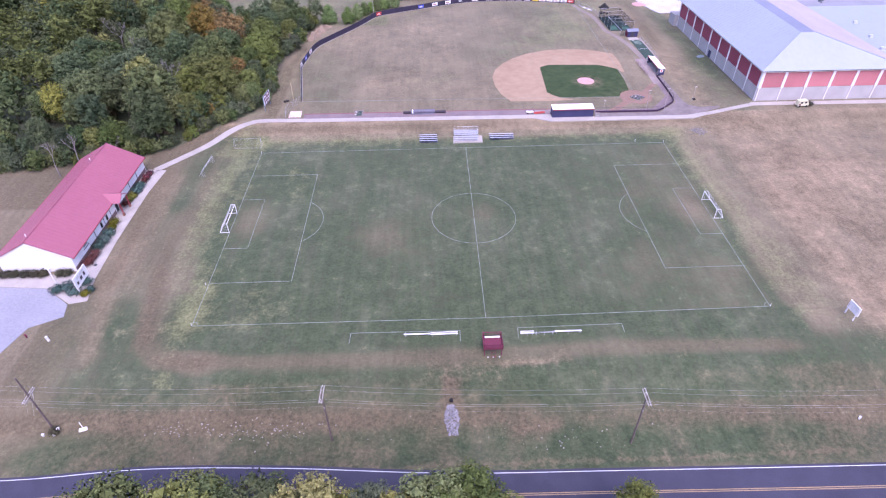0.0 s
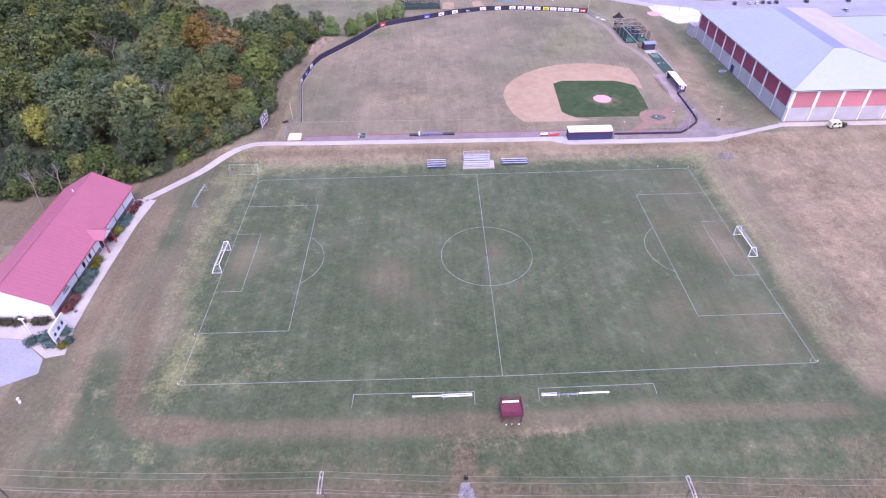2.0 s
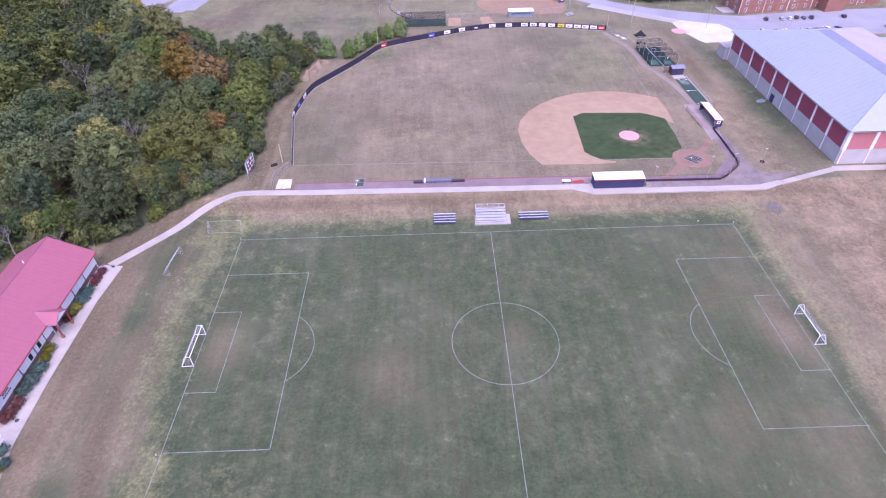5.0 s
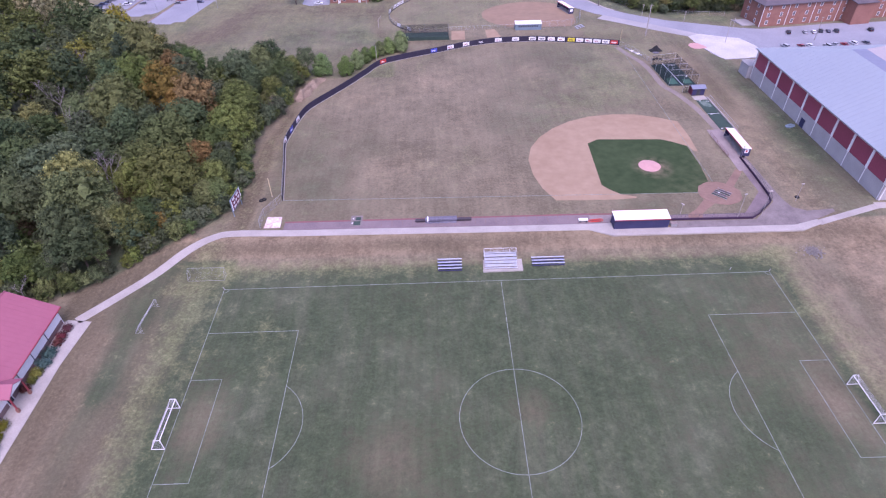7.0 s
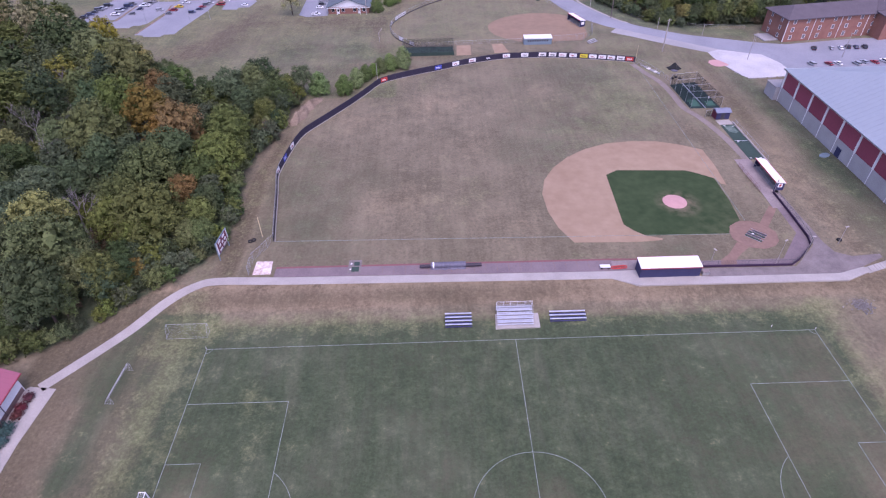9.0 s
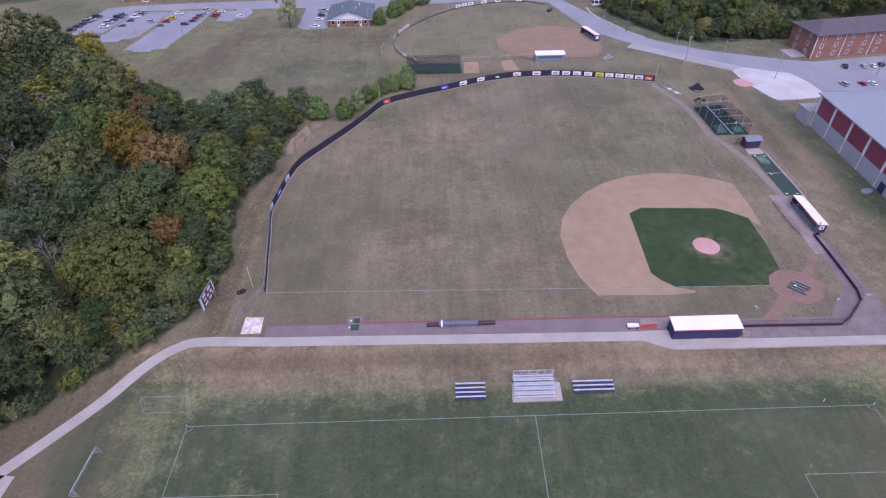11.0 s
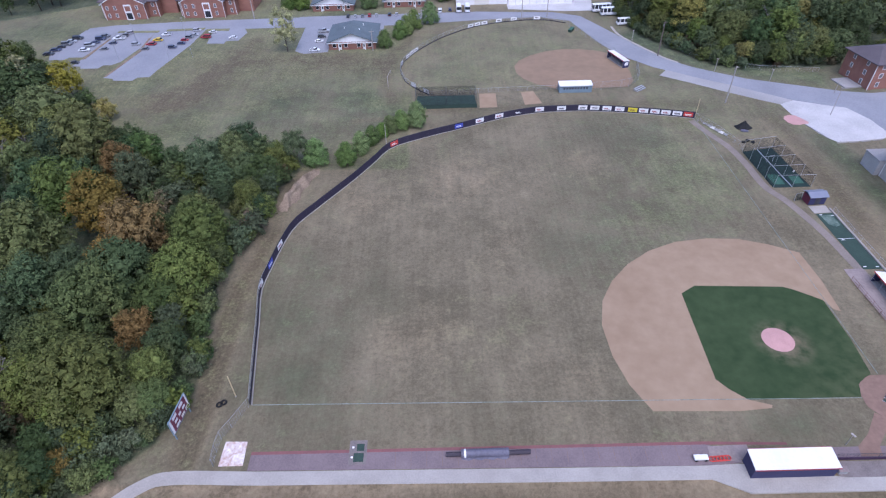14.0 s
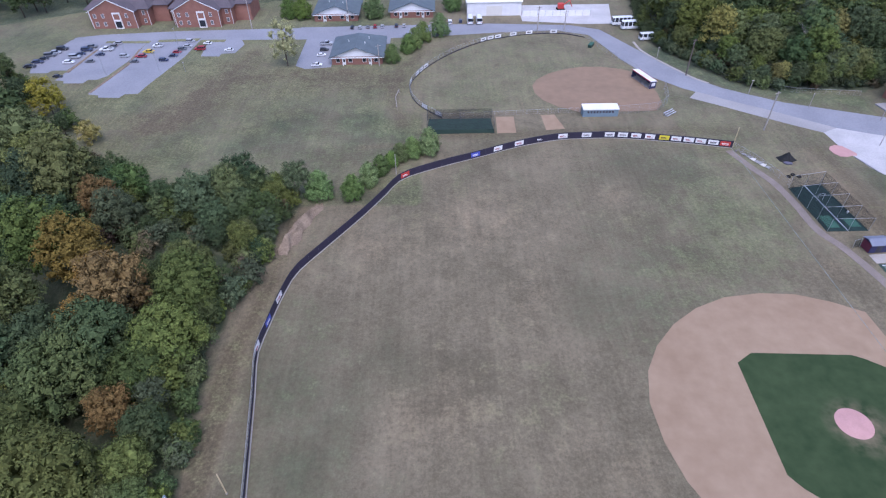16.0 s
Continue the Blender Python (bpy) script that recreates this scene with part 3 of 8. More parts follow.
# worn trails: width, shares of lush, straw, bare and pale added along them, points
TRAILS = [
    (3.0, (-0.3, 0.35, 0.42, -0.1), [(-101, 164.6), (-93.5, 165.7), (-91.7, 172.5), (-92.4, 181.5), (-90.3, 191.2), (-85.5, 201.7), (-81.7, 219)]),
    (8.0, (-0.2, 0.25, 0.18, -0.1), [(-98, 168), (-90, 180), (-84, 200), (-80, 215)]),
    (1.1, (0.0, 0.4, 0.55, 0.0), [(-99.8, 174.3), (-93.6, 178.5)]),
    (1.6, (0.0, 0.6, 0.2, 0.0), [(-102.5, 167.3), (-97.1, 168.5)]),
    (4.0, (-0.3, 0.25, 0.42, -0.1), [(-81.5, 196), (-68, 201), (-56, 200.5), (-43.7, 198), (-35.8, 194.3)]),
    (2.4, (-0.3, 0.3, 0.45, -0.1), [(-8.5, 225), (-20.5, 221), (-30, 205), (-32.7, 192.5), (-32.9, 179), (-30, 166)]),
    (1.6, (0.0, 0.4, 0.40, 0.0), [(-40, 153.6), (-31, 154.5), (-24.8, 155.5)]),
    (6.0, (0.15, -0.1, 0.0, 0.0), [(-62, 186), (-48, 178), (-40, 168)]),
    (2.2, (-0.2, 0.35, 0.22, 0.0), [(-75.6, 22), (-75.4, 0), (-73.6, -20), (-70, -38)]),
    (1.4, (-0.1, 0.25, 0.22, 0.0), [(-72.4, 20), (-71.2, -4), (-68.4, -26), (-64, -40)]),
    (2.6, (-0.2, 0.22, 0.14, 0.08), [(-63.6, 22), (-63.7, -4), (-61.4, -24), (-58.0, -38), (-50, -40)]),
    (2.6, (-0.2, 0.0, 0.26, -0.25), [(-50, -39.9), (-58.5, -38.7), (-61.8, -35), (-63.7, -27), (-65.8, -18.6), (-67.7, -8.7), (-68.4, 4)]),
    (3.4, (0.20, -0.1, -0.12, 0.0), [(-58, -43.5), (-64, -40), (-67.4, -32), (-69.3, -24)]),
    (1.0, (0.0, 0.5, 0.1, 0.1), [(-10, -42.6), (-2, -42.6), (8, -41.8), (14, -41.2)]),
    (1.5, (0.0, 0.2, 0.5, 0.0), [(-7.0, -48.5), (-6.9, -45.4)]),
    (1.3, (-0.3, 0.1, 0.4, 0.0), [(3.5, -53.8), (6.4, -54.2), (9.0, -53.6)]),
    (2.0, (-0.3, 0.3, 0.25, 0.0), [(61.5, 27.4), (64.5, 27.0)]),
    (5.0, (0.55, -0.2, -0.3, 0.05), [(54, 212), (62, 197), (70, 187), (84, 179), (100, 175)]),
    (0.9, (-0.2, 0.2, 0.35, 0.0), [(-54.2, 50), (-53.4, 60), (-54.6, 74), (-55.6, 88), (-52.4, 104)]),
    (0.9, (-0.2, 0.2, 0.35, 0.0), [(-56.0, 51), (-55.4, 62), (-56.4, 76), (-57.2, 88)]),
]


def lay_trails(p, cover):
    """Adds the worn trails to the cover shares."""
    for width, add, pts in TRAILS:
        near = np.full(len(p), 1e9)
        for (ax, ay), (bx, by) in zip(pts, pts[1:]):
            ln = (bx - ax) ** 2 + (by - ay) ** 2
            u = np.clip(((p[:, 0] - ax) * (bx - ax) + (p[:, 1] - ay) * (by - ay)) / ln, 0, 1)
            near = np.minimum(near, np.hypot(p[:, 0] - ax - u * (bx - ax), p[:, 1] - ay - u * (by - ay)))
        cover += np.exp(-(near / width) ** 2)[:, None] * np.array(add)
    return np.clip(cover, 0, 1.4)


def make_ground():
    fx, fy = np.arange(-215, 190.1, 1.45), np.arange(-84, 292, 1.45)
    xs = [-3000, -1200, -500, -300] + list(fx) + [270, 500, 1200, 3000]
    ys = [-3000, -1200, -500, -250, -130] + list(fy) + [400, 700, 1500, 3000]
    verts, cols = [], []
    for y in ys:
        for x in xs:
            verts.append((x, y, gz(x, y)))
            n1 = 0.5 + 0.5 * noise.noise((x * 0.05, y * 0.05, 1.7)) + 0.25 * noise.noise((x * 0.17, y * 0.17, 5.1))
            n2 = 0.5 + 0.5 * noise.noise((x * 0.03, y * 0.03, 9.2)) + 0.3 * noise.noise((x * 0.11, y * 0.11, 3.3))
            cols.append(cover_at(x, y, n1, n2))
    cols = lay_trails(np.array(verts), np.array(cols))
    w = len(xs)
    faces = [(j * w + i, j * w + i + 1, (j + 1) * w + i + 1, (j + 1) * w + i) for j in range(len(ys) - 1) for i in range(w - 1)]
    me = bpy.data.meshes.new("ground")
    me.from_pydata(verts, [], faces)
    at = me.attributes.new("cover", 'FLOAT_COLOR', 'POINT')
    at.data.foreach_set("color", np.array(cols, dtype=np.float32).ravel())
    me.polygons.foreach_set("use_smooth", [True] * len(me.polygons))
    return tagged(part("ground", me, TURF, None), "mown and dry grass ground around the sports fields", "ground", kind="structure")


make_ground()
T = T_FIELD      # level of the ball field terrace

# ---- paving ----
ROAD = [(-230, -62), (-150, -62), (-100, -61.5), (-74, -62.4), (-54, -61.4), (-33, -62.1), (-8, -63.9), (18, -64.5), (57, -65.2), (110, -65.8), (230, -66)]
ROAD_C = curve_pts(ROAD, 5)
setting("road_south", ribbon(ROAD_C, 7.6, 0.05), ASPHALT, "dark blue-grey asphalt road with white edge line")


def offset(line, d):
    out = []
    for i, p in enumerate(line):
        t = (line[min(i + 1, len(line) - 1)] - line[max(i - 1, 0)]).normalized()
        out.append(p + Vector((-t.y, t.x)) * d)
    return out


markings = thing("road_markings", 0, 0, 0, 0, "white edge lines and double yellow centre lines", "road marking", kind="structure")
for nm, d, m in (("edge_line", 3.35, ROAD_WHITE), ("edge_line", -3.35, ROAD_WHITE), ("centre_line", 0.14, ROAD_YELLOW), ("centre_line", -0.14, ROAD_YELLOW)):
    part(nm, ribbon(offset(ROAD_C, d), 0.13, 0.056, 0.004), m, markings)

PATH_W = curve_pts([(-79.8, 24.5), (-74.8, 30.4), (-69.5, 36.9), (-64.6, 43.0), (-60.2, 46.8), (-56.0, 48.0), (-44, 47.6), (-32, 47.4), (-2, 46.9), (21, 46.6)], 6)
setting("pavement_path", ribbon(PATH_W, 2.1, 0.06), CONCRETE, "pale concrete footpath along the ball field")
setting("pavement_dugout", Shape().prism([(21, 45.55), (25.8, 43.4), (66.5, 43.2), (71.5, 45.2), (71.5, 46.9), (65.8, 45.2), (40, 45.3), (26, 47.8), (21, 47.65)], T - 0.25, T + 0.065), CONCRETE, "pale concrete footpath past the dugout")
setting("pavement_gym", Shape().prism([(87.2, 50.2), (190, 48.8), (190, 51.2), (87.2, 52.4)], T - 0.2, T + 0.06), CONCRETE, "pale concrete walk along the sports hall")
steps = thing("steps_path", 0, 0, 0, 0, "long flight of shallow concrete steps to the sports hall", "steps", kind="structure")
for k in range(22):
    s = k / 22
    x0, y0 = 71.5 + 16 * s, 45.9 + 5.3 * s
    part("step", Shape().prism([(x0, y0 - 0.95), (x0 + 0.66, y0 - 0.75), (x0 + 0.66, y0 + 0.95), (x0, y0 + 0.75)], T - 0.2, T + 0.06 + 0.02 * (k % 2) + 0.004 * k), CONCRETE, steps)
setting("pavement_clubhouse", Shape().prism([(-81.6, 24.8), (-77.0, 24.2), (-78.0, 14), (-78.1, -5), (-77.6, -17), (-76.4, -23.5), (-79.6, -24.2), (-86, -19.5), (-98, -18.5), (-98, -15.5), (-82.3, -15.5), (-82.3, 24.0)], -0.1, 0.06), CONCRETE, "pale concrete walk around the clubhouse")
setting("driveway", Shape().prism([(-150, -18.6), (-98, -18.6), (-86, -19.6), (-79.8, -24.3), (-79.0, -27.6), (-84.2, -30.2), (-86.0, -36), (-90, -46), (-95, -58), (-104, -58), (-112, -40), (-150, -36)], -0.15, 0.064), PALE_ASPHALT, "pale grey car park beside the clubhouse")

# ---- ball field surfaces ----
LF = [(-47.6, 60.0), (-49.1, 69.7), (-50.4, 78.2), (-51.7, 86.0), (-51.2, 91.6), (-50.0, 100.4), (-48.4, 106.5), (-44.8, 112.4), (-37.2, 124.2), (-32.6, 132.2), (-28.8, 138.7), (-19.7, 143.8), (-10.2, 147.9), (0.7, 152.8), (10.9, 155.8), (19, 156.4), (28.2, 156.2), (43.9, 153.2), (55.1, 150.3)]
setting("infield_clay", Shape().prism([(34.9, 57.4), (34.6, 56.9), (29.6, 56.5), (16.0, 56.9), (13.6, 62), (12.3, 68), (12.1, 75), (13.6, 81), (16.6, 86.2), (21, 91), (26.3, 94.8), (32.5, 97.4), (39.6, 98.3), (46, 97.8), (51.5, 95.8), (56.5, 93.0), (56.8, 85), (56.2, 76.7), (55.2, 77.2), (54.4, 79.6), (50.4, 82.5), (48.6, 83.4), (32.0, 84.3), (28.9, 82.3), (27.9, 62.6), (29.3, 60.6), (31.6, 58.5)], T - 0.1, T + 0.03), CLAY, "raked tan clay infield of the baseball field")
setting("infield_grass", Shape().prism([(28.9, 82.3), (32.0, 84.3), (48.6, 83.4), (50.4, 82.5), (54.4, 79.6), (54.3, 70), (53.6, 63.0), (51.0, 60.0), (49.4, 58.5), (31.6, 58.5), (29.3, 60.6), (27.9, 62.6)], T - 0.1, T + 0.026), INFIELD, "dark watered grass infield")
setting("home_clay", Shape().prism([(54.4 + (4.9 + 0.10 * math.sin(k * 2.1) + 0.10 * math.sin(k * 0.9 + 1)) * math.cos(k * math.pi / 20), 57.9 + (4.7 + 0.10 * math.sin(k * 1.7)) * math.sin(k * math.pi / 20)) for k in range(40)], T - 0.1, T + 0.034), RED_CLAY, "reddish clay circle around home plate")
for pts in ([(49.9, 55.6), (51.8, 53.9), (49.2, 51.8), (47.4, 50.0), (46.9, 48.4), (43.8, 48.4), (44.2, 50.0), (46.8, 52.0)], [(57.0, 61.2), (58.6, 60.2), (63.4, 66.6), (62.4, 68.0)]):
    setting("clay_walkway", Shape().prism(pts, T - 0.1, T + 0.022), RED_CLAY, "worn clay walkway to home plate")
mound = Shape()
ring0, ring1 = disc(41.8, 70.5, 2.75, 2.75, 32), disc(41.8, 70.5, 0.9, 0.9, 32)
mound.put([(x, y, T + 0.02) for x, y in ring0] + [(x, y, T + 0.27) for x, y in ring1], [(i, (i + 1) % 32, 32 + (i + 1) % 32, 32 + i) for i in range(32)] + [tuple(range(32, 64))])
setting("pitching_mound", mound, PINK_TARP, "pitching mound under a round pink cover")
setting("warning_track", Shape().prism([(-45.5, 48.8), (21, 47.7), (26, 47.9), (26, 49.6), (21.5, 51.2), (-10, 51.6), (-45.5, 51.6)], T - 0.1, T + 0.024), TRACK, "purplish gravel warning track beside the path")
setting("track_edge", Shape().prism([(-45.5, 51.3), (21.5, 51.0), (34, 50.6), (34, 51.0), (21.5, 51.5), (-45.5, 51.8)], T - 0.1, T + 0.03), TRACK_EDGE, "red cinder edge of the warning track")
setting("backstop_clay", Shape().prism([(39.4, 48.1), (58.2, 47.9), (64.8, 54.2), (65.3, 64), (65.4, 72), (63.8, 72), (63.6, 58), (57.0, 50), (39.4, 50)], T - 0.1, T + 0.02), TRACK, "bare purplish gravel inside the backstop")
setting("gravel_bed", Shape().prism([(39, 45.35), (65.8, 45.25), (69.5, 46.3), (72.0, 47.2), (77.0, 49.6), (77.0, 50.6), (71.0, 50.1), (68.3, 51.6), (67.6, 55), (67.4, 62.8), (67.2, 71.3), (67.0, 74), (65.6, 74), (65.6, 64), (65.2, 54.0), (58.4, 47.6), (39, 47.8)], T - 0.1, T + 0.03), PEA_GRAVEL, "grey gravel bed behind the backstop")
setting("dugout_apron", Shape().prism([(62.7, 87.8), (66.6, 87.8), (66.2, 84.6), (66.0, 73.6), (67.0, 69.7), (65.4, 67.2), (62.8, 67.0), (63.0, 73.1), (62.6, 83.0)], T - 0.1, T + 0.036), RED_CONCRETE, "pinkish worn concrete apron before the dugout")
setting("dugout_slab", Shape().prism([(22.2, 50.7), (28.0, 50.8), (28.0, 48.5), (26.3, 48.5), (26.3, 47.9), (22.0, 49.1)], T - 0.1, T + 0.038), RED_CONCRETE, "pinkish concrete slab beside the dugout")
setting("bullpen_path", ribbon(curve_pts([(53.8, 149), (56.0, 141.6), (58.6, 134.2), (59.6, 125.6), (59.9, 116.5), (62.4, 110.0), (64.6, 100), (65.4, 92), (66.1, 82), (66.6, 73)], 5), 1.9, 0.03), WORN_DIRT, "worn gravel track along the bullpen")
setting("bullpen_turf", Shape().prism([(66.3, 105.5), (70.0, 105.8), (70.3, 87.6), (66.5, 87.6)], T - 0.05, T + 0.05), GREEN_TURF, "dark green artificial turf bullpen strip")
setting("bullpen_worn_turf", Shape().prism([(66.9, 104.9), (69.4, 105.2), (69.6, 101.6), (68.4, 100.9), (67.2, 101.8)], T - 0.05, T + 0.056), WORN_TURF, "pale worn patch of bullpen turf")
setting("bullpen_kerb", Shape().prism([(70.1, 107.5), (70.5, 107.5), (70.8, 86), (70.4, 86)], T - 0.1, T + 0.2), CONCRETE, "pale kerb along the bullpen")
setting("bullpen_pad", Shape().prism([(66.1, 105.8), (70.0, 106.0), (69.9, 108.6), (66.0, 108.4)], T - 0.05, T + 0.07), CONCRETE, "white concrete pad at the shed")
setting("cage_turf", Shape().prism([(61.0, 132.0), (69.2, 133.6), (70.4, 116.0), (61.6, 116.0)], T - 0.05, T + 0.05), NET_SHADE_TURF, "green artificial turf batting cage floor, colour darkened for netting shade")
setting("softball_clay", Shape().prism([(20.6, 170.7), (14.6, 174.6), (11.0, 178.6), (9.2, 183.4), (9.2, 188.5), (11.2, 192.8), (15.5, 196.9), (21, 200.0), (27, 201.6), (33, 201.4), (39, 199.5), (43.6, 195.8), (45.0, 190), (45.6, 182), (44.8, 175), (42, 171.0)], T - 0.1, T + 0.03), SOFT_CLAY, "brown clay infield of the softball field")
for pts in ([(-3.7, 169.0), (1.3, 168.9), (1.0, 159.9), (-4.1, 159.8)], [(9.0, 169.4), (12.8, 169.7), (14.4, 161.6), (9.2, 161.0)]):
    setting("clay_pad", Shape().prism(pts, T - 0.05, T + 0.028), CLAY, "tan clay warm-up pad beside the softball field")

# ---- campus roads ----
R3N = [(-70, 241), (-40, 241.5), (0, 242), (30, 239), (40, 234), (44.5, 224), (49, 214), (53.4, 203.5), (59.2, 192), (66, 184.5), (72, 180), (80, 174.5), (92, 169.5), (104, 164.5)]
R3S = [(-70, 229), (-36, 229), (-20, 230), (4, 233), (24, 234), (35, 229), (38.5, 216), (41, 207), (46, 194.5), (54.2, 184.6), (57.2, 182.3), (60.6, 179.8), (63.2, 177.4), (68.6, 173.4), (72.3, 171.0), (79, 165.6), (86, 160.4), (94, 152), (101, 142)]
setting("road_campus", Shape().prism(R3N + R3S[::-1], T - 0.1, T + 0.04), PALE_ASPHALT, "pale worn asphalt campus road")
setting("parking_east", Shape().prism([(86, 160.3), (94, 151.8), (101.5, 141.4), (103.3, 140.2), (190, 139.5), (190, 168), (140, 166.5), (112, 162.6), (104, 164.5)], T - 0.1, T + 0.044), PALE_ASPHALT, "pale asphalt car park behind the sports hall")
setting("gravel_lot", Shape().prism([(82.4, 157.2), (82.6, 151.8), (83.2, 146.9), (84.0, 144.0), (84.8, 140.1), (86.2, 137.2), (87.4, 135.6), (93, 135.8), (100.4, 136.8), (103.0, 139.2), (102.4, 147.0), (99.7, 154.0), (94.4, 156.0), (87.0, 159.4)], T - 0.1, T + 0.05), GRAVEL, "white gravel loading area beside the campus road")
setting("gravel_verge", Shape().prism([(57.2, 182.4), (54.0, 178.5), (61.5, 172.9), (70.1, 166.0), (78.0, 160.1), (82.4, 157.1), (87.0, 159.5), (79.1, 165.7), (72.4, 171.1), (68.7, 173.5), (63.3, 177.5), (60.7, 179.9)], T - 0.1, T + 0.052), OLD_CONCRETE, "pale gravel verge of the campus road")
setting("pavement_kerb", ribbon(curve_pts([(49.2, 222), (49.8, 214), (53.9, 203.8), (59.6, 192.4), (63.0, 188.0)], 5), 0.9, 0.05), CONCRETE, "pale kerb strip along the campus road")
kerb = thing("kerb_logs", 0, 0, T, 0, "short grey concrete kerb pieces along the gravel", "kerb", kind="structure")
for (ax, ay), (bx, by) in (((83.6, 144.9), (84.6, 141.6)), ((84.7, 141.2), (85.7, 137.8)), ((86.9, 135.0), (89.6, 135.2)), ((90.1, 135.2), (92.6, 135.3)), ((93.2, 135.3), (96, 135.7)), ((96.6, 135.8), (99.4, 136.2))):
    part("kerb_piece", Shape().bar((ax, ay, 0.1), (bx, by, 0.1), 0.14, 6), OLD_CONCRETE, kerb)
setting("red_pad", Shape().prism([(79.3, 148.6), (80.2, 150.0), (81.8, 150.7), (83.3, 150.2), (84.2, 148.6), (85.2, 146.4), (84.6, 145.4), (83.2, 145.4), (82.0, 144.9), (80.4, 145.2), (79.5, 146.6)], T - 0.05, T + 0.07), PINK_TARP, "faded red round pad at the gravel edge")
LOT = [[(-151, 232), (-137.3, 230.9), (-138.9, 213), (-140.2, 205.3), (-145.0, 205.4), (-145.6, 203.4), (-151.3, 203.6), (-154, 210)], [(-137.2, 231), (-123.0, 230.3), (-122.4, 215.0), (-125.0, 200.4), (-127.2, 197.8), (-129.9, 197.9), (-130.6, 195.3), (-136.6, 195.5), (-137.4, 197.3), (-140.4, 197.8), (-138.7, 211.8)],
       [(-122.8, 230.3), (-104, 231), (-105.2, 214.6), (-109.8, 191.9), (-110.3, 187.3), (-114.2, 187.1), (-115.0, 184.7), (-121.4, 185.2), (-121.9, 186.6), (-125.5, 187.5), (-121.8, 208.9)], [(-150.5, 234.1), (-141.6, 236.6), (-112.7, 239.2), (-66, 240.5), (-66, 229.4), (-89.2, 229.4), (-87.3, 225.2), (-88.8, 217.5), (-93.2, 217.3), (-93.4, 214.8), (-99.7, 215.3), (-101, 230), (-150.5, 231)]]
for i, pts in enumerate(LOT):
    setting("parking_west", Shape().prism(pts, T - 0.1, T + 0.03 + 0.004 * i), PALE_ASPHALT, "pale asphalt student car park")
setting("parking_hut", Shape().prism([(-66, 229), (-66, 206), (-62.5, 203.4), (-54.3, 204.5), (-54.3, 213), (-36, 224), (-36, 229)], T - 0.1, T + 0.036), PALE_ASPHALT, "pale asphalt parking beside the small brick house")
for pts in ([(-121.5, 229.4), (-137.5, 230.0), (-137.3, 228.4), (-121.7, 227.6)], [(-119, 230.4), (-104.6, 231.4), (-105, 229.2), (-119, 228.6)], [(-103.4, 230.0), (-95, 229.8), (-95, 227.8), (-103, 227.8)]):
    setting("planted_island", Shape().prism(pts, T - 0.1, T + 0.14), TURF, "grass island in the car park")
for pts in ([(-125.6, 188.4), (-124.8, 188.2), (-121.4, 209), (-122.5, 222), (-123.1, 222), (-122.2, 209)], [(-139.6, 203.5), (-138.6, 203.5), (-138.0, 213), (-137.2, 222), (-137.9, 222), (-138.9, 213)]):
    setting("parking_median", Shape().prism(pts, T - 0.1, T + 0.16), SOIL, "narrow brown planted median between parking bays")

# ---- pitch ----
def strip(p, q, w=0.095):
    p, q = Vector(p), Vector(q)
    d = (q - p).normalized() * w / 2
    n = Vector((-d.y, d.x))
    return Shape().prism([tuple(p - d + n), tuple(p - d - n), tuple(q + d - n), tuple(q + d + n)], -0.02, 0.022)


def arc(cx, cy, r, a0, a1, w=0.09, n=48):
    s = Shape()
    for k in range(n):
        t0, t1 = radians(a0 + (a1 - a0) * k / n), radians(a0 + (a1 - a0) * (k + 1) / n)
        s.prism([(cx + q * math.cos(t), cy + q * math.sin(t)) for q, t in ((r - w / 2, t0), (r + w / 2, t0), (r + w / 2, t1), (r - w / 2, t1))], -0.02, 0.022)
    return s


pitch = thing("pitch_markings", 0, 0, 0, 0, "worn white painted lines of the soccer pitch", "pitch marking", kind="structure")
CLN, MIDN, CRN, CLF, CRF = (-54.1, -31.0), (0.15, -31.3), (54.0, -30.65), (-54.2, 31.8), (54.5, 32.1)
for nm, p, q in (("touch_line", CLN, MIDN), ("touch_line", MIDN, CRN), ("touch_line", CLF, CRF), ("goal_line", CLN, CLF), ("goal_line", CRN, CRF), ("halfway_line", MIDN, (0.6, 31.9))):
    part(nm, strip(p, q), LINE_WHITE, pitch)
for sx, x0, xp, xg, ya, yb, ga, gb in ((1, -54.1, -37.75, -48.9, -19.5, 20.3, -8.6, 9.8), (-1, 54.4, 37.95, 49.3, -19.0, 20.9, -8.3, 9.7)):
    for nm, xi, y0, y1 in (("penalty_area_line", xp, ya, yb), ("goal_area_line", xg, ga, gb)):
        part(nm, strip((x0, y0), (xi, y0)), LINE_WHITE, pitch)
        part(nm, strip((x0, y1), (xi, y1)), LINE_WHITE, pitch)
        part(nm, strip((xi, y0), (xi, y1)), LINE_WHITE, pitch)
    c = x0 + sx * 11.0
    h = math.degrees(math.acos(5.35 / 9.15))
    part("penalty_arc", arc(c, 0.6, 9.15, (0 if sx > 0 else 180) - h, (0 if sx > 0 else 180) + h), LINE_WHITE, pitch)
part("centre_circle", arc(0.3, 0.4, 9.55, 0, 360), LINE_WHITE, pitch)
for (cx, cy), a0 in ((CLN, 0), (CRN, 90), (CRF, 180), (CLF, 270)):
    part("corner_arc", arc(cx, cy, 1.0, a0, a0 + 90, n=8), LINE_WHITE, pitch)
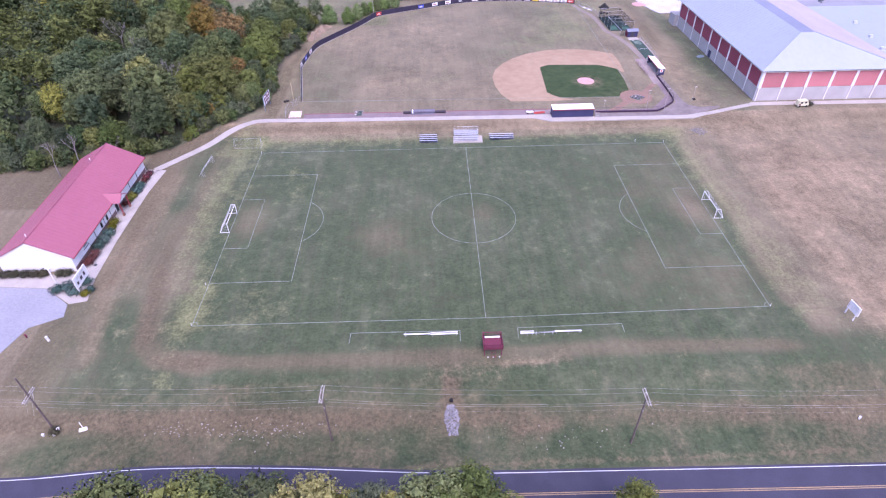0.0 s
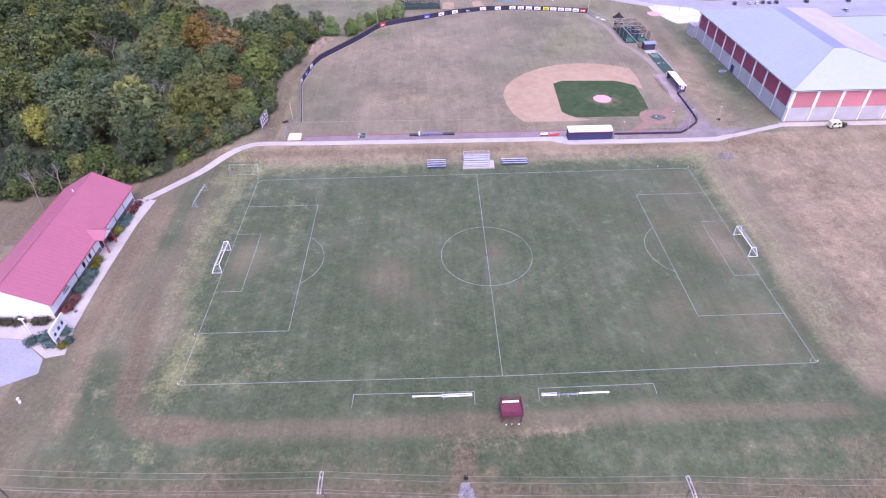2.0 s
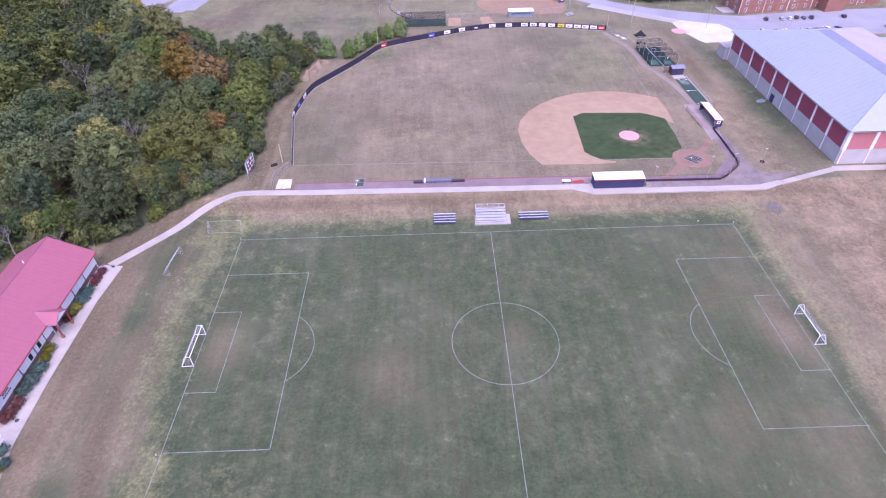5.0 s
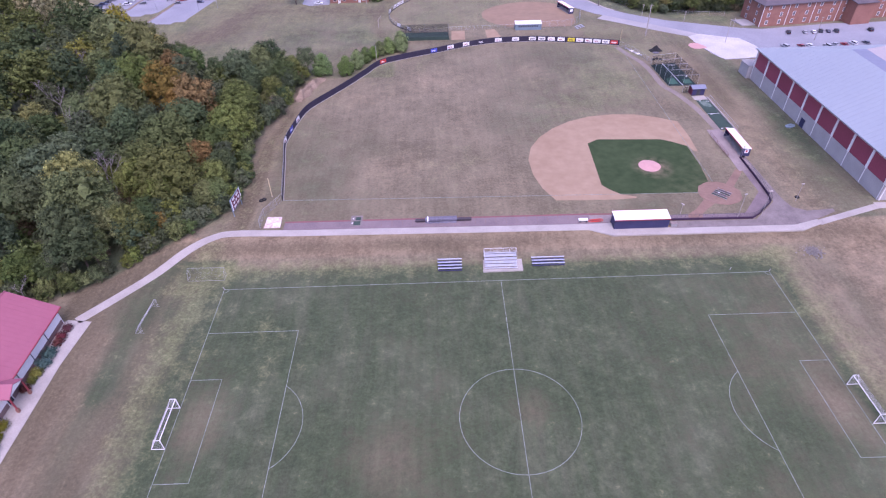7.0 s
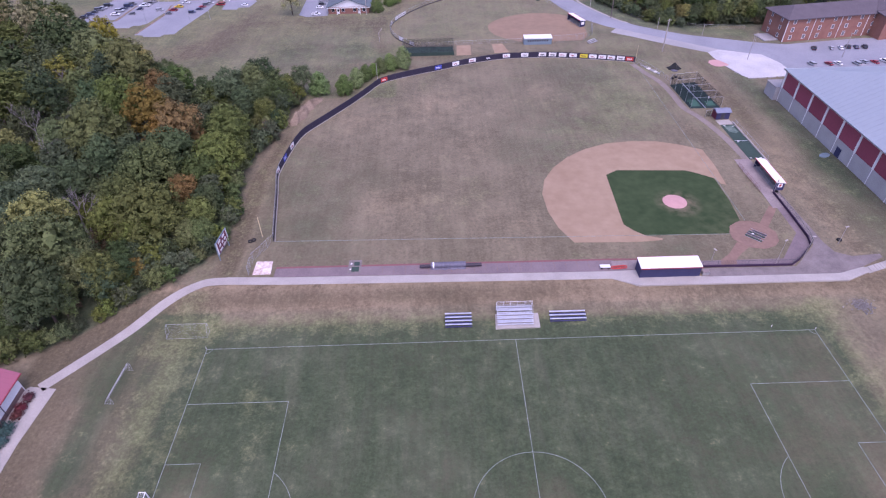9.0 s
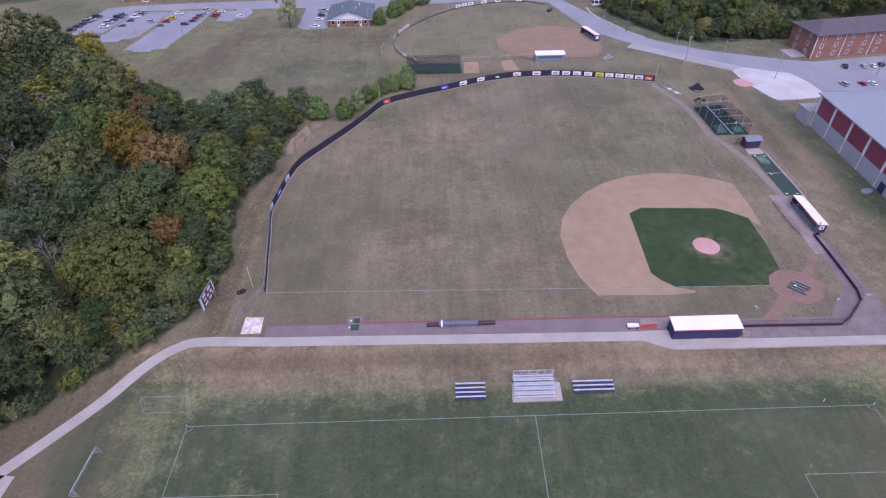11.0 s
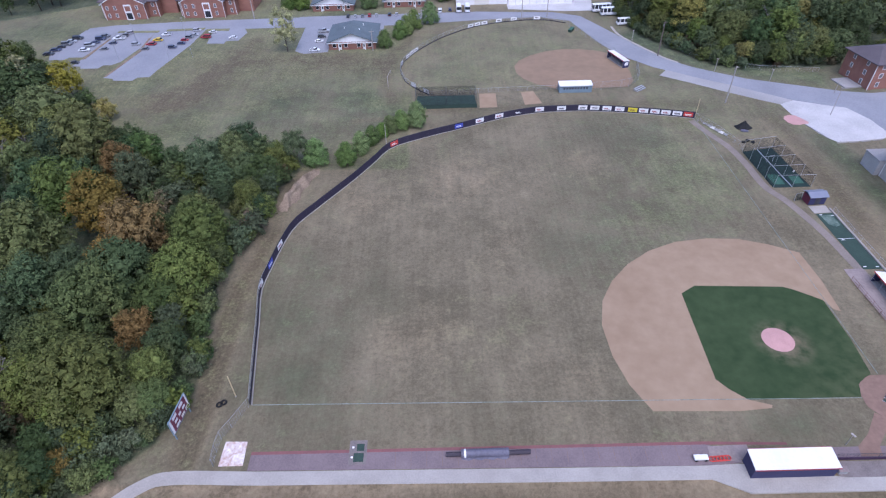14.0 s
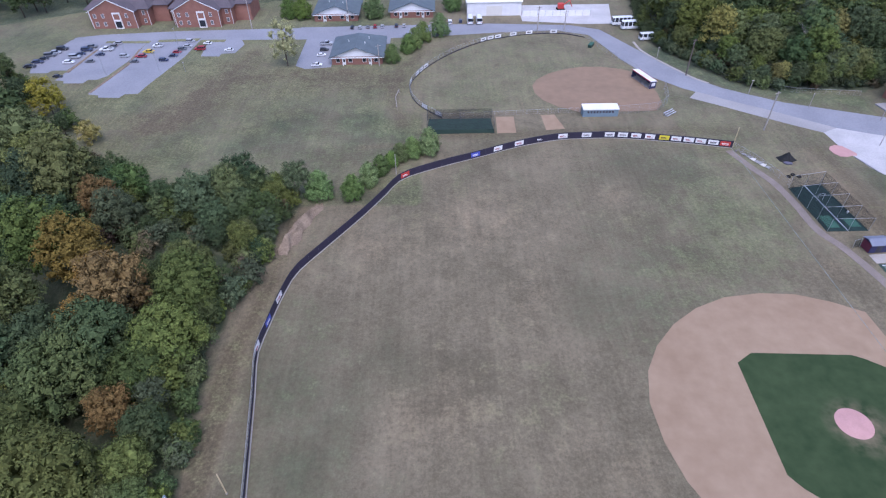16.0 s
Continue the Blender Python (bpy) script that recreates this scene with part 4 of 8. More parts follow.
for x0, y0, x1, y1, da, db in ((-24.6, -34.05, -4.85, -34.25, 2.5, 2.5), (5.7, -34.05, 24.9, -33.85, 2.5, 1.95)):
    part("bench_area_line", strip((x0, y0), (x1, y1)), LINE_WHITE, pitch)
    part("bench_area_line", strip((x0, y0), (x0 - 0.15, y0 - da)), LINE_WHITE, pitch)
    part("bench_area_line", strip((x1, y1), (x1 - 0.05, y1 - db)), LINE_WHITE, pitch)
foul = thing("foul_lines", 0, 0, T, 0, "thin white chalk foul lines on the ball field", "field marking", kind="structure")
part("foul_line", Shape().prism([(-47.3, 60.0), (49.5, 58.25), (49.5, 58.35), (-47.3, 60.12)], -0.05, 0.04), LINE_WHITE, foul)
part("foul_line", Shape().prism([(54.6, 62.8), (54.7, 62.8), (55.0, 150), (54.9, 150)], -0.05, 0.04), LINE_WHITE, foul)


def net(shape, a, b, c, d, nu, nv, r):
    """Cords of a net over the quad a b c d."""
    a, b, c, d = map(Vector, (a, b, c, d))
    for i in range(nu + 1):
        shape.bar(a.lerp(b, i / nu), d.lerp(c, i / nu), r, 3)
    for j in range(nv + 1):
        shape.bar(a.lerp(d, j / nv), b.lerp(c, j / nv), r, 3)
    return shape


def soccer_goal(x, y, rz, label, width=7.32, height=2.44, depth=2.0, top=0.9, bar=0.07, frame_mat=WHITE, cord=0.008, z=0.0):
    g = thing("soccer_goal", x, y, z, rz, label, "goal", "soccer goals")
    h = width / 2
    for s in (-h, h):
        part("post", Shape().bar((0, s, 0), (0, s, height), bar), frame_mat, g)
        part("side_bar", Shape().bar((0, s, height), (-top, s, height), bar * 0.8).bar((-top, s, height), (-depth, s, 0.05), bar * 0.8).bar((0, s, 0.05), (-depth, s, 0.05), bar * 0.8), frame_mat, g)
    part("crossbar", Shape().bar((0, -h, height), (0, h, height), bar), frame_mat, g)
    part("base_bar", Shape().bar((-depth, -h, 0.05), (-depth, h, 0.05), bar * 0.8), frame_mat, g)
    n = net(Shape(), (-depth, -h, 0.1), (-depth, h, 0.1), (-top, h, height), (-top, -h, height), 24, 8, cord)
    net(n, (-top, -h, height), (-top, h, height), (0, h, height), (0, -h, height), 24, 3, cord)
    for s in (-h, h):
        net(n, (-depth, s, 0.1), (0, s, 0.1), (0, s, height), (-top, s, height), 6, 8, cord)
    part("net", n, NET_WHITE, g, "sagging white cord net")
    return g


soccer_goal(-54.2, 0.7, 0, "white steel soccer goal with netting at the pitch end")
soccer_goal(54.5, 0.9, 180, "white steel soccer goal with netting at the pitch end")
soccer_goal(-58.5, 36.0, 90, "thin pale practice goal standing on the bank", 7.3, 2.1, 1.6, 0.5, 0.024, STEEL, 0.0022, 0.12)
soccer_goal(-65.8, 24.2, -4, "grey practice goal with pale netting on dry grass", 6.8, 2.0, 1.6, 0.4, 0.011, STEEL, 0.0085)


def flag(x, y, z, h=1.5, label="thin corner flag post at the pitch"):
    f = thing("corner_flag", x, y, z, 0, label, "flag post", "corner flags")
    part("post", Shape().bar((0, 0, 0), (0, 0, h), 0.03, 5), WHITE, f)
    part("base", Shape().bar((0, 0, 0), (0, 0, 0.06), 0.12, 8), DARK_STEEL, f)


for x, y in (CLN, CRN, CLF, CRF, (-54.6, -20), (47, 33)):
    flag(x, y, 0, 0.7)


def bleacher(x, y, z, rz, rows, length, rail, label, foot=NAVY_PAINT):
    b = thing("bleacher", x, y, z, rz, label, "bleacher", "bleachers")
    h = length / 2
    for k in range(rows):
        yk, zk = k * 0.72, 0.42 + k * (0.26 if rail else 0.2)
        part("seat_plank", Shape().box(-h, yk, zk, h, yk + 0.28, zk + 0.05), ALU, b, "bright aluminium seat plank")
        part("foot_plank", Shape().box(-h, yk - 0.36, zk - 0.24, h, yk - 0.1, zk - 0.2), ALU if rail else foot, b)
    top = 0.42 + (rows - 1) * (0.26 if rail else 0.2)
    for s in np.linspace(-h + 0.3, h - 0.3, 4):
        fr = Shape().bar((s, -0.4, 0.04), (s, rows * 0.72, 0.04), 0.035, 4).bar((s, -0.3, 0.2), (s, (rows - 1) * 0.72, top), 0.035, 4)
        for k in range(rows):
            fr.bar((s, k * 0.72 + 0.14, 0), (s, k * 0.72 + 0.14, 0.42 + k * (0.26 if rail else 0.2)), 0.03, 4)
        part("frame", fr, STEEL if rail else foot, b)
    if rail:
        e = (rows - 1) * 0.72 + 0.35
        part("riser_panel", Shape().box(-h, e - 0.12, 0.5, h, e - 0.08, top + 0.05), ALU, b)
        r = Shape().bar((-h, e, top + 1.05), (h, e, top + 1.05), 0.03).bar((-h, e, top + 0.2), (h, e, top + 0.2), 0.025)
        for s in np.linspace(-h, h, 6):
            r.bar((s, e, 0.3), (s, e, top + 1.05), 0.03)
        for s in (-h, h):
            r.bar((s, e, top + 1.05), (s, 0.9, 1.4), 0.025).bar((s, 0.9, 0.3), (s, 0.9, 1.4), 0.025)
        part("guard_rail", r, ALU, b, "grey pipe guard rail")
        part("rail_mesh", net(Shape(), (-h, e, top + 0.2), (h, e, top + 0.2), (h, e, top + 1.05), (-h, e, top + 1.05), 40, 7, 0.006), STEEL, b)


setting("bleacher_pad", Shape().prism([(-2.7, 34.4), (5.4, 34.5), (5.5, 38.0), (-2.5, 38.0)], -0.3, 0.3), CONCRETE, "pale concrete pad under the bleacher")
bleacher(1.0, 35.4, 0.3, 0, 5, 6.6, True, "aluminium five-row bleacher with guard rail on concrete pad")
bleacher(-9.4, 35.4, 0.05, 0, 4, 4.9, False, "low four-row bleacher with bright planks and navy frame")
bleacher(10.8, 36.1, 0.05, 0, 3, 6.7, False, "low three-row bleacher with bright planks and navy frame")


def bench(x, y, length, rz, label, seat=True, back=True):
    b = thing("team_bench", x, y, 0, rz, label, "bench", "team benches")
    if seat:
        part("seat", Shape().box(0, -0.13, 0.42, length, 0.13, 0.46), WHITE, b)
    else:
        part("seat_rail", Shape().bar((0, -0.1, 0.43), (length, -0.1, 0.43), 0.025, 5).bar((0, 0.1, 0.43), (length, 0.1, 0.43), 0.025, 5), ALU, b)
    if back:
        part("backrest", Shape().box(0, 0.17, 0.60, length, 0.20, 0.80), WHITE, b)
    for s in (0.3, length / 2, length - 0.3):
        part("leg", Shape().box(s, -0.2, 0, s + 0.06, 0.2, 0.06).box(s, -0.03, 0, s + 0.06, 0.03, 0.42).bar((s + 0.03, 0.1, 0.4), (s + 0.03, 0.19, 0.80), 0.025, 4), STEEL, b)


for x, y, ln, rz, st, bk in ((-15.0, -35.15, 4.75, 0, True, False), (-10.2, -35.35, 4.95, 1, True, True), (5.95, -35.75, 2.5, 0, True, True), (8.5, -35.75, 3.6, 1, False, False), (12.15, -35.55, 4.9, 0, True, False)):
    bench(x, y, ln, rz, "white aluminium team bench on the grass touchline" if st else "bare aluminium bench frame without its plank on the grass", st, bk)


def tower():
    t = thing("scoring_stand", 0.55, -38.95, 0, 0, "maroon wooden raised scoring stand on legs", "stand")
    for x in (-1.5, 1.5):
        for y in (-1.3, 1.3):
            part("leg", Shape().box(x - 0.08, y - 0.08, 0, x + 0.08, y + 0.08, 3.0), MAROON, t)
    part("deck", Shape().box(-1.7, -1.5, 1.75, 1.7, 1.5, 1.87), MAROON, t)
    part("seat", Shape().box(-1.3, 0.75, 2.2, 1.3, 1.1, 2.26), WHITE, t, "white bench plank")
    for y in (-1.5, 1.46):
        part("side_rail", Shape().box(-1.7, y, 2.75, 1.7, y + 0.05, 2.9).box(-1.7, y, 2.3, 1.7, y + 0.05, 2.42), MAROON, t)
    part("front_panel", Shape().box(-1.7, -1.52, 1.7, 1.7, -1.46, 2.2), MAROON, t)
    for x in (-1.7, 1.66):
        part("side_panel", Shape().box(x, -1.5, 1.8, x + 0.05, 1.5, 2.6), MAROON, t)
    for x in (-0.9, 0.0, 1.1):
        part("footing", Shape().bar((x, -1.75, 0), (x, -1.75, 0.10), 0.10, 8), WHITE, t, "round white concrete footing")
    part("ladder", Shape().bar((-0.4, -1.5, 1.8), (-0.4, -2.4, 0), 0.04, 4).bar((0.4, -1.5, 1.8), (0.4, -2.4, 0), 0.04, 4).bar((-0.4, -1.8, 1.2), (0.4, -1.8, 1.2), 0.04, 4).bar((-0.4, -2.1, 0.6), (0.4, -2.1, 0.6), 0.04, 4), MAROON, t)


tower()

# ---- roadside ----
POLES = [(-160, -44.5, 10.5, 10.2), (-70.4, -50.9, 12.7, 8.6), (-26.0, -54.4, 12.0, 11.8), (20.5, -56.6, 11.9, 11.7), (66, -58.6, 12.2, 12.0), (130, -60, 12.2, 12.0)]
ARM = 1.5
for i, (x, y, h, ha) in enumerate(POLES):
    p = thing("utility_pole", x, y, gz(x, y), 0, "weathered wooden utility pole with double crossarm beside the road", "utility pole", "utility poles")
    part("pole", Shape().bar((0, 0, -0.3), (0, 0, h), 0.17, 8, 0.11), WOOD, p)
    for u in (-0.2, 0.2):
        part("crossarm", Shape().box(u - 0.05, -ARM, ha - 0.14, u + 0.05, ARM, ha), PALE_WOOD, p, "pale weathered crossarm")
    part("brace", Shape().bar((0.2, -0.8, ha - 0.1), (0.1, 0, ha - 0.9), 0.02, 4).bar((0.2, 0.8, ha - 0.1), (0.1, 0, ha - 0.9), 0.02, 4), STEEL, p)
    for s in (-1.4, -1.0, 0.6, 1.4):
        part("insulator", Shape().bar((0, s, ha), (0, s, ha + 0.22), 0.05, 6), CREAM, p)
    part("secondary_bracket", Shape().box(-0.05, -0.2, ha - 3.2, 0.05, 0.2, ha - 3.0), STEEL, p)
    if i == 1:
        part("guy_wire", Shape().bar((0, 0, ha + 1.5), (-5.5, 3.0, 0), 0.015, 3).bar((0, 0, ha - 1.2), (-4.2, 2.4, 0), 0.015, 3), STEEL, p)
        for s in (-1, 1):
            part("arm_brace", Shape().bar((-0.2, s * 1.4, ha), (0.2, s * 0.2, ha - 1.1), 0.04, 4), PALE_WOOD, p)


def cable(p, q, sag, r=0.013, n=14):
    p, q = Vector(p), Vector(q)
    return Shape().tube([p.lerp(q, k / n) - Vector((0, 0, sag * 4 * k / n * (1 - k / n))) for k in range(n + 1)], r)


for (x0, y0, _, h0), (x1, y1, _, h1) in zip(POLES, POLES[1:]):
    wires = thing("power_lines", x0, y0, gz(x0, y0), 0, "pale power cables sagging between the poles", "cable", "power lines")
    for d, dz, sag in ((-1.4, 0.22, 0.9), (-1.0, 0.22, 0.95), (0.6, 0.22, 0.9), (1.4, 0.22, 0.85), (0.2, -3.1, 1.1)):
        part("cable", cable((0, d, h0 + dz), (x1 - x0, y1 - y0 + d, h1 + dz + gz(x1, y1) - gz(x0, y0)), sag, 0.008 if dz > 0 else 0.005), STEEL, wires)

rng = random.Random(5)


def stone_mesh(r, seed):
    k = random.Random(seed)
    bm = bmesh.new()
    bmesh.ops.create_icosphere(bm, subdivisions=1, radius=r)
    for v in bm.verts:
        v.co *= k.uniform(0.7, 1.15)
        v.co.z *= 0.6
    me = bpy.data.meshes.new("stone")
    bm.to_mesh(me)
    bm.free()
    return me


def stones(name, spots, material, label):
    s = Shape()
    base = [stone_mesh(1.0, 40 + k) for k in range(5)]
    shapes = [([v.co.copy() for v in m.vertices], [tuple(p.vertices) for p in m.polygons]) for m in base]
    for m in base:
        bpy.data.meshes.remove(m)
    for x, y, r in spots:
        vs, fs = shapes[rng.randrange(5)]
        a = rng.uniform(0, 6.28)
        c, d = math.cos(a) * r, math.sin(a) * r
        s.put([(x + p.x * c - p.y * d, y + p.x * d + p.y * c, gz(x, y) + p.z * r + 0.05) for p in vs], fs)
    return tagged(part(name, s, material, None), label, "stones", kind="stuff")


spots = []
for k in range(520):
    v = rng.random()
    y = -49.4 - 4.9 * v
    w = 0.35 + 0.85 * math.sin(min(1, v * 1.1 + 0.08) * 2.6)
    spots.append((-7.15 + 0.1 * v + rng.uniform(-1, 1) * w, y, rng.uniform(0.09, 0.21)))
stones("riprap", spots, STONE, "pale broken riprap stones below the drain pipe")
spots = [(-50 + rng.gauss(0, 3), -51.6 + rng.gauss(0, 0.7), rng.uniform(0.05, 0.15)) for k in range(50)] + [(-38 + rng.gauss(0, 5), -52.3 + rng.gauss(0, 1.1), rng.uniform(0.05, 0.16)) for k in range(90)]
spots += [(11 + rng.gauss(0, 5), -55.4 + rng.gauss(0, 1.4), rng.uniform(0.05, 0.15)) for k in range(30)] + [(rng.uniform(-70, 50), rng.uniform(-57, -48), rng.uniform(0.04, 0.09)) for k in range(60)]
stones("scattered_rocks", spots, FIELD_STONE, "small pale rocks scattered on the bare verge")
pipe = thing("drain_pipe", -7.1, -48.7, gz(-7, -48.7) + 0.16, 0, "black corrugated drain pipe mouth above the riprap", "pipe")
part("pipe_wall", Shape().bar((0, 0.25, 0.02), (0, -0.2, 0), 0.28, 14).ring(0, -0.1, 0.0, 0.30, 0.30, 0.03), RUBBER, pipe)


def pedestal(x, y, label, h=0.8, m=WHITE):
    p = thing("utility_pedestal", x, y, gz(x, y), rng.uniform(0, 90), label, "utility box", "roadside boxes")
    part("cabinet", Shape().box(-0.17, -0.12, 0, 0.17, 0.12, h * 0.8), m, p)
    part("lid", Shape().box(-0.2, -0.15, h * 0.8, 0.2, 0.15, h * 0.8 + 0.05), m, p)


for x, y, h, m in ((-69.4, -51.2, 0.7, WHITE), (-69.8, -52.0, 0.5, WHITE), (-71.5, -52.0, 0.5, WHITE), (-79.3, -33.1, 0.8, WHITE), (-78.8, -33.6, 0.4, CREAM), (58, -54, 0.6, WHITE)):
    pedestal(x, y, "small pale utility box on the roadside grass", h, m)
slab_ = thing("ground_marker", -65.6, -51.2, gz(-65.6, -51.2), 20, "pale slab lying beside a short white marker post", "marker")
part("slab", Shape().box(-0.6, -0.35, 0, 0.6, 0.35, 0.1), CREAM, slab_)
part("post", Shape().bar((-0.1, 0.45, 0), (-0.3, 0.7, 1.1), 0.06, 6), WHITE, slab_)
part_hydrant = thing("fire_hydrant", -83.3, -32.5, 0, 0, "dark red fire hydrant on dry grass", "hydrant")
part("barrel", Shape().bar((0, 0, 0), (0, 0, 0.7), 0.16, 10), MAROON, part_hydrant)
part("bonnet", Shape().bar((0, 0, 0.7), (0, 0, 0.92), 0.2, 10, 0.06), MAROON, part_hydrant)
part("nozzle", Shape().bar((-0.3, 0, 0.5), (0.3, 0, 0.5), 0.08, 8), MAROON, part_hydrant)


def sign_board(name, x, y, z, rz, w, z0, z1, m, label, bars, post=WHITE):
    """A board on posts that faces local +x; bars: (y0, z0, y1, z1, material) of its panels and lettering."""
    s = thing(name, x, y, z, rz, label, "sign")
    part("board", Shape().box(-0.06, -w / 2, z0, 0.06, w / 2, z1), m, s)
    part("board_frame", Shape().box(-0.09, -w / 2 - 0.08, z0 - 0.08, 0.09, w / 2 + 0.08, z0).box(-0.09, -w / 2 - 0.08, z1, 0.09, w / 2 + 0.08, z1 + 0.08).box(-0.09, -w / 2 - 0.08, z0, 0.09, -w / 2, z1).box(-0.09, w / 2, z0, 0.09, w / 2 + 0.08, z1), post, s)
    for yy in (-w / 2 + 0.25, w / 2 - 0.25):
        part("post", Shape().box(-0.2, yy - 0.09, -0.1, -0.07, yy + 0.09, z1), post, s)
    for y0, a, y1, b, mm in bars:
        part("panel", Shape().box(0.06, y0, a, 0.075, y1, b), mm, s)
        part("panel", Shape().box(-0.075, y0, a, -0.06, y1, b), mm, s)
    return s


sign_board("club_sign", -78.3, -19.5, 0, 0, 4.6, 1.7, 4.1, WHITE, "white roadside sign with dark pictures beside the clubhouse", [(-1.7, 2.2, -1.1, 2.8, INK), (-0.4, 2.3, 0.3, 3.0, INK), (0.9, 2.3, 1.5, 3.1, INK), (-1.6, 3.55, 1.6, 3.65, BLOCK), (-1.4, 3.25, 1.2, 3.33, BLOCK)])
sign_board("pitch_sign", 67.3, -33.9, 0, 5, 2.6, 1.3, 3.0, WHITE, "plain white sign on posts in the dry meadow", [(-0.9, 2.2, 0.9, 2.32, CREAM)])

# ---- shrubs and trees ----
def leaf_cloud(seed, lobes, leaves, size, flat=1.0, per=7, plain=False):
    """Sprays of leaves on the outer shells of round lobes, over a loose core. lobes: (x, y, z, r)."""
    k = np.random.RandomState(seed)
    L = np.array(lobes)
    w = L[:, 3] ** 2
    n_tuft = max(8, leaves // per)
    tries = n_tuft * 6
    pick = k.choice(len(L), tries, p=w / w.sum())
    d = k.normal(size=(tries, 3))
    d[:, 2] = d[:, 2] * 0.9 + 0.30
    d /= np.linalg.norm(d, axis=1)[:, None]
    c = L[pick, :3] + d * (L[pick, 3] * k.uniform(0.86, 1.10, tries))[:, None] * np.array([1, 1, flat])
    gap = np.linalg.norm((c[:, None, :] - L[None, :, :3]) / np.array([1, 1, flat]), axis=2) / L[None, :, 3]
    gap[np.arange(tries), pick] = 9.0
    keep = np.flatnonzero(gap.min(axis=1) > 0.9)[:n_tuft]
    c, d = np.repeat(c[keep], per, 0), np.repeat(d[keep], per, 0)
    m = len(c)
    tilt = d + np.array([0, 0, 0.5])
    tilt /= np.linalg.norm(tilt, axis=1)[:, None]
    c = c + k.normal(size=(m, 3)) * size * np.array([1.0, 1.0, 0.75]) * 0.95
    n = tilt + 0.42 * k.normal(size=(m, 3))
    n /= np.linalg.norm(n, axis=1)[:, None]
    t = np.cross(n, k.normal(size=(m, 3)))
    t /= np.linalg.norm(t, axis=1)[:, None]
    b = np.cross(n, t)
    s = (size * k.uniform(0.55, 1.3, m))[:, None]
    bend = n * s * k.uniform(-0.35, 0.1, m)[:, None]
    v = np.stack([c - t * s * 0.6 - b * s * 0.5 + bend, c + t * s * 0.8, c - t * s * 0.5 + b * s * 0.5], 1).reshape(-1, 3)
    dome = c - np.array([L[0, 0], L[0, 1], L[:, 2].min()])
    dome /= np.linalg.norm(dome, axis=1)[:, None]
    soft = 0.40 * dome + 0.35 * tilt + 0.34 * n
    nor = [np.repeat(soft / np.linalg.norm(soft, axis=1)[:, None], 3, 0)]
    verts = [v]
    ico = bmesh.new()
    bmesh.ops.create_icosphere(ico, subdivisions=1, radius=1.0)
    tri = np.array([[q.co for q in p.verts] for p in ico.faces])
    ico.free()
    if plain:
        tri = np.array([[(a, 0, 0), (0, b, 0), (0, 0, c)][::a * b * c] for a in (1, -1) for b in (1, -1) for c in (1, -1)], dtype=float)
    for x, y, z, r in lobes:
        mid = tri.mean(1, keepdims=True)
        q = mid + (tri - mid) * k.uniform(0.85, 1.15, (len(tri), 1, 1)) + k.normal(size=tri.shape) * 0.12
        q = q * (r * k.uniform(0.45, 0.68, (len(tri), 1, 1))) * np.array([1, 1, 0.95 * flat]) + np.array([x, y, z])
        verts.append(q.reshape(-1, 3))
        nor.append(np.repeat(mid.reshape(-1, 3) / np.linalg.norm(mid.reshape(-1, 3), axis=1)[:, None], 3, 0))
    v, nor = np.concatenate(verts), np.concatenate(nor)
    me = bpy.data.meshes.new("crown")
    me.from_pydata(v.tolist(), [], np.arange(len(v)).reshape(-1, 3).tolist())
    me.normals_split_custom_set(nor.tolist())
    return me


def crown_lobes(seed, R, H, base, n):
    """Big inner lobes and many small outer ones, on a rounded uneven crown."""
    k = random.Random(seed)
    lobes = [(0, 0, base + H * 0.40, R * 0.62), (0, 0, base + H * 0.62, R * 0.50)]
    bias = [k.uniform(0.78, 1.16) for _ in range(7)]
    for i in range(n):
        a = i * 2.399 + k.uniform(-0.4, 0.4)
        u = (i + 0.5) / n
        z = base + H * (0.10 + 0.82 * u) + k.uniform(-0.05, 0.05) * H
        out = math.sqrt(max(0.04, 1 - (1.6 * u - 0.62) ** 2)) * bias[int(a * 7 / 6.2832) % 7]
        rr = R * 0.82 * out * k.uniform(0.80, 1.06)
        lobes.append((rr * math.cos(a), rr * math.sin(a), z, R * k.uniform(0.15, 0.29)))
    for i in range(max(2, n // 5)):
        a = k.uniform(0, 6.28)
        lobes.append((R * 0.45 * math.cos(a), R * 0.45 * math.sin(a), base + H * k.uniform(0.3, 0.75), R * 0.38))
    return lobes


def trunk_shape(seed, h, r, spread):
    k = random.Random(seed)
    s = Shape().bar((0, 0, -0.3), (0.1, 0, h * 0.55), r, 7, r * 0.65).bar((0.1, 0, h * 0.55), (0, 0.2, h * 0.9), r * 0.65, 6, r * 0.2)
    for i in range(6):
        a, z = i * 2.4 + k.random(), h * k.uniform(0.3, 0.6)
        s.bar((0.05, 0, z), (spread * 0.7 * math.cos(a), spread * 0.7 * math.sin(a), z + h * k.uniform(0.15, 0.3)), r * 0.35, 4, r * 0.1)
    return s


def tree_kind(seed, R, H, leaves, size, material, label, lobes=15, clear=0.27, name="tree", plain=False):
    """A tree at the origin; H is its height."""
    t = thing(name, 0, 0, 0, 0, label, name, name + ("es" if name == "bush" else "s"))
    part("trunk", trunk_shape(seed, H * 0.9, 0.028 * H * 0.6, R), BARK, t)
    part("crown", leaf_cloud(seed, crown_lobes(seed, R, H * (1 - clear), H * clear, lobes), leaves, size, plain=plain), material, t)
    return t


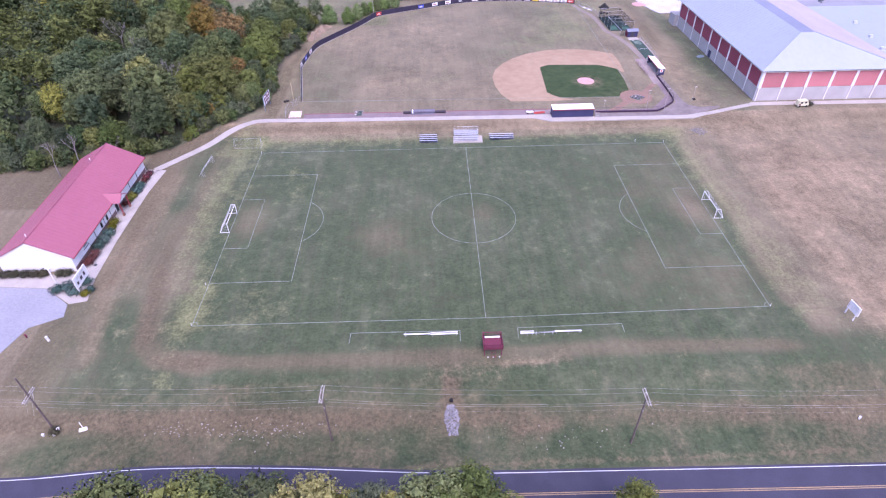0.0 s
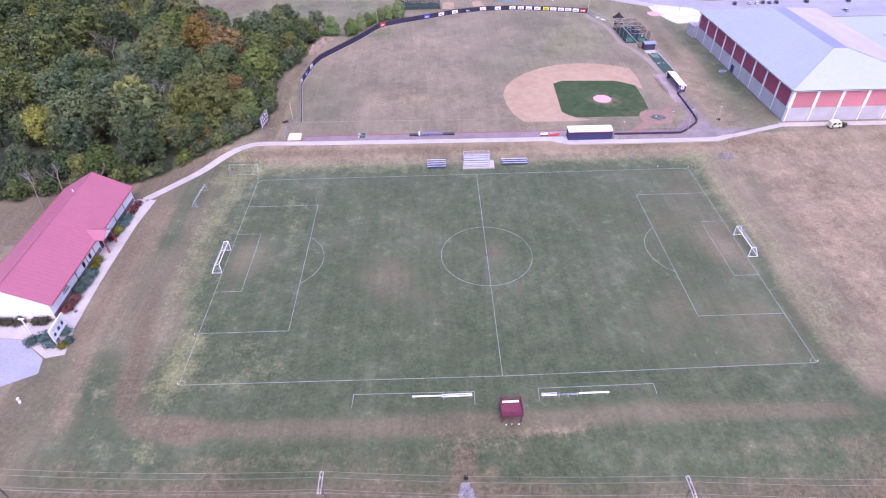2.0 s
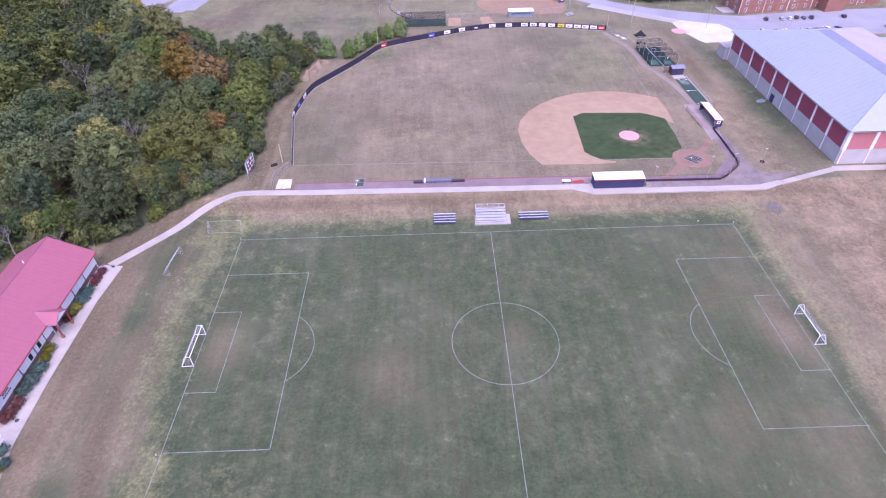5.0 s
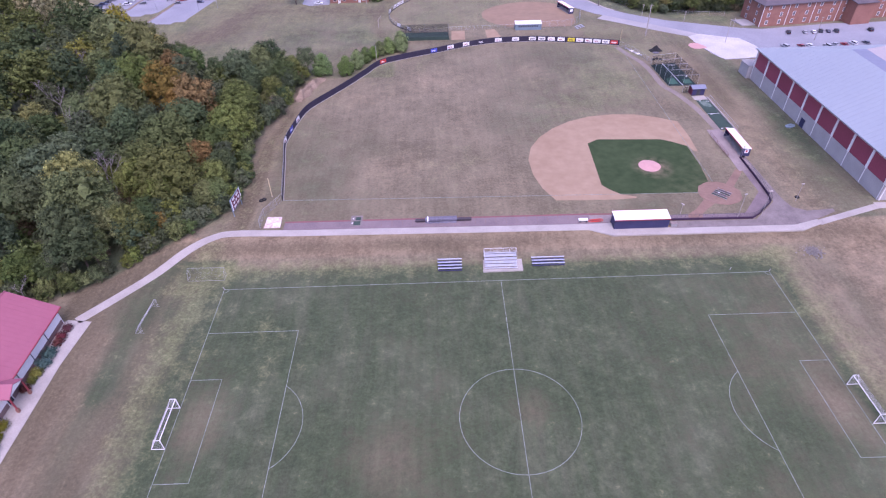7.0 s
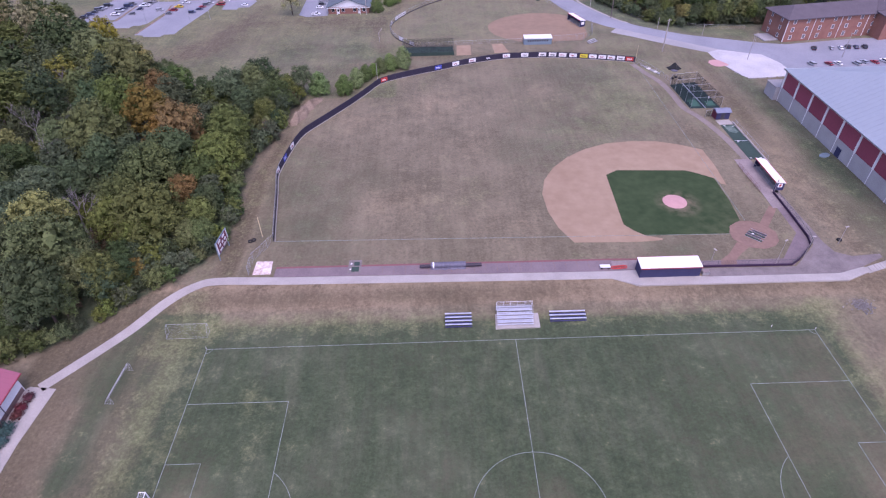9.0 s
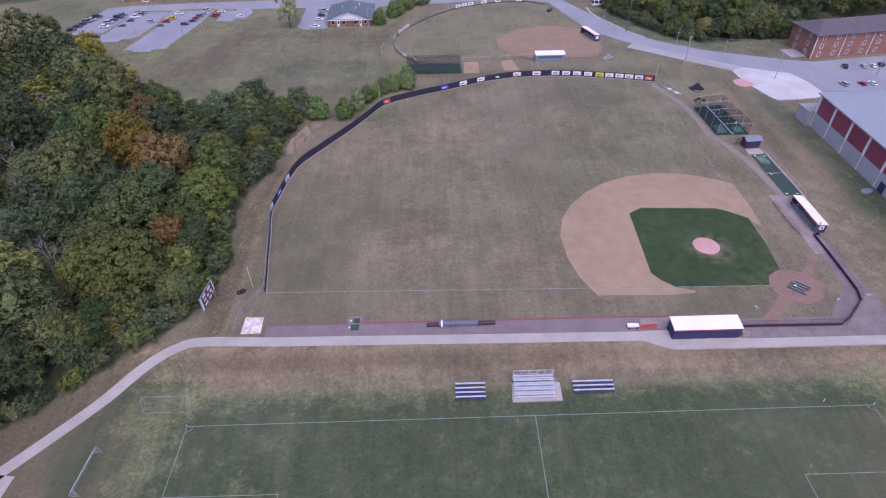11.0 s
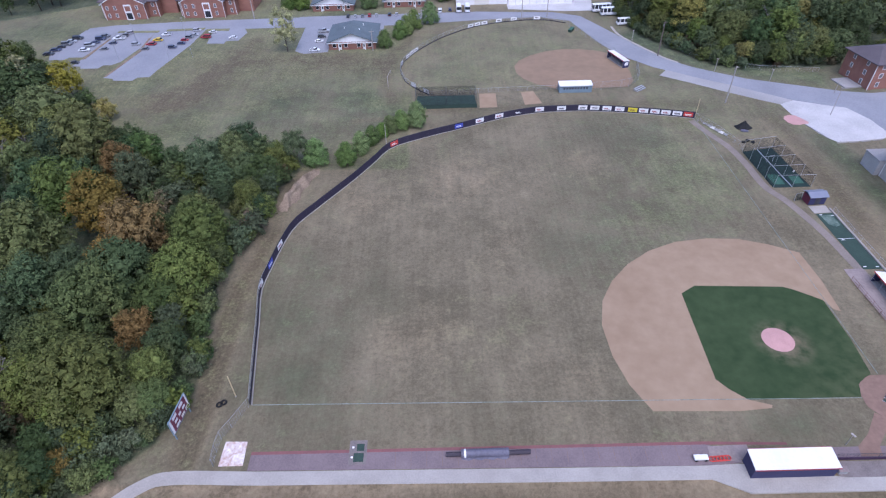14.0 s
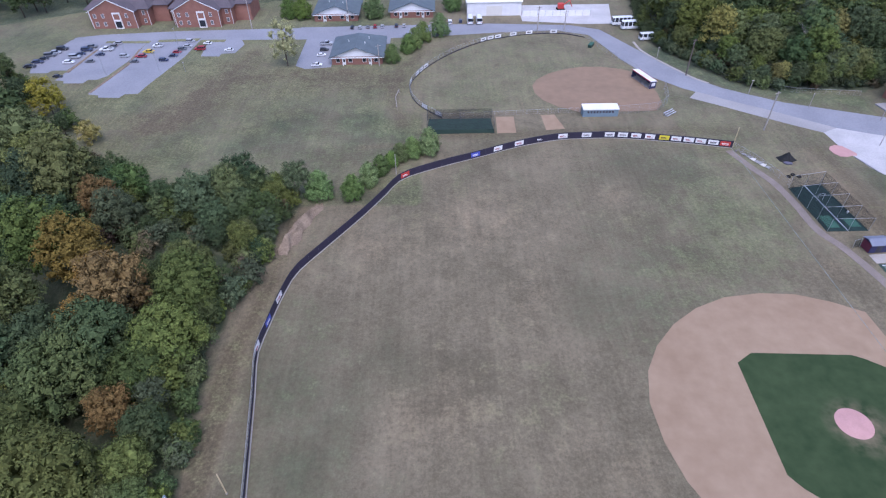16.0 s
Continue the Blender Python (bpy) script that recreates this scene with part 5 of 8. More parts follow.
def shrub(x, y, r, h, material, label, z=None, leaves=520, size=0.17):
    t = thing("shrub", x, y, gz(x, y) if z is None else z, rng.uniform(0, 360), label, "shrub", "clubhouse shrubs")
    lobes = [(0, 0, h * 0.5, r * 0.75)] + [(r * 0.45 * math.cos(k * 1.26), r * 0.45 * math.sin(k * 1.26), h * 0.45, r * 0.55) for k in range(5)]
    part("foliage", leaf_cloud(int(abs(x * 31 + y * 17)) % 9999, lobes, leaves, size, h / (2 * r) + 0.25), material, t)
    part("stem", Shape().bar((0, 0, -0.1), (0, 0, h * 0.5), 0.05, 5), BARK, t)
    return t


for x, y, r, k in ((-80.4, 22.4, 0.8, 1), (-80.6, 20.4, 0.9, 1), (-80.5, 18.9, 0.8, 1), (-80.7, 16.4, 1.25, 0), (-80.7, 14.2, 1.25, 0), (-80.8, 12.0, 1.1, 2), (-81.0, 10.6, 0.7, 2), (-80.9, 1.6, 1.1, 2), (-80.8, -0.4, 0.9, 2), (-80.6, -2.7, 1.35, 0), (-80.6, -5.0, 1.35, 0), (-80.8, -7.2, 1.35, 0), (-80.5, -9.6, 1.0, 1), (-80.7, -11.2, 1.0, 1), (-80.8, -12.7, 1.0, 1), (-81.2, 8.9, 0.7, 1),
                   (-83.6, -15.6, 0.95, 3), (-85.0, -15.6, 0.95, 3), (-88.3, -15.6, 1.1, 3), (-90.2, -15.6, 0.95, 3), (-92.1, -15.6, 1.05, 3), (-94.2, -15.6, 1.0, 3), (-95.8, -15.6, 1.0, 3), (-97.6, -15.6, 1.0, 3), (-99.6, -15.6, 1.0, 3),
                   (-83.4, -20.6, 1.2, 0), (-81.6, -19.9, 1.3, 0), (-79.6, -21.3, 1.1, 0), (-78.6, -18.3, 1.1, 0), (-77.4, -21.8, 0.8, 2), (-77.0, -20.4, 0.7, 0)):
    r *= 1.12 if k == 0 else 1.0
    shrub(x, y, r, r * (1.05 if k == 0 else 1.25), HEATH[k], ("blue-green juniper shrub beside the clubhouse walk", "wine-red barberry shrub beside the clubhouse wall", "yellow-green shrub beside the clubhouse wall", "round clipped dark shrub before the clubhouse gable")[k], 0.06)

shrub(-69.9, -51.5, 0.75, 0.9, HEATH[3], "dark scrubby bush at the foot of the utility pole")
KINDS = [tree_kind(11, 5.2, 13.5, 6800, 0.22, LEAF, "broad green deciduous tree in the wood", 44), tree_kind(12, 4.4, 14.5, 6000, 0.215, LEAF_DEEP, "tall dark green deciduous tree in the wood", 40),
         tree_kind(13, 5.9, 12.0, 7200, 0.225, LEAF, "spreading green deciduous tree in the wood", 48), tree_kind(14, 3.8, 10.5, 4200, 0.21, LEAF_DEEP, "slim dark green tree in the wood", 32),
         tree_kind(15, 4.6, 12.5, 5600, 0.205, LEAF_PALE, "pale grey-green deciduous tree in the wood", 40), tree_kind(16, 4.2, 12.5, 4600, 0.21, LEAF_YELLOW, "yellowing deciduous tree in the wood", 36),
         tree_kind(17, 4.6, 13.0, 5600, 0.21, LEAF_ORANGE, "orange autumn tree in the wood", 40), tree_kind(18, 2.6, 5.2, 1100, 0.26, LEAF, "green understorey bush at the edge of the wood", 18, 0.04, "bush"),
         tree_kind(19, 2.4, 5.0, 1050, 0.25, LEAF_PALE, "pale scrubby bush at the edge of the wood", 18, 0.04, "bush"), tree_kind(20, 5.0, 13.5, 4400, 0.27, LEAF_BRIGHT, "large bright green tree in the wood", 36), tree_kind(21, 4.0, 12.5, 2600, 0.20, LEAF_TAN, "half-bare pale tan tree with thin foliage", 24, 0.10), tree_kind(22, 2.3, 4.4, 1200, 0.22, LEAF_BROWN, "brown autumn scrub in the wood", 16, 0.04, "bush"), tree_kind(23, 3.6, 8.0, 3200, 0.22, LEAF_GOLD, "rounded golden yellow tree at the meadow edge", 26, 0.03)]
FAR = [tree_kind(31, 5.2, 13.0, 820, 0.46, LEAF_DEEP, "dark green tree in the far wood", 20, plain=True), tree_kind(32, 4.8, 14.0, 820, 0.46, LEAF, "green tree in the far wood", 20, plain=True), tree_kind(33, 4.6, 11.5, 760, 0.44, LEAF_PALE, "pale green tree in the far wood", 20, plain=True), tree_kind(34, 4.0, 11.0, 760, 0.42, LEAF_YELLOW, "yellow-green tree in the far wood", 18, plain=True)]


def young_pine():
    """A young cone-shaped pine, all tips turned up and out."""
    t = thing("pine", 0, 0, 0, 0, "young bright green pine behind the outfield fence", "tree", "pines")
    lobes = [(0, 0, 1.4, 2.1), (0, 0, 2.6, 2.1), (0, 0, 3.8, 1.7), (0, 0, 4.8, 1.15), (0, 0, 5.6, 0.6)]
    lobes += [(1.9 * math.cos(a), 1.9 * math.sin(a), 1.2 + 1.0 * (k % 3), 0.8) for k, a in enumerate((0, 0.8, 1.7, 2.4, 3.3, 4.1, 5.0, 5.7))]
    part("trunk", Shape().bar((0, 0, -0.3), (0, 0, 5.2), 0.11, 6, 0.03), BARK, t)
    part("crown", leaf_cloud(41, lobes, 2600, 0.27, 1.0), LEAF_BRIGHT, t)
    return t


PINE = young_pine()
USED, REST = set(), []


def plant(kind, x, y, s=1.0, single=True, wide=1.0):
    """Stands a tree: the first of a kind is the tree itself, later ones copies; deep in the woods it joins the rest."""
    m = pose(x, y, gz(x, y) - 0.05, 0, 0, rng.uniform(0, 360)) @ Matrix.Diagonal((s * wide, s * wide, s * rng.uniform(0.92, 1.08), 1))
    if kind not in USED:
        USED.add(kind)
        kind.matrix_basis = m
    elif single:
        copy_thing(kind, m).matrix_basis = m
    else:
        REST.append((kind, m))


def join_rest(name, label):
    """One mesh of all the trees that cannot be told apart."""
    vs, loops, sizes, mats, slots, n = [], [], [], [], [], 0
    for kind, m in REST:
        for o in kind.children:
            me, r = o.data, np.array(m)
            co = np.empty(len(me.vertices) * 3)
            me.vertices.foreach_get("co", co)
            vs.append(co.reshape(-1, 3) @ r[:3, :3].T + r[:3, 3])
            vi, ls = np.empty(len(me.loops), dtype=np.int32), np.empty(len(me.polygons), dtype=np.int32)
            me.loops.foreach_get("vertex_index", vi)
            me.polygons.foreach_get("loop_total", ls)
            mt = me.materials[0]
            if mt not in slots:
                slots.append(mt)
            loops.append(vi + n)
            sizes.append(ls)
            mats.append(np.full(len(ls), slots.index(mt), dtype=np.int32))
            n += len(me.vertices)
    v, lp, sz = np.concatenate(vs), np.concatenate(loops), np.concatenate(sizes)
    me = bpy.data.meshes.new(name)
    me.vertices.add(len(v))
    me.vertices.foreach_set("co", v.ravel())
    me.loops.add(len(lp))
    me.loops.foreach_set("vertex_index", lp)
    me.polygons.add(len(sz))
    me.polygons.foreach_set("loop_start", np.concatenate(([0], np.cumsum(sz)[:-1])).astype(np.int32))
    me.polygons.foreach_set("loop_total", sz)
    for mt in slots:
        me.materials.append(mt)
    me.polygons.foreach_set("material_index", np.concatenate(mats))
    me.update()
    return tagged(new(name, me), label, "woodland", kind="stuff")


def edge_distance(poly, x, y):
    p, best = Vector((x, y)), 1e9
    for i in range(len(poly)):
        a, b = Vector(poly[i - 1]), Vector(poly[i])
        u = max(0.0, min(1.0, (p - a).dot(b - a) / (b - a).length_squared))
        best = min(best, (p - a.lerp(b, u)).length)
    return best


BARE = [(-103, 22.5, 10), (-99, 26, 11), (-90.5, 28.5, 8), (-87.0, 62, 15), (-84.5, 60, 14), (-119, 102, 14), (-115, 99, 13), (-104, 85, 14), (-101.5, 87, 12), (-122, 128, 13), (-118, 131, 12), (92.9, 196.5, 15)]
SPECIAL = [(-86.5, 103.0, 6, 1.35), (-81.5, 99.5, 6, 0.95), (-75.0, 92.8, 6, 1.25), (-79.0, 87.6, 6, 0.95), (-90.5, 122.0, 6, 0.95), (-68.6, 71.8, 6, 0.75), (-71.5, 49.2, 6, 0.42), (-111, 46, 5, 1.05), (-85.5, 42, 5, 0.75), (-118, 92, 5, 0.9), (-111.0, 158.5, 12, 0.85), (-129.5, 175.0, 12, 1.3), (-56.6, 104.2, 8, 1.2), (-66, 102, 0, 0.85), (-65, 126.5, 0, 0.85), (-98, 70, 4, 1.1), (-101, 84, 4, 1.0), (-84, 84, 4, 1.1), (-86, 118, 4, 1.0), (-119, 103, 4, 0.9), (-150, 173, 10, 1.45), (-156, 176, 10, 1.25), (-146, 180, 10, 1.0), (-166, 182, 10, 1.2), (-56, 117.5, 4, 0.7)]
for x, y, k, s in SPECIAL:
    plant(KINDS[k], x, y, s)



def grow(poly, box, step, kinds, weights, low, near, rim=2.0):
    """Fills a wood; trees for which near(x, y) holds stand singly."""
    y = box[1]
    while y < box[3]:
        x = box[0]
        while x < box[2]:
            px, py = x + rng.uniform(-0.42, 0.42) * step, y + rng.uniform(-0.42, 0.42) * step
            if inside(poly, px, py):
                d = edge_distance(poly, px, py)
                if d > 1.6 and all(math.hypot(px - q[0], py - q[1]) > (1.2 + 3.5 * q[3] if q[2] == 6 else 1.2 + 3.3 * q[3]) for q in SPECIAL) and all(math.hypot(px - q[0], py - q[1]) > 4.6 for q in BARE):
                    s = rng.uniform(0.80, 1.36) * (0.6 if d < 3 else 0.8 if d < 5.5 else 1.0)
                    s *= 0.58 if x < 0 and py > 100 and px > -82 else 1.0
                    # dark-leaved kinds tripled in this band, their colour standing in for deep shade
                    w = [v * (3 if i in (1, 3) and x < 0 and 98 < py < 140 else 1) for i, v in enumerate(weights)]
                    plant(rng.choices(kinds, w)[0] if near(px, py) else rng.choices(FAR, (28, 50, 18, 3))[0], px, py, s, near(px, py), 1.06)
            x += step
        y += step
    for i in range(len(poly)):                         # a closed rim of smaller trees
        a, b = Vector(poly[i - 1]), Vector(poly[i])
        n = int((b - a).length / 4.6)
        side = Vector((a.y - b.y, b.x - a.x)).normalized()
        for k in range(n):
            p = a.lerp(b, (k + rng.random()) / n) + side * rng.uniform(3.0, 5.5)
            if low and box[0] + 5 < p.x < box[2] and inside(poly, p.x, p.y) and near(p.x, p.y) and all(math.hypot(p.x - q[0], p.y - q[1]) > 1.0 + 3.2 * q[3] for q in SPECIAL):
                plant(rng.choices(kinds, weights)[0], p.x, p.y, rng.uniform(0.5, 0.78) * (0.7 if p.x < 0 and p.y > 108 and p.x > -80 else 1.0))
    for i in range(len(poly)):
        a, b = Vector(poly[i - 1]), Vector(poly[i])
        n = int((b - a).length / rim)
        for k in range(n):
            p = a.lerp(b, (k + rng.random()) / n)
            if low and box[0] + 5 < p.x < box[2] - 5 and box[1] + 3 < p.y < box[3] - 3:
                plant(rng.choice(low), p.x + rng.uniform(-2.2, 0.2), p.y + rng.uniform(-1, 1), rng.uniform(0.45, 1.0), near(p.x, p.y))


grow(WOOD_WEST, (-215, 22, -50, 218), 9.2, KINDS[:6], (34, 18, 30, 6, 9, 2), (KINDS[7], KINDS[8], KINDS[7]), lambda x, y: x > -122 and y < 150)
for x, y, k, s in ((103.5, 222, 9, 1.25), (84, 206, 5, 0.8), (81, 197, 0, 0.95), (112, 201, 5, 0.85), (61.5, 223, 6, 0.5), (70, 214, 4, 0.8)):
    plant(KINDS[k], x, y, s)
grow(WOOD_EAST, (50, 181, 175, 285), 7.8, KINDS[:6], (24, 9, 24, 7, 28, 8), (KINDS[8], KINDS[7], KINDS[8], KINDS[8]), lambda x, y: y < 218 and x < 126, 1.35)
grow(WOOD_NORTH, (-215, 238, -60, 290), 8.5, FAR, (50, 40, 6, 3), (), lambda x, y: False)
for x, y, k, s in ((-72.6, 56.8, 0, 0.72), (-68.2, 55.0, 7, 1.1), (-66.4, 52.2, 8, 0.95), (-69.8, 52.4, 7, 1.15), (-73.2, 47.6, 7, 0.9), (-75.2, 51.6, 3, 0.75), (-67.6, 48.6, 7, 0.75), (-70.6, 46.2, 8, 0.7), (-65.0, 57.5, 7, 1.0), (-75.6, 43.6, 7, 1.0), (-72.8, 53.2, 3, 0.62), (-63.6, 53.4, 8, 0.8)):
    plant(KINDS[k], x, y, s)
for k in range(150):                                   # scrub on the thinner side of the wood
    x, y = rng.uniform(-94, -52), rng.uniform(98, 138)
    if inside(WOOD_WEST, x, y) and (x > -76 or y > 112):
        plant(rng.choices((KINDS[7], KINDS[8], KINDS[11], KINDS[3]), (5, 3, 3, 2))[0], x, y, rng.uniform(0.75, 1.35) if k % 5 else rng.uniform(0.5, 0.7))
for k in range(46):
    x = rng.uniform(-158, -100)
    y = 140 + (-100 - x) * 1.0 + rng.uniform(-5, 7)
    if all(math.hypot(x - q[0], y - q[1]) > (9.5 if q[2] == 12 else 4.5) for q in SPECIAL):
        plant(rng.choices((KINDS[7], KINDS[8], KINDS[11], KINDS[3]), (5, 3, 2, 3))[0], x, y, rng.uniform(0.6, 1.0) if k % 6 else 0.5)
for k in range(60):
    x, y = rng.uniform(-120, -60), rng.uniform(36, 100)
    if inside(WOOD_WEST, x, y) and edge_distance(WOOD_WEST, x, y) > 3:
        plant(rng.choices((KINDS[7], KINDS[8], KINDS[11]), (4, 2, 2))[0], x, y, rng.uniform(0.9, 1.5))
for k in range(70):
    x = rng.uniform(57, 112)
    y = (231 - (x - 56) * 2.5 if x < 70 else 194 - (x - 71) * 1.15 if x < 82 else 182.5) + rng.uniform(0.5, 5.5)
    if inside(WOOD_EAST, x, y):
        plant(rng.choices((KINDS[8], KINDS[7], KINDS[4], KINDS[11]), (5, 3, 1, 1))[0], x, y, rng.uniform(0.6, 1.15) if k % 7 else 0.6)
join_rest("woodland", "dense green mixed woodland beyond the nearer trees")
for x, y, s in ((-47.3, 131.8, 1.22), (-39.7, 131.4, 1.02), (-36.5, 136.6, 0.92), (-34.0, 141.3, 0.85), (-31.6, 144.6, 0.7), (-29.6, 147.2, 0.85), (-26.6, 148.8, 0.92), (-22.4, 150.2, 1.1)):
    plant(PINE, x, y, s)
plant(KINDS[10], -68.5, 206, 1.2)
for x, y, s in ((-34.2, 207.5, 0.95), (-29.4, 216, 1.05), (-27.2, 219.5, 1.1), (-24.4, 225.5, 1.2), (-18.4, 230.8, 1.35), (-43.5, 250.5, 1.5), (-13, 257, 1.4), (-70.6, 250.5, 1.35), (-76, 252, 1.3)):
    plant(PINE, x, y, s)
# trees on the far side of the road
for x, y, k, s in ((-50.5, -71.5, 0, 1.28), (-56, -72.5, 2, 1.1), (-41, -71.5, 0, 1.3), (-37.5, -72, 0, 1.2), (-32.0, -71.5, 4, 1.38), (-25.6, -71.5, 5, 1.36), (-22.0, -72, 5, 1.1), (-18.8, -72, 4, 1.2), (-14.2, -72, 5, 1.12), (-10.4, -71.5, 0, 1.22), (-6.2, -71.8, 0, 1.18), (-2.5, -72.5, 0, 1.05), (15.5, -72, 0, 0.9), (8, -73, 4, 0.85), (30, -74, 0, 0.8)):
    plant(KINDS[k], x, y, s * 0.95)


def bare_tree(x, y, h, seed, label):
    k = random.Random(seed)
    t = thing("bare_tree", x, y, gz(x, y), 0, label, "tree", "bare trees")
    limbs = Shape()

    def branch(p, d, ln, r, depth):
        q = p + d * ln
        limbs.bar(p, q, r, 5, r * 0.6)
        if depth:
            for i in range(3):
                nd = (d + Vector((k.uniform(-0.85, 0.85), k.uniform(-0.85, 0.85), k.uniform(-0.05, 0.5)))).normalized()
                branch(p.lerp(q, k.uniform(0.6, 1.0)), nd, ln * k.uniform(0.5, 0.75), r * 0.55, depth - 1)

    branch(Vector((0, 0, h * 0.3)), Vector((0.1, 0.05, 1)).normalized(), h * 0.3, 0.1 * h / 8, 4)
    part("trunk", Shape().bar((0, 0, -0.3), (0, 0, h * 0.33), 0.16 * h / 8, 7, 0.11 * h / 8), DEAD, t)
    part("crown", limbs, DEAD, t, "leafless grey branches")


for i, (x, y, h) in enumerate(BARE):
    bare_tree(x, y, h, 60 + i, "leafless grey tree standing in the wood")

# ---- clubhouse ----
def window(parent, face, u, z, w, h, at, out, frame_mat=WHITE, pane=GLASS):
    """A window on a wall. face 'x': wall at x = at, facing out * x, u along y; face 'y' likewise."""
    def bx(u0, z0, u1, z1, d0, d1):
        a, b = sorted((at + out * d0, at + out * d1))
        return (a, u0, z0, b, u1, z1) if face == 'x' else (u0, a, z0, u1, b, z1)
    fr = part("window", Shape().box(*bx(u - w / 2 - 0.08, z - 0.08, u + w / 2 + 0.08, z, 0, 0.07)).box(*bx(u - w / 2 - 0.08, z + h, u + w / 2 + 0.08, z + h + 0.08, 0, 0.07)).box(*bx(u - w / 2 - 0.08, z, u - w / 2, z + h, 0, 0.07)).box(*bx(u + w / 2, z, u + w / 2 + 0.08, z + h, 0, 0.07)), frame_mat, parent)
    part("pane", Shape().box(*bx(u - w / 2, z, u + w / 2, z + h, 0, 0.03)), pane, fr)
    return fr


def clubhouse():
    c = thing("clubhouse", -89.6, 4.9, 0, 0, "long white clubhouse with red metal gable roof", "building")
    hx, y0, y1, ev, rg = 7.4, -19.4, 19.4, 3.7, 7.9
    for q in ((-hx, y0, hx, y0 + 0.25), (-hx, y1 - 0.25, hx, y1), (-hx, y0 + 0.25, -hx + 0.25, y1 - 0.25), (hx - 0.25, y0 + 0.25, hx, y1 - 0.25)):
        part("wall", Shape().box(q[0], q[1], 0, q[2], q[3], ev), WHITE, c, "white metal siding")
    part("wainscot", Shape().box(hx, y0, 0, hx + 0.05, y1, 1.0), surf("brown_wainscot", (0.20, 0.13, 0.12), (0.14, 0.09, 0.085), 0.4, 5, 0.8), c, "brown lower wall band")
    for yy in (y0, y1 - 0.2):
        part("gable", Shape().put([(-hx, yy, ev), (hx, yy, ev), (0, yy, rg - 0.35), (-hx, yy + 0.2, ev), (hx, yy + 0.2, ev), (0, yy + 0.2, rg - 0.35)], [(0, 1, 2), (5, 4, 3), (0, 3, 4, 1), (1, 4, 5, 2), (2, 5, 3, 0)]), CREAM, c, "cream gable end")
    o = 0.6
    se = ev - (rg - ev) * o / hx
    for s in (-1, 1):
        part("roof_slope", Shape().slab([(0, y0 - 0.2, rg), (s * (hx + o), y0 - 0.2, se + 0.25), (s * (hx + o), y1 + 0.6, se + 0.25), (0, y1 + 0.6, rg)][::s], 0.14), RED_ROOF, c, "red standing-seam metal roof")
        part("gutter", Shape().box(min(s * (hx + o), s * (hx + o + 0.14)), y0 - 0.2, se + 0.06, max(s * (hx + o), s * (hx + o + 0.14)), y1 + 0.6, se + 0.2), RED_TRIM, c)
    for k in range(43):
        yy = y0 - 0.15 + k * 0.93
        for s in (-1, 1):
            part("roof_seam", Shape().bar((0, yy, rg + 0.01), (s * (hx + o), yy, se + 0.26), 0.022, 4), RED_ROOF, c)
    part("ridge_cap", Shape().bar((0, y0 - 0.2, rg + 0.02), (0, y1 + 0.6, rg + 0.02), 0.13, 6), RED_ROOF, c)
    for yy in (-17.0, 12.5):
        part("roof_vent", Shape().bar((-0.9, yy, rg - 0.5), (-0.9, yy, rg + 0.15), 0.1, 8), WHITE, c)
    # porch
    part("porch_roof", Shape().slab([(hx - 2.2, 1.6, 5.05), (hx + 2.4, 1.6, 4.8), (hx + 2.4, -0.5, 3.6), (hx + 0.4, -0.5, 3.6)], 0.12).slab([(hx - 2.2, 1.6, 5.05), (hx + 0.4, 3.7, 3.6), (hx + 2.4, 3.7, 3.6), (hx + 2.4, 1.6, 4.8)], 0.12), RED_ROOF, c)
    part("porch_gable", Shape().put([(hx + 2.25, -0.4, 3.55), (hx + 2.25, 3.6, 3.55), (hx + 2.25, 1.6, 4.66), (hx + 2.15, -0.4, 3.55), (hx + 2.15, 3.6, 3.55), (hx + 2.15, 1.6, 4.66)], [(0, 1, 2), (5, 4, 3), (0, 3, 4, 1), (1, 4, 5, 2), (2, 5, 3, 0)]), WHITE, c)
    for yy in (-0.2, 3.4):
        part("porch_post", Shape().box(hx + 2.0, yy - 0.1, 0, hx + 2.2, yy + 0.1, 3.6), RED_TRIM, c)
        part("brick_pier", Shape().box(hx + 1.9, yy - 0.22, 0, hx + 2.3, yy + 0.22, 0.8), BRICK, c)
    d = part("door", Shape().box(hx, 1.0, 0.05, hx + 0.06, 2.2, 2.15), GLASS, c, "glazed entrance door")
    part("door_frame", Shape().box(hx, 0.88, 0.05, hx + 0.09, 1.0, 2.25).box(hx, 2.2, 0.05, hx + 0.09, 2.32, 2.25).box(hx, 1.0, 2.15, hx + 0.09, 2.2, 2.25), WHITE, d)
    for yy in (-3.4, -6.2):
        window(c, 'x', yy, 1.25, 0.9, 1.3, hx, 1)
    for yy in (-9.5, -4.8, -1.6, 5.2, 9.6, 14.2, 19.25):
        part("downspout", Shape().box(hx + 0.02, yy - 0.05, 0.1, hx + 0.12, yy + 0.05, ev - 0.3), DARK_STEEL if yy < 19 else WHITE, c)
    for u0, u1, z0, z1 in ((-14.6, -12.8, 2.2, 2.55), (-14.8, -12.4, 1.7, 2.0)):
        n = 5
        for k in range(n):
            a = u0 + (u1 - u0) * k / n
            part("wall_lettering", Shape().box(hx + 0.0, a, z0, hx + 0.03, a + (u1 - u0) / n * 0.7, z1), INK, c)


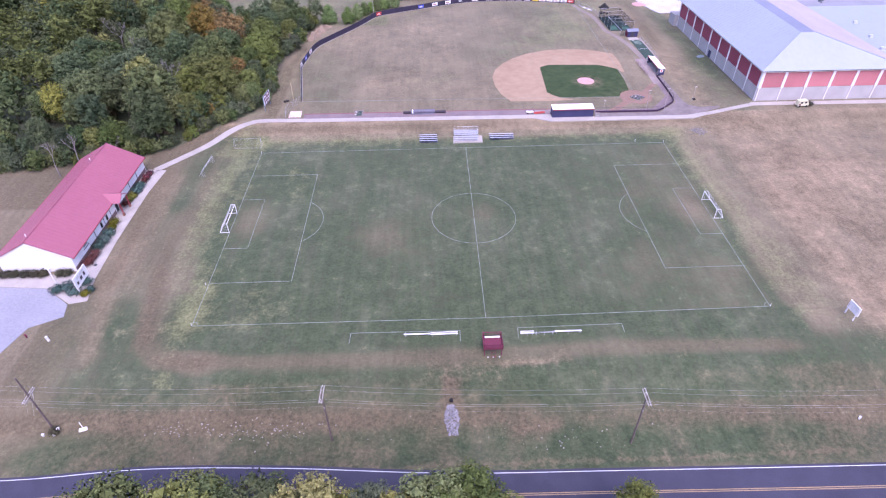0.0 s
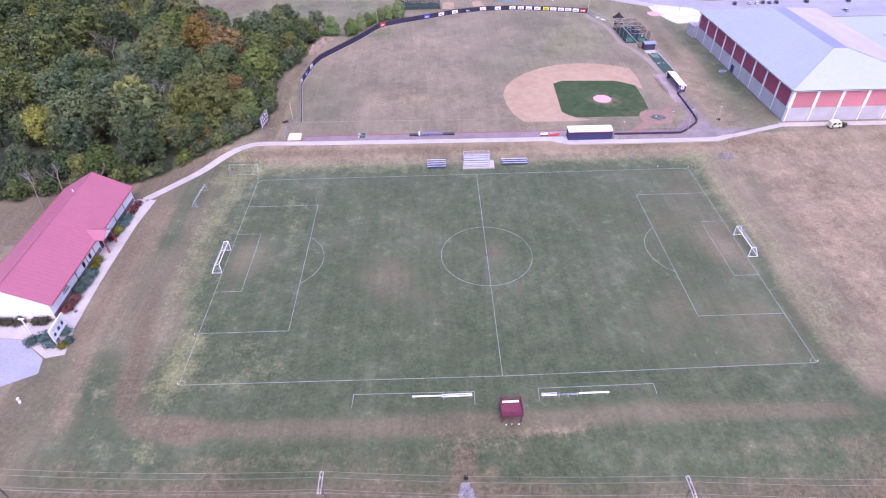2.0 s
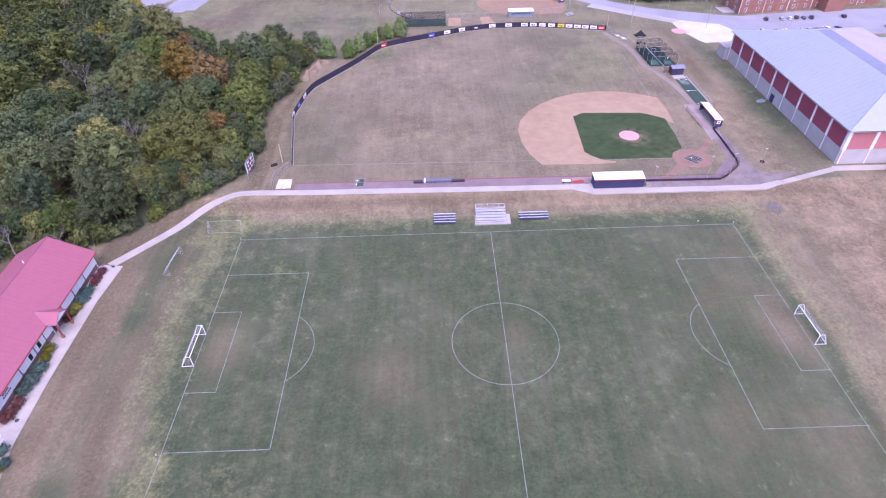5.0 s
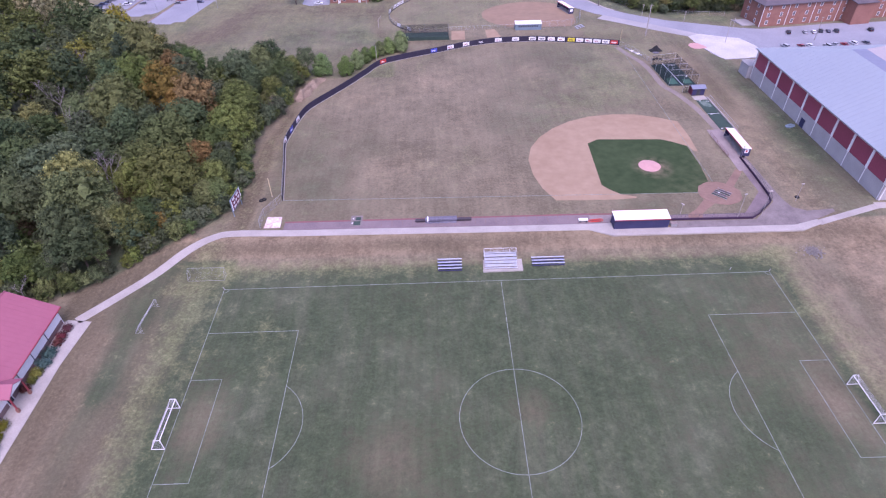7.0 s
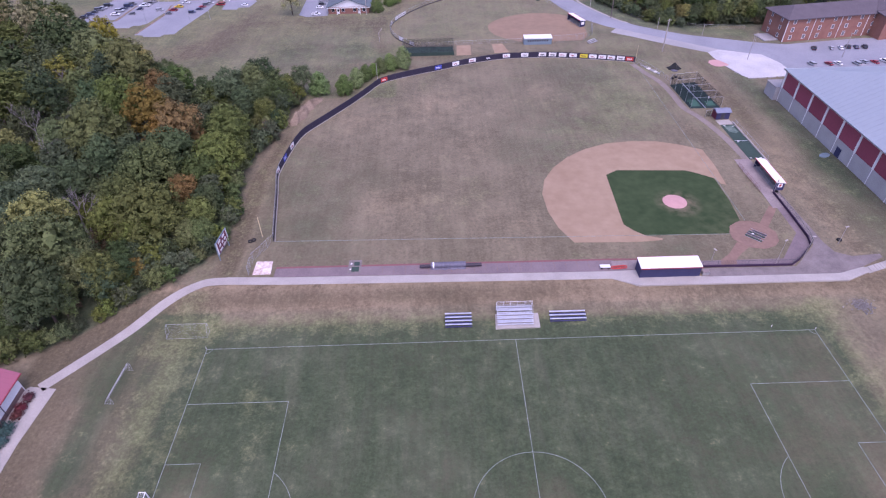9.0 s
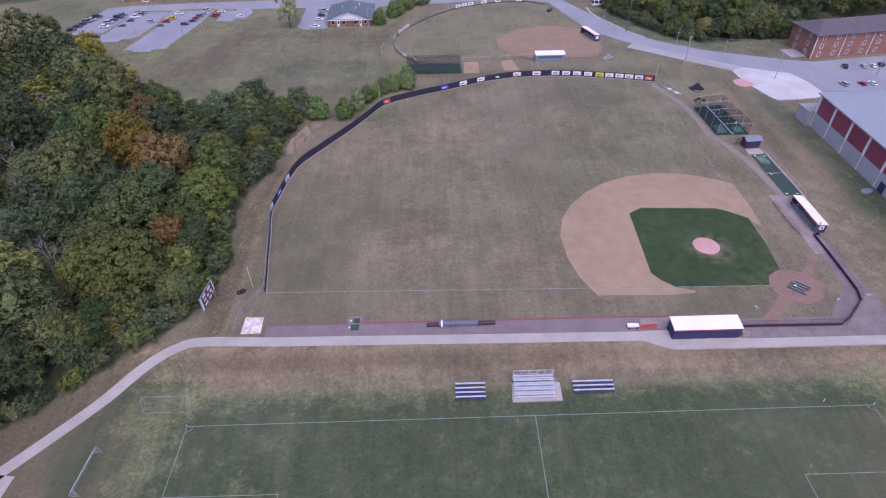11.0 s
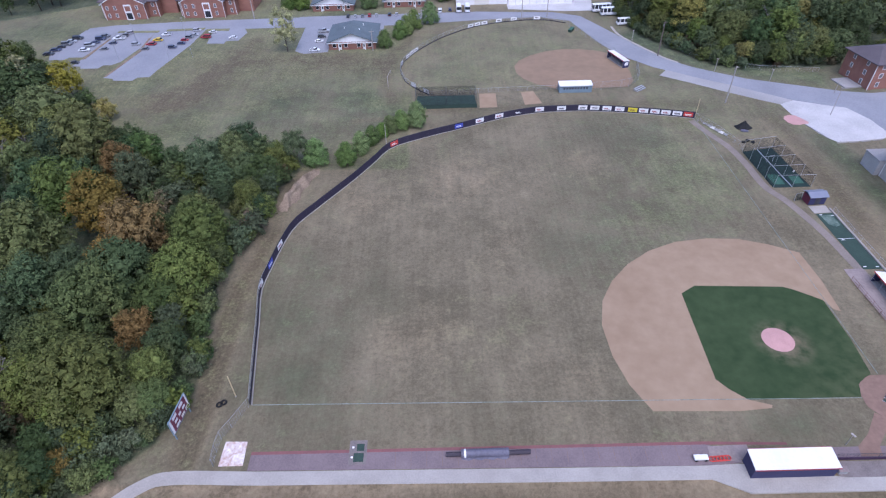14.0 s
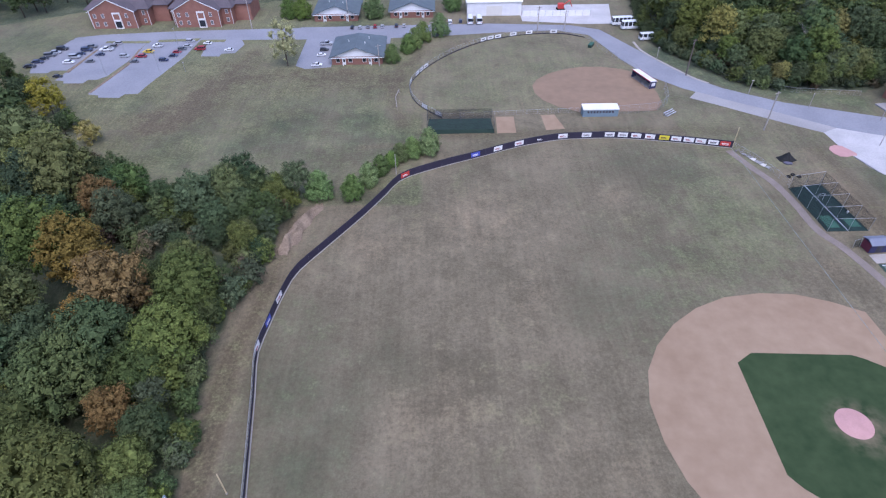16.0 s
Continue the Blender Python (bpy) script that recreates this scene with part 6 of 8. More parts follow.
clubhouse()
lamp = thing("flagpole", -83.6, -19.6, 0, 0, "short white pole lamp beside the clubhouse drive", "lamp post")
part("pole", Shape().bar((0, 0, 0), (0, 0, 5.2), 0.12, 8), WHITE, lamp)
part("head", Shape().box(-0.5, -0.15, 5.2, 0.5, 0.15, 5.35), WHITE, lamp)
mat_ = thing("manhole_cover", -79.3, -12.8, 0.06, 0, "dark round manhole cover on the walk", "manhole")
part("cover", Shape().bar((0, 0, 0), (0, 0, 0.03), 0.35, 14), DARK_STEEL, mat_)


# ---- sports hall ----
def sports_hall():
    x0, x1, y0, y1, ev, mid = 88.6, 131.0, 53.2, 120.0, 10.7, 5.4
    g = thing("sports_hall", x0, y0, T, 0, "large sports hall with maroon panels, white columns and pale metal roof", "building")
    W, D, E, M = x1 - x0, y1 - y0, ev - T, mid - T
    for q in ((0, 0, W, 0.3), (0, 0.3, 0.3, D), (W - 0.3, 0.3, W, D), (0.3, D - 0.3, W - 0.3, D)):
        part("wall_base", Shape().box(q[0], q[1], 0, q[2], q[3], M), BLOCK, g, "grey block lower wall")
    for q in ((0.15, 0.15, W, 0.4), (0.15, 0.4, 0.4, D), (W - 0.4, 0.4, W, D), (0.4, D - 0.4, W - 0.4, D)):
        part("wall_core", Shape().box(q[0], q[1], M, q[2], q[3], E), CREAM, g)
    bays = 9
    for k in range(bays + 1):
        yy = min(D - 0.35, max(0.35, D * k / bays))
        part("column", Shape().box(-0.14, yy - 0.34, M * 0.98, 0.15, yy + 0.34, E), WHITE, g, "white column")
        part("downpipe", Shape().box(-0.1, yy - 0.09, 0, 0.0, yy + 0.09, M * 0.98), WHITE, g)
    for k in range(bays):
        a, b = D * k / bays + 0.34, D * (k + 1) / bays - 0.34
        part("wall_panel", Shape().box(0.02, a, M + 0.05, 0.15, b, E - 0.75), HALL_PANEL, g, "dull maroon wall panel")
    n = 6
    for k in range(n + 1):
        xx = min(W - 0.4, max(0.4, W * k / n))
        part("column", Shape().box(xx - 0.4, -0.14, M * 0.98, xx + 0.4, 0.15, E), WHITE, g, "white column")
        part("downpipe", Shape().box(xx - 0.1, -0.1, 0, xx + 0.1, 0.0, M * 0.98), WHITE, g)
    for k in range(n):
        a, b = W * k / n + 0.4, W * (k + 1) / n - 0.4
        part("wall_panel", Shape().box(a, 0.02, M + 0.05, b, 0.15, E - 0.75), RED_PANEL, g, "paler red wall panel")
    part("fascia", Shape().box(-0.9, -0.9, E - 0.15, W, -0.75, E + 0.12).box(-0.9, -0.75, E - 0.15, -0.75, D + 0.5, E + 0.12), WHITE, g, "white eave fascia")
    part("soffit", Shape().box(-0.75, -0.75, E - 0.1, W, 0.3, E - 0.02).box(-0.75, 0.3, E - 0.1, 0.3, D + 0.5, E - 0.02), WHITE, g)
    rz, xa, xb, ya, yb = 18.0 - T, 13.4, 17.6, 10.2, 99.5 - y0
    part("roof_west", Shape().slab([(-0.9, -0.9, E + 0.12), (xa, ya, rz), (xa, yb, rz), (-0.9, D + 0.5, E + 0.12)], 0.2), GYM_ROOF, g, "pale blue metal roof slope")
    part("roof_front", Shape().slab([(-0.9, -0.9, E + 0.12), (W, -0.9, E + 0.12), (xb, ya, rz), (xa, ya, rz)], 0.2), GYM_ROOF, g, "pale blue metal roof hip")
    # flat opaque strip along the ridge, darker blue-grey than the slopes
    part("roof_ridge", Shape().slab([(xa, ya, rz), (xb, ya, rz), (xb, yb, rz), (xa, yb, rz)], 0.25), RIDGE_GREY, g, "flat grey ridge strip")
    part("roof_east", Shape().slab([(xb, ya, rz), (W, -0.9, E + 0.12), (W, D + 0.5, E + 0.12), (xb, yb, rz)], 0.2), GYM_ROOF_TAN, g, "tan weathered roof slope")
    part("roof_back", Shape().slab([(-0.9, D + 0.5, E + 0.12), (xa, yb, rz), (xb, yb, rz), (W, D + 0.5, E + 0.12)], 0.2), GYM_ROOF, g)
    part("hip_cap", Shape().bar((-0.9, -0.9, E + 0.16), (xa, ya, rz + 0.04), 0.16, 5).bar((W, -0.9, E + 0.16), (xb, ya, rz + 0.04), 0.16, 5), GYM_ROOF, g)
    for k in range(1, 42):
        yy = -0.9 + (D + 1.4) * k / 42
        u = min(1, max(0.02, (yy + 0.9) / (ya + 0.9))) if yy < ya else (1 if yy < yb else max(0.02, (D + 0.5 - yy) / (D + 0.5 - yb)))
        part("roof_seam", Shape().bar((-0.9, yy, E + 0.14), (-0.9 + (xa + 0.9) * u, yy, E + 0.14 + (rz - E - 0.12) * u), 0.03, 4), GYM_ROOF, g)
    for yy in (D * 0.52, ):
        dr = part("door", Shape().box(-0.06, yy - 1.0, 0, 0, yy + 1.0, 2.4), NAVY_PAINT, g, "dark blue double door")
        part("door_frame", Shape().box(-0.09, yy - 1.15, 0, 0, yy - 1.0, 2.55).box(-0.09, yy + 1.0, 0, 0, yy + 1.15, 2.55).box(-0.09, yy - 1.0, 2.4, 0, yy + 1.0, 2.55), STEEL, dr)
    part("annex_wall", Shape().box(W, 6, 0, W + 38, D - 2, 6.6), BLOCK, g)
    part("annex_roof", Shape().box(W - 0.2, 5.7, 6.6, W + 38.3, D - 1.7, 6.9), GYM_ROOF, g, "flat pale blue annex roof")
    for xx, yy in ((6, 20), (9, 31), (14, 26), (20, 15), (26, 40), (12, 45)):
        part("roof_unit", Shape().box(W + xx, yy, 6.9, W + xx + 1.2, yy + 1.0, 7.7), ALU, g)
    part("lean_to", Shape().box(-1.3, D + 0.02, 0, 4.0, D + 5.4, 3.9), BLOCK, g)
    part("lean_to_roof", Shape().slab([(-1.5, D + 0.02, 4.0), (4.2, D + 0.02, 4.0), (4.2, D + 5.6, 3.9), (-1.5, D + 5.6, 3.9)], 0.12), OLD_CONCRETE, g)


sports_hall()
blue = thing("blue_tarp", 86.0, 88.5, T, 20, "crumpled blue tarp on grass by the hall door", "tarp")
part("sheet", Shape().prism(disc(0, 0, 1.6, 0.9, 9), 0, 0.22).prism(disc(0.3, 0.2, 0.8, 0.5, 7), 0.22, 0.4), BLUE_GREY, blue)
heap = thing("stone_heap", 66.2, 38.3, gz(66.2, 38.3), 0, "small heap of pale stones on the bank", "stones", kind="stuff")
s_ = Shape()
for k in range(320):
    s_.put([(gx + p[0], gy + p[1], p[2]) for gx, gy in ((rng.gauss(0, 1.0), rng.gauss(0, 1.1)), ) for p in ((0.2, 0, -0.1), (-0.15, 0.17, -0.1), (-0.15, -0.18, -0.1), (0, 0, 0.22))], [(0, 1, 3), (1, 2, 3), (2, 0, 3), (0, 2, 1)])
part("stones", s_, FIELD_STONE, heap)


# ---- vehicles ----
PAINT = {n: surf("car_paint_" + n, c, tuple(k * 0.9 for k in c), 0.5, 4, 0.3, spec=0.5) for n, c in (("white", (0.72, 0.72, 0.74)), ("silver", (0.36, 0.37, 0.40)), ("black", (0.018, 0.018, 0.024)), ("dark_blue", (0.025, 0.035, 0.085)), ("red", (0.28, 0.02, 0.03)), ("yellow", (0.62, 0.42, 0.02)), ("grey", (0.12, 0.125, 0.14)), ("cream", (0.62, 0.60, 0.42)))}


def loft(sections):
    """A closed hull through rings of (x, list of (y, z))."""
    s, n = Shape(), len(sections[0][1])
    v = [(x, y, z) for x, ring in sections for y, z in ring]
    f = [tuple(range(n))[::-1], tuple(range((len(sections) - 1) * n, len(sections) * n))]
    for i in range(len(sections) - 1):
        for k in range(n):
            f.append((i * n + k, i * n + (k + 1) % n, (i + 1) * n + (k + 1) % n, (i + 1) * n + k))
    return s.put(v, f)


def car(colour, style):
    names = {"sedan": "sedan", "suv": "suv", "pickup": "pickup_truck", "van": "van", "bus": "shuttle_bus"}
    L, W, H, sill, belt = {"sedan": (4.7, 1.8, 1.45, 0.3, 0.92), "suv": (4.7, 1.9, 1.75, 0.35, 1.08), "pickup": (5.6, 1.95, 1.85, 0.4, 1.12), "van": (5.9, 2.1, 2.5, 0.35, 1.3), "bus": (8.5, 2.4, 3.0, 0.4, 1.45)}[style]
    c = thing(names[style], 0, 0, 0, 0, "%s %s parked on the asphalt" % (colour.replace("_", " "), {"sedan": "sedan car", "suv": "estate car", "pickup": "pickup truck", "van": "passenger van", "bus": "shuttle bus"}[style]), "bus" if style == "bus" else "car", "parked vehicles")
    w, h = W / 2, L / 2

    def ring(wd, z0, z1, ch=0.12):
        return [(-wd, z0 + ch), (-wd, z1 - ch), (-wd + ch, z1), (wd - ch, z1), (wd, z1 - ch), (wd, z0 + ch), (wd - ch, z0), (-wd + ch, z0)]
    part("body", loft([(-h, ring(w * 0.88, sill + 0.1, belt - 0.08)), (-h + 0.25, ring(w, sill, belt)), (h - 0.6, ring(w, sill, belt - (0.05 if style in ("sedan", "suv", "pickup") else 0))), (h, ring(w * 0.86, sill + 0.08, belt - 0.22))]), PAINT[colour], c)
    a0, a1, b0, b1 = {"sedan": (-1.85, 1.15, -1.2, 0.45), "suv": (-2.2, 1.2, -2.0, 0.55), "pickup": (-0.55, 1.35, -0.4, 0.75), "van": (-2.85, 2.5, -2.75, 1.8), "bus": (-4.2, 3.4, -4.15, 3.0)}[style]
    t = w * 0.86
    part("cabin_glass", Shape().put([(a0, -w * 0.94, belt - 0.05), (a1, -w * 0.94, belt - 0.05), (a1, w * 0.94, belt - 0.05), (a0, w * 0.94, belt - 0.05), (b0, -t, H - 0.1), (b1, -t, H - 0.1), (b1, t, H - 0.1), (b0, t, H - 0.1)], [(0, 3, 2, 1), (4, 5, 6, 7), (0, 1, 5, 4), (1, 2, 6, 5), (2, 3, 7, 6), (3, 0, 4, 7)]), GLASS, c, "dark car windows")
    part("roof", loft([(b0 - 0.05, ring(t * 0.95, H - 0.16, H - 0.02, 0.04)), ((b0 + b1) / 2, ring(t + 0.04, H - 0.16, H, 0.05)), (b1 + 0.05, ring(t * 0.95, H - 0.16, H - 0.02, 0.04))]), PAINT[colour], c)
    if style in ("van", "bus"):
        for xx in np.linspace(b0 + 0.6, b1 - 0.6, 5 if style == "bus" else 3):
            part("pillar", Shape().box(xx - 0.14, -w * 0.96, belt - 0.05, xx + 0.14, w * 0.96, H - 0.12), PAINT[colour], c)
    if style == "pickup":
        part("bed_floor", Shape().box(-h + 0.2, -w * 0.8, belt - 0.02, -0.7, w * 0.8, belt + 0.01), DARK_STEEL, c)
        for s in (-1, 1):
            part("bed_side", Shape().box(-h + 0.1, min(s * w, s * w * 0.84), belt - 0.05, -0.6, max(s * w, s * w * 0.84), belt + 0.12), PAINT[colour], c)
    r = 0.34 if style in ("sedan", "suv") else 0.4
    for x in (-h * 0.62, h * 0.62):
        for s in (-1, 1):
            wh = part("wheel", Shape().bar((x, s * (w - 0.2), r), (x, s * (w + 0.01), r), r, 12), RUBBER, c)
            part("rim", Shape().bar((x, s * (w + 0.01), r), (x, s * (w + 0.03), r), r * 0.6, 10), ALU, wh)
    for s in (-1, 1):
        part("headlight", Shape().box(h - 0.1, s * w * 0.62 - 0.16, belt - 0.42, h + 0.01, s * w * 0.62 + 0.16, belt - 0.28), LAMP_GLASS, c)
        part("tail_light", Shape().box(-h - 0.01, s * w * 0.66 - 0.13, belt - 0.4, -h + 0.1, s * w * 0.66 + 0.13, belt - 0.24), RED, c)
    return c


FLEET = {}


def park(style, colour, x, y, rz):
    m = pose(x, y, T + 0.05, 0, 0, rz) @ Matrix.Scale(1.0 if style in ("van", "bus") else 0.8, 4)
    if (style, colour) not in FLEET:
        FLEET[style, colour] = car(colour, style)
        FLEET[style, colour].matrix_basis = m
    else:
        copy_thing(FLEET[style, colour], m)


for style, colour, x, y, rz in (
        ("sedan", "black", -153.4, 208.0, 8), ("sedan", "dark_blue", -152.6, 211.6, 8), ("sedan", "black", -152.0, 214.4, 8), ("suv", "grey", -151.2, 217.2, 8), ("sedan", "silver", -150.6, 219.6, 8), ("suv", "black", -149.6, 222.6, 8),
        ("sedan", "white", -142.0, 211.0, 5), ("suv", "silver", -142.0, 215.4, 5), ("sedan", "dark_blue", -141.2, 218.2, 5), ("suv", "dark_blue", -140.6, 221.4, 5), ("sedan", "grey", -140.2, 224.4, 5), ("sedan", "grey", -135.4, 211.6, 185), ("sedan", "dark_blue", -134.4, 217.2, 185), ("pickup", "white", -133.8, 221.4, 185), ("suv", "grey", -133.0, 224.4, 185), ("suv", "silver", -132.4, 227.0, 185),
        ("suv", "silver", -125.4, 215.6, 0), ("sedan", "grey", -120.4, 210.8, 180), ("sedan", "red", -119.6, 215.0, 180), ("sedan", "yellow", -118.6, 219.0, 180), ("pickup", "white", -117.2, 224.2, 180), ("suv", "dark_blue", -110.8, 211.6, 0), ("sedan", "dark_blue", -108.8, 215.2, 0), ("sedan", "red", -108.6, 218.4, 0), ("suv", "grey", -107.6, 221.0, 0), ("sedan", "silver", -106.6, 223.6, 0), ("suv", "silver", -107.0, 228.2, 0),
        ("suv", "red", -101.4, 220.6, 180), ("sedan", "white", -100.4, 226.0, 180), ("sedan", "white", -91.2, 219.6, 180), ("sedan", "black", -140.4, 200.0, 0),
        ("pickup", "white", -59.0, 205.6, 5), ("sedan", "white", -58.6, 214.0, 5), ("suv", "black", -58.2, 218.2, 5), ("pickup", "silver", -58.2, 223.6, 5),
        ("suv", "black", -50.7, 239.2, 90), ("sedan", "silver", -47.9, 239.2, 90), ("sedan", "grey", -45.0, 239.4, 90), ("suv", "red", -42.3, 239.6, 90), ("sedan", "silver", -39.7, 239.8, 90), ("suv", "black", -34.4, 240.2, 90), ("sedan", "silver", -31.6, 240.4, 90), ("suv", "white", -14.4, 242.8, 90), ("suv", "dark_blue", -10.4, 244.0, 90), ("van", "white", -6.9, 243.4, 90), ("van", "white", -3.5, 243.4, 90),
        ("van", "white", 54.4, 223.6, 5), ("bus", "white", 52.0, 234.4, 4), ("bus", "white", 49.6, 238.6, 4),
        ("suv", "black", 119.2, 157.4, 75), ("sedan", "silver", 125.4, 157.4, 75), ("sedan", "white", 128.6, 157.4, 75), ("suv", "black", 131.4, 158.0, 75), ("sedan", "dark_blue", 134.2, 157.8, 75), ("suv", "black", 137.0, 157.6, 75), ("suv", "silver", 111.8, 144.6, 105), ("sedan", "red", 117.4, 144.4, 105), ("sedan", "white", 120.6, 144.6, 105), ("suv", "silver", 126.4, 144.0, 105), ("sedan", "silver", 129.6, 145.2, 105), ("sedan", "red", 132.8, 144.8, 105), ("suv", "white", 136.4, 145.6, 105), ("sedan", "grey", 141.2, 146.0, 105), ("suv", "black", 150, 158, 80), ("sedan", "silver", 160, 146, 100), ("suv", "dark_blue", 168, 158, 80)):
    park(style, colour, x, y, rz)


cart = thing("utility_cart", 101.0, 49.0, T, 4, "small boxy cream utility truck beside the sports hall", "truck")
part("body", loft([(-1.7, [(-0.75, 0.4), (-0.75, 1.9), (0.75, 1.9), (0.75, 0.4)]), (0.9, [(-0.75, 0.4), (-0.75, 1.9), (0.75, 1.9), (0.75, 0.4)]), (1.6, [(-0.7, 0.4), (-0.7, 1.0), (0.7, 1.0), (0.7, 0.4)])]), PAINT["cream"], cart)
part("roof", Shape().box(-1.8, -0.82, 1.9, 1.0, 0.82, 1.98), PAINT["cream"], cart)
part("window", Shape().box(-1.2, -0.77, 1.2, -0.4, 0.77, 1.7).box(0.1, -0.77, 1.2, 0.8, 0.77, 1.7), GLASS, cart)
part("side_panel", Shape().box(-1.5, -0.77, 0.7, -0.9, 0.77, 1.1), MAROON, cart)
for x in (-1.1, 1.0):
    for s in (-0.78, 0.66):
        part("wheel", Shape().bar((x, s, 0.32), (x, s + 0.12, 0.32), 0.32, 12), RUBBER, cart)
shrub(103.6, 49.4, 0.9, 1.2, HEATH[3], "brown leafless bush beside the sports hall walk", T)


# ---- campus houses ----
def gable_wing(parent, x0, x1, y0, y1, ev, rg, wall_mat, roof_mat, front_mat, name="wing"):
    """A wing with its gable end at y0."""
    w = part(name + "_wall", Shape().box(x0, y0, 0, x1, y1, ev), wall_mat, parent)
    xm = (x0 + x1) / 2
    part("gable", Shape().put([(x0, y0 - 0.02, ev), (x1, y0 - 0.02, ev), (xm, y0 - 0.02, rg), (x0, y0 + 0.3, ev), (x1, y0 + 0.3, ev), (xm, y0 + 0.3, rg)], [(0, 1, 2), (5, 4, 3), (0, 3, 4, 1), (1, 4, 5, 2), (2, 5, 3, 0)]), front_mat, w)
    for s, xe in ((-1, x0 - 0.6), (1, x1 + 0.6)):
        ze = ev - (rg - ev) * 0.6 / (xm - x0)
        part("roof", Shape().slab([(xm, y0 - 0.2, rg + 0.15), (xe, y0 - 0.2, ze + 0.15), (xe, y1, ze + 0.15), (xm, y1, rg + 0.15)][::s], 0.18), roof_mat, w)
        part("bargeboard", Shape().bar((xm, y0 - 0.62, rg + 0.08), (xe, y0 - 0.62, ze + 0.08), 0.14, 4), WHITE, w)
    return w


def dorm(x, label):
    d = thing("dormitory", x, 243.0, T, 0, label, "building", "dormitories")
    part("main_wall", Shape().box(-11, 3.0, 0, 11.5, 19, 6.2), BRICK, d, "red brick wall")
    part("main_roof", Shape().slab([(-11.8, 2.2, 6.2), (12.3, 2.2, 6.2), (7, 11, 10.2), (-7, 11, 10.2)], 0.2).slab([(-11.8, 19.8, 6.2), (-7, 11, 10.2), (7, 11, 10.2), (12.3, 19.8, 6.2)], 0.2).slab([(-11.8, 2.2, 6.2), (-7, 11, 10.2), (-11.8, 19.8, 6.2)], 0.2).slab([(12.3, 2.2, 6.2), (12.3, 19.8, 6.2), (7, 11, 10.2)], 0.2), PURPLE_ROOF, d, "grey-brown shingle roof")
    gable_wing(d, -9, 7.5, 0, 11, 6.2, 10.4, BRICK, PURPLE_ROOF, BRICK)
    part("side_wing", Shape().box(11.5, 7, 0, 17.5, 20, 6.2), BRICK, d)
    part("side_roof", Shape().slab([(11.2, 6.4, 6.3), (18.1, 6.4, 6.3), (14.5, 9, 8.6), (14.5, 20, 8.6), (11.2, 20.4, 6.3)], 0.2).slab([(18.1, 6.4, 6.3), (18.1, 20.4, 6.3), (14.5, 20, 8.6), (14.5, 9, 8.6)], 0.2), PURPLE_ROOF, d)
    part("entrance_bay", Shape().box(-0.5, -0.5, 0, 2.3, -0.05, 0.3).box(-0.5, -0.5, 0.3, -0.2, -0.05, 5.6).box(2.0, -0.5, 0.3, 2.3, -0.05, 5.6).box(-0.2, -0.5, 2.7, 2.0, -0.05, 3.3).box(-0.5, -0.5, 5.3, 2.3, -0.05, 5.8), WHITE, d, "white entrance surround")
    part("entrance_door", Shape().box(-0.2, -0.3, 0.3, 2.0, -0.2, 2.7), GLASS, d, "dark glazed door")
    part("entrance_window", Shape().box(-0.2, -0.3, 3.3, 2.0, -0.2, 5.3), BRICK, d)
    for z in (1.0, 3.9):
        for u in (-7.2, -4.2, 4.4):
            window(d, 'y', u, z, 0.9, 1.4, -0.02, -1, pane=PALE_GLASS)
        window(d, 'y', 9.6, z, 0.9, 1.4, 3.0, -1, pane=PALE_GLASS)
        window(d, 'y', -10.0, z, 0.8, 1.4, 3.0, -1, pane=PALE_GLASS)
    for u in (-10.8, -8.9, 7.4, 11.2):
        part("downspout", Shape().box(u, (-0.15 if -9 <= u <= 7.5 else 2.85), 0, u + 0.15, (-0.03 if -9 <= u <= 7.5 else 2.99), 6.1), WHITE, d)


dorm(-138.6, "two-storey red brick dormitory with white entrance and shingle roof")
dorm(-107.6, "two-storey red brick dormitory with white entrance and shingle roof")


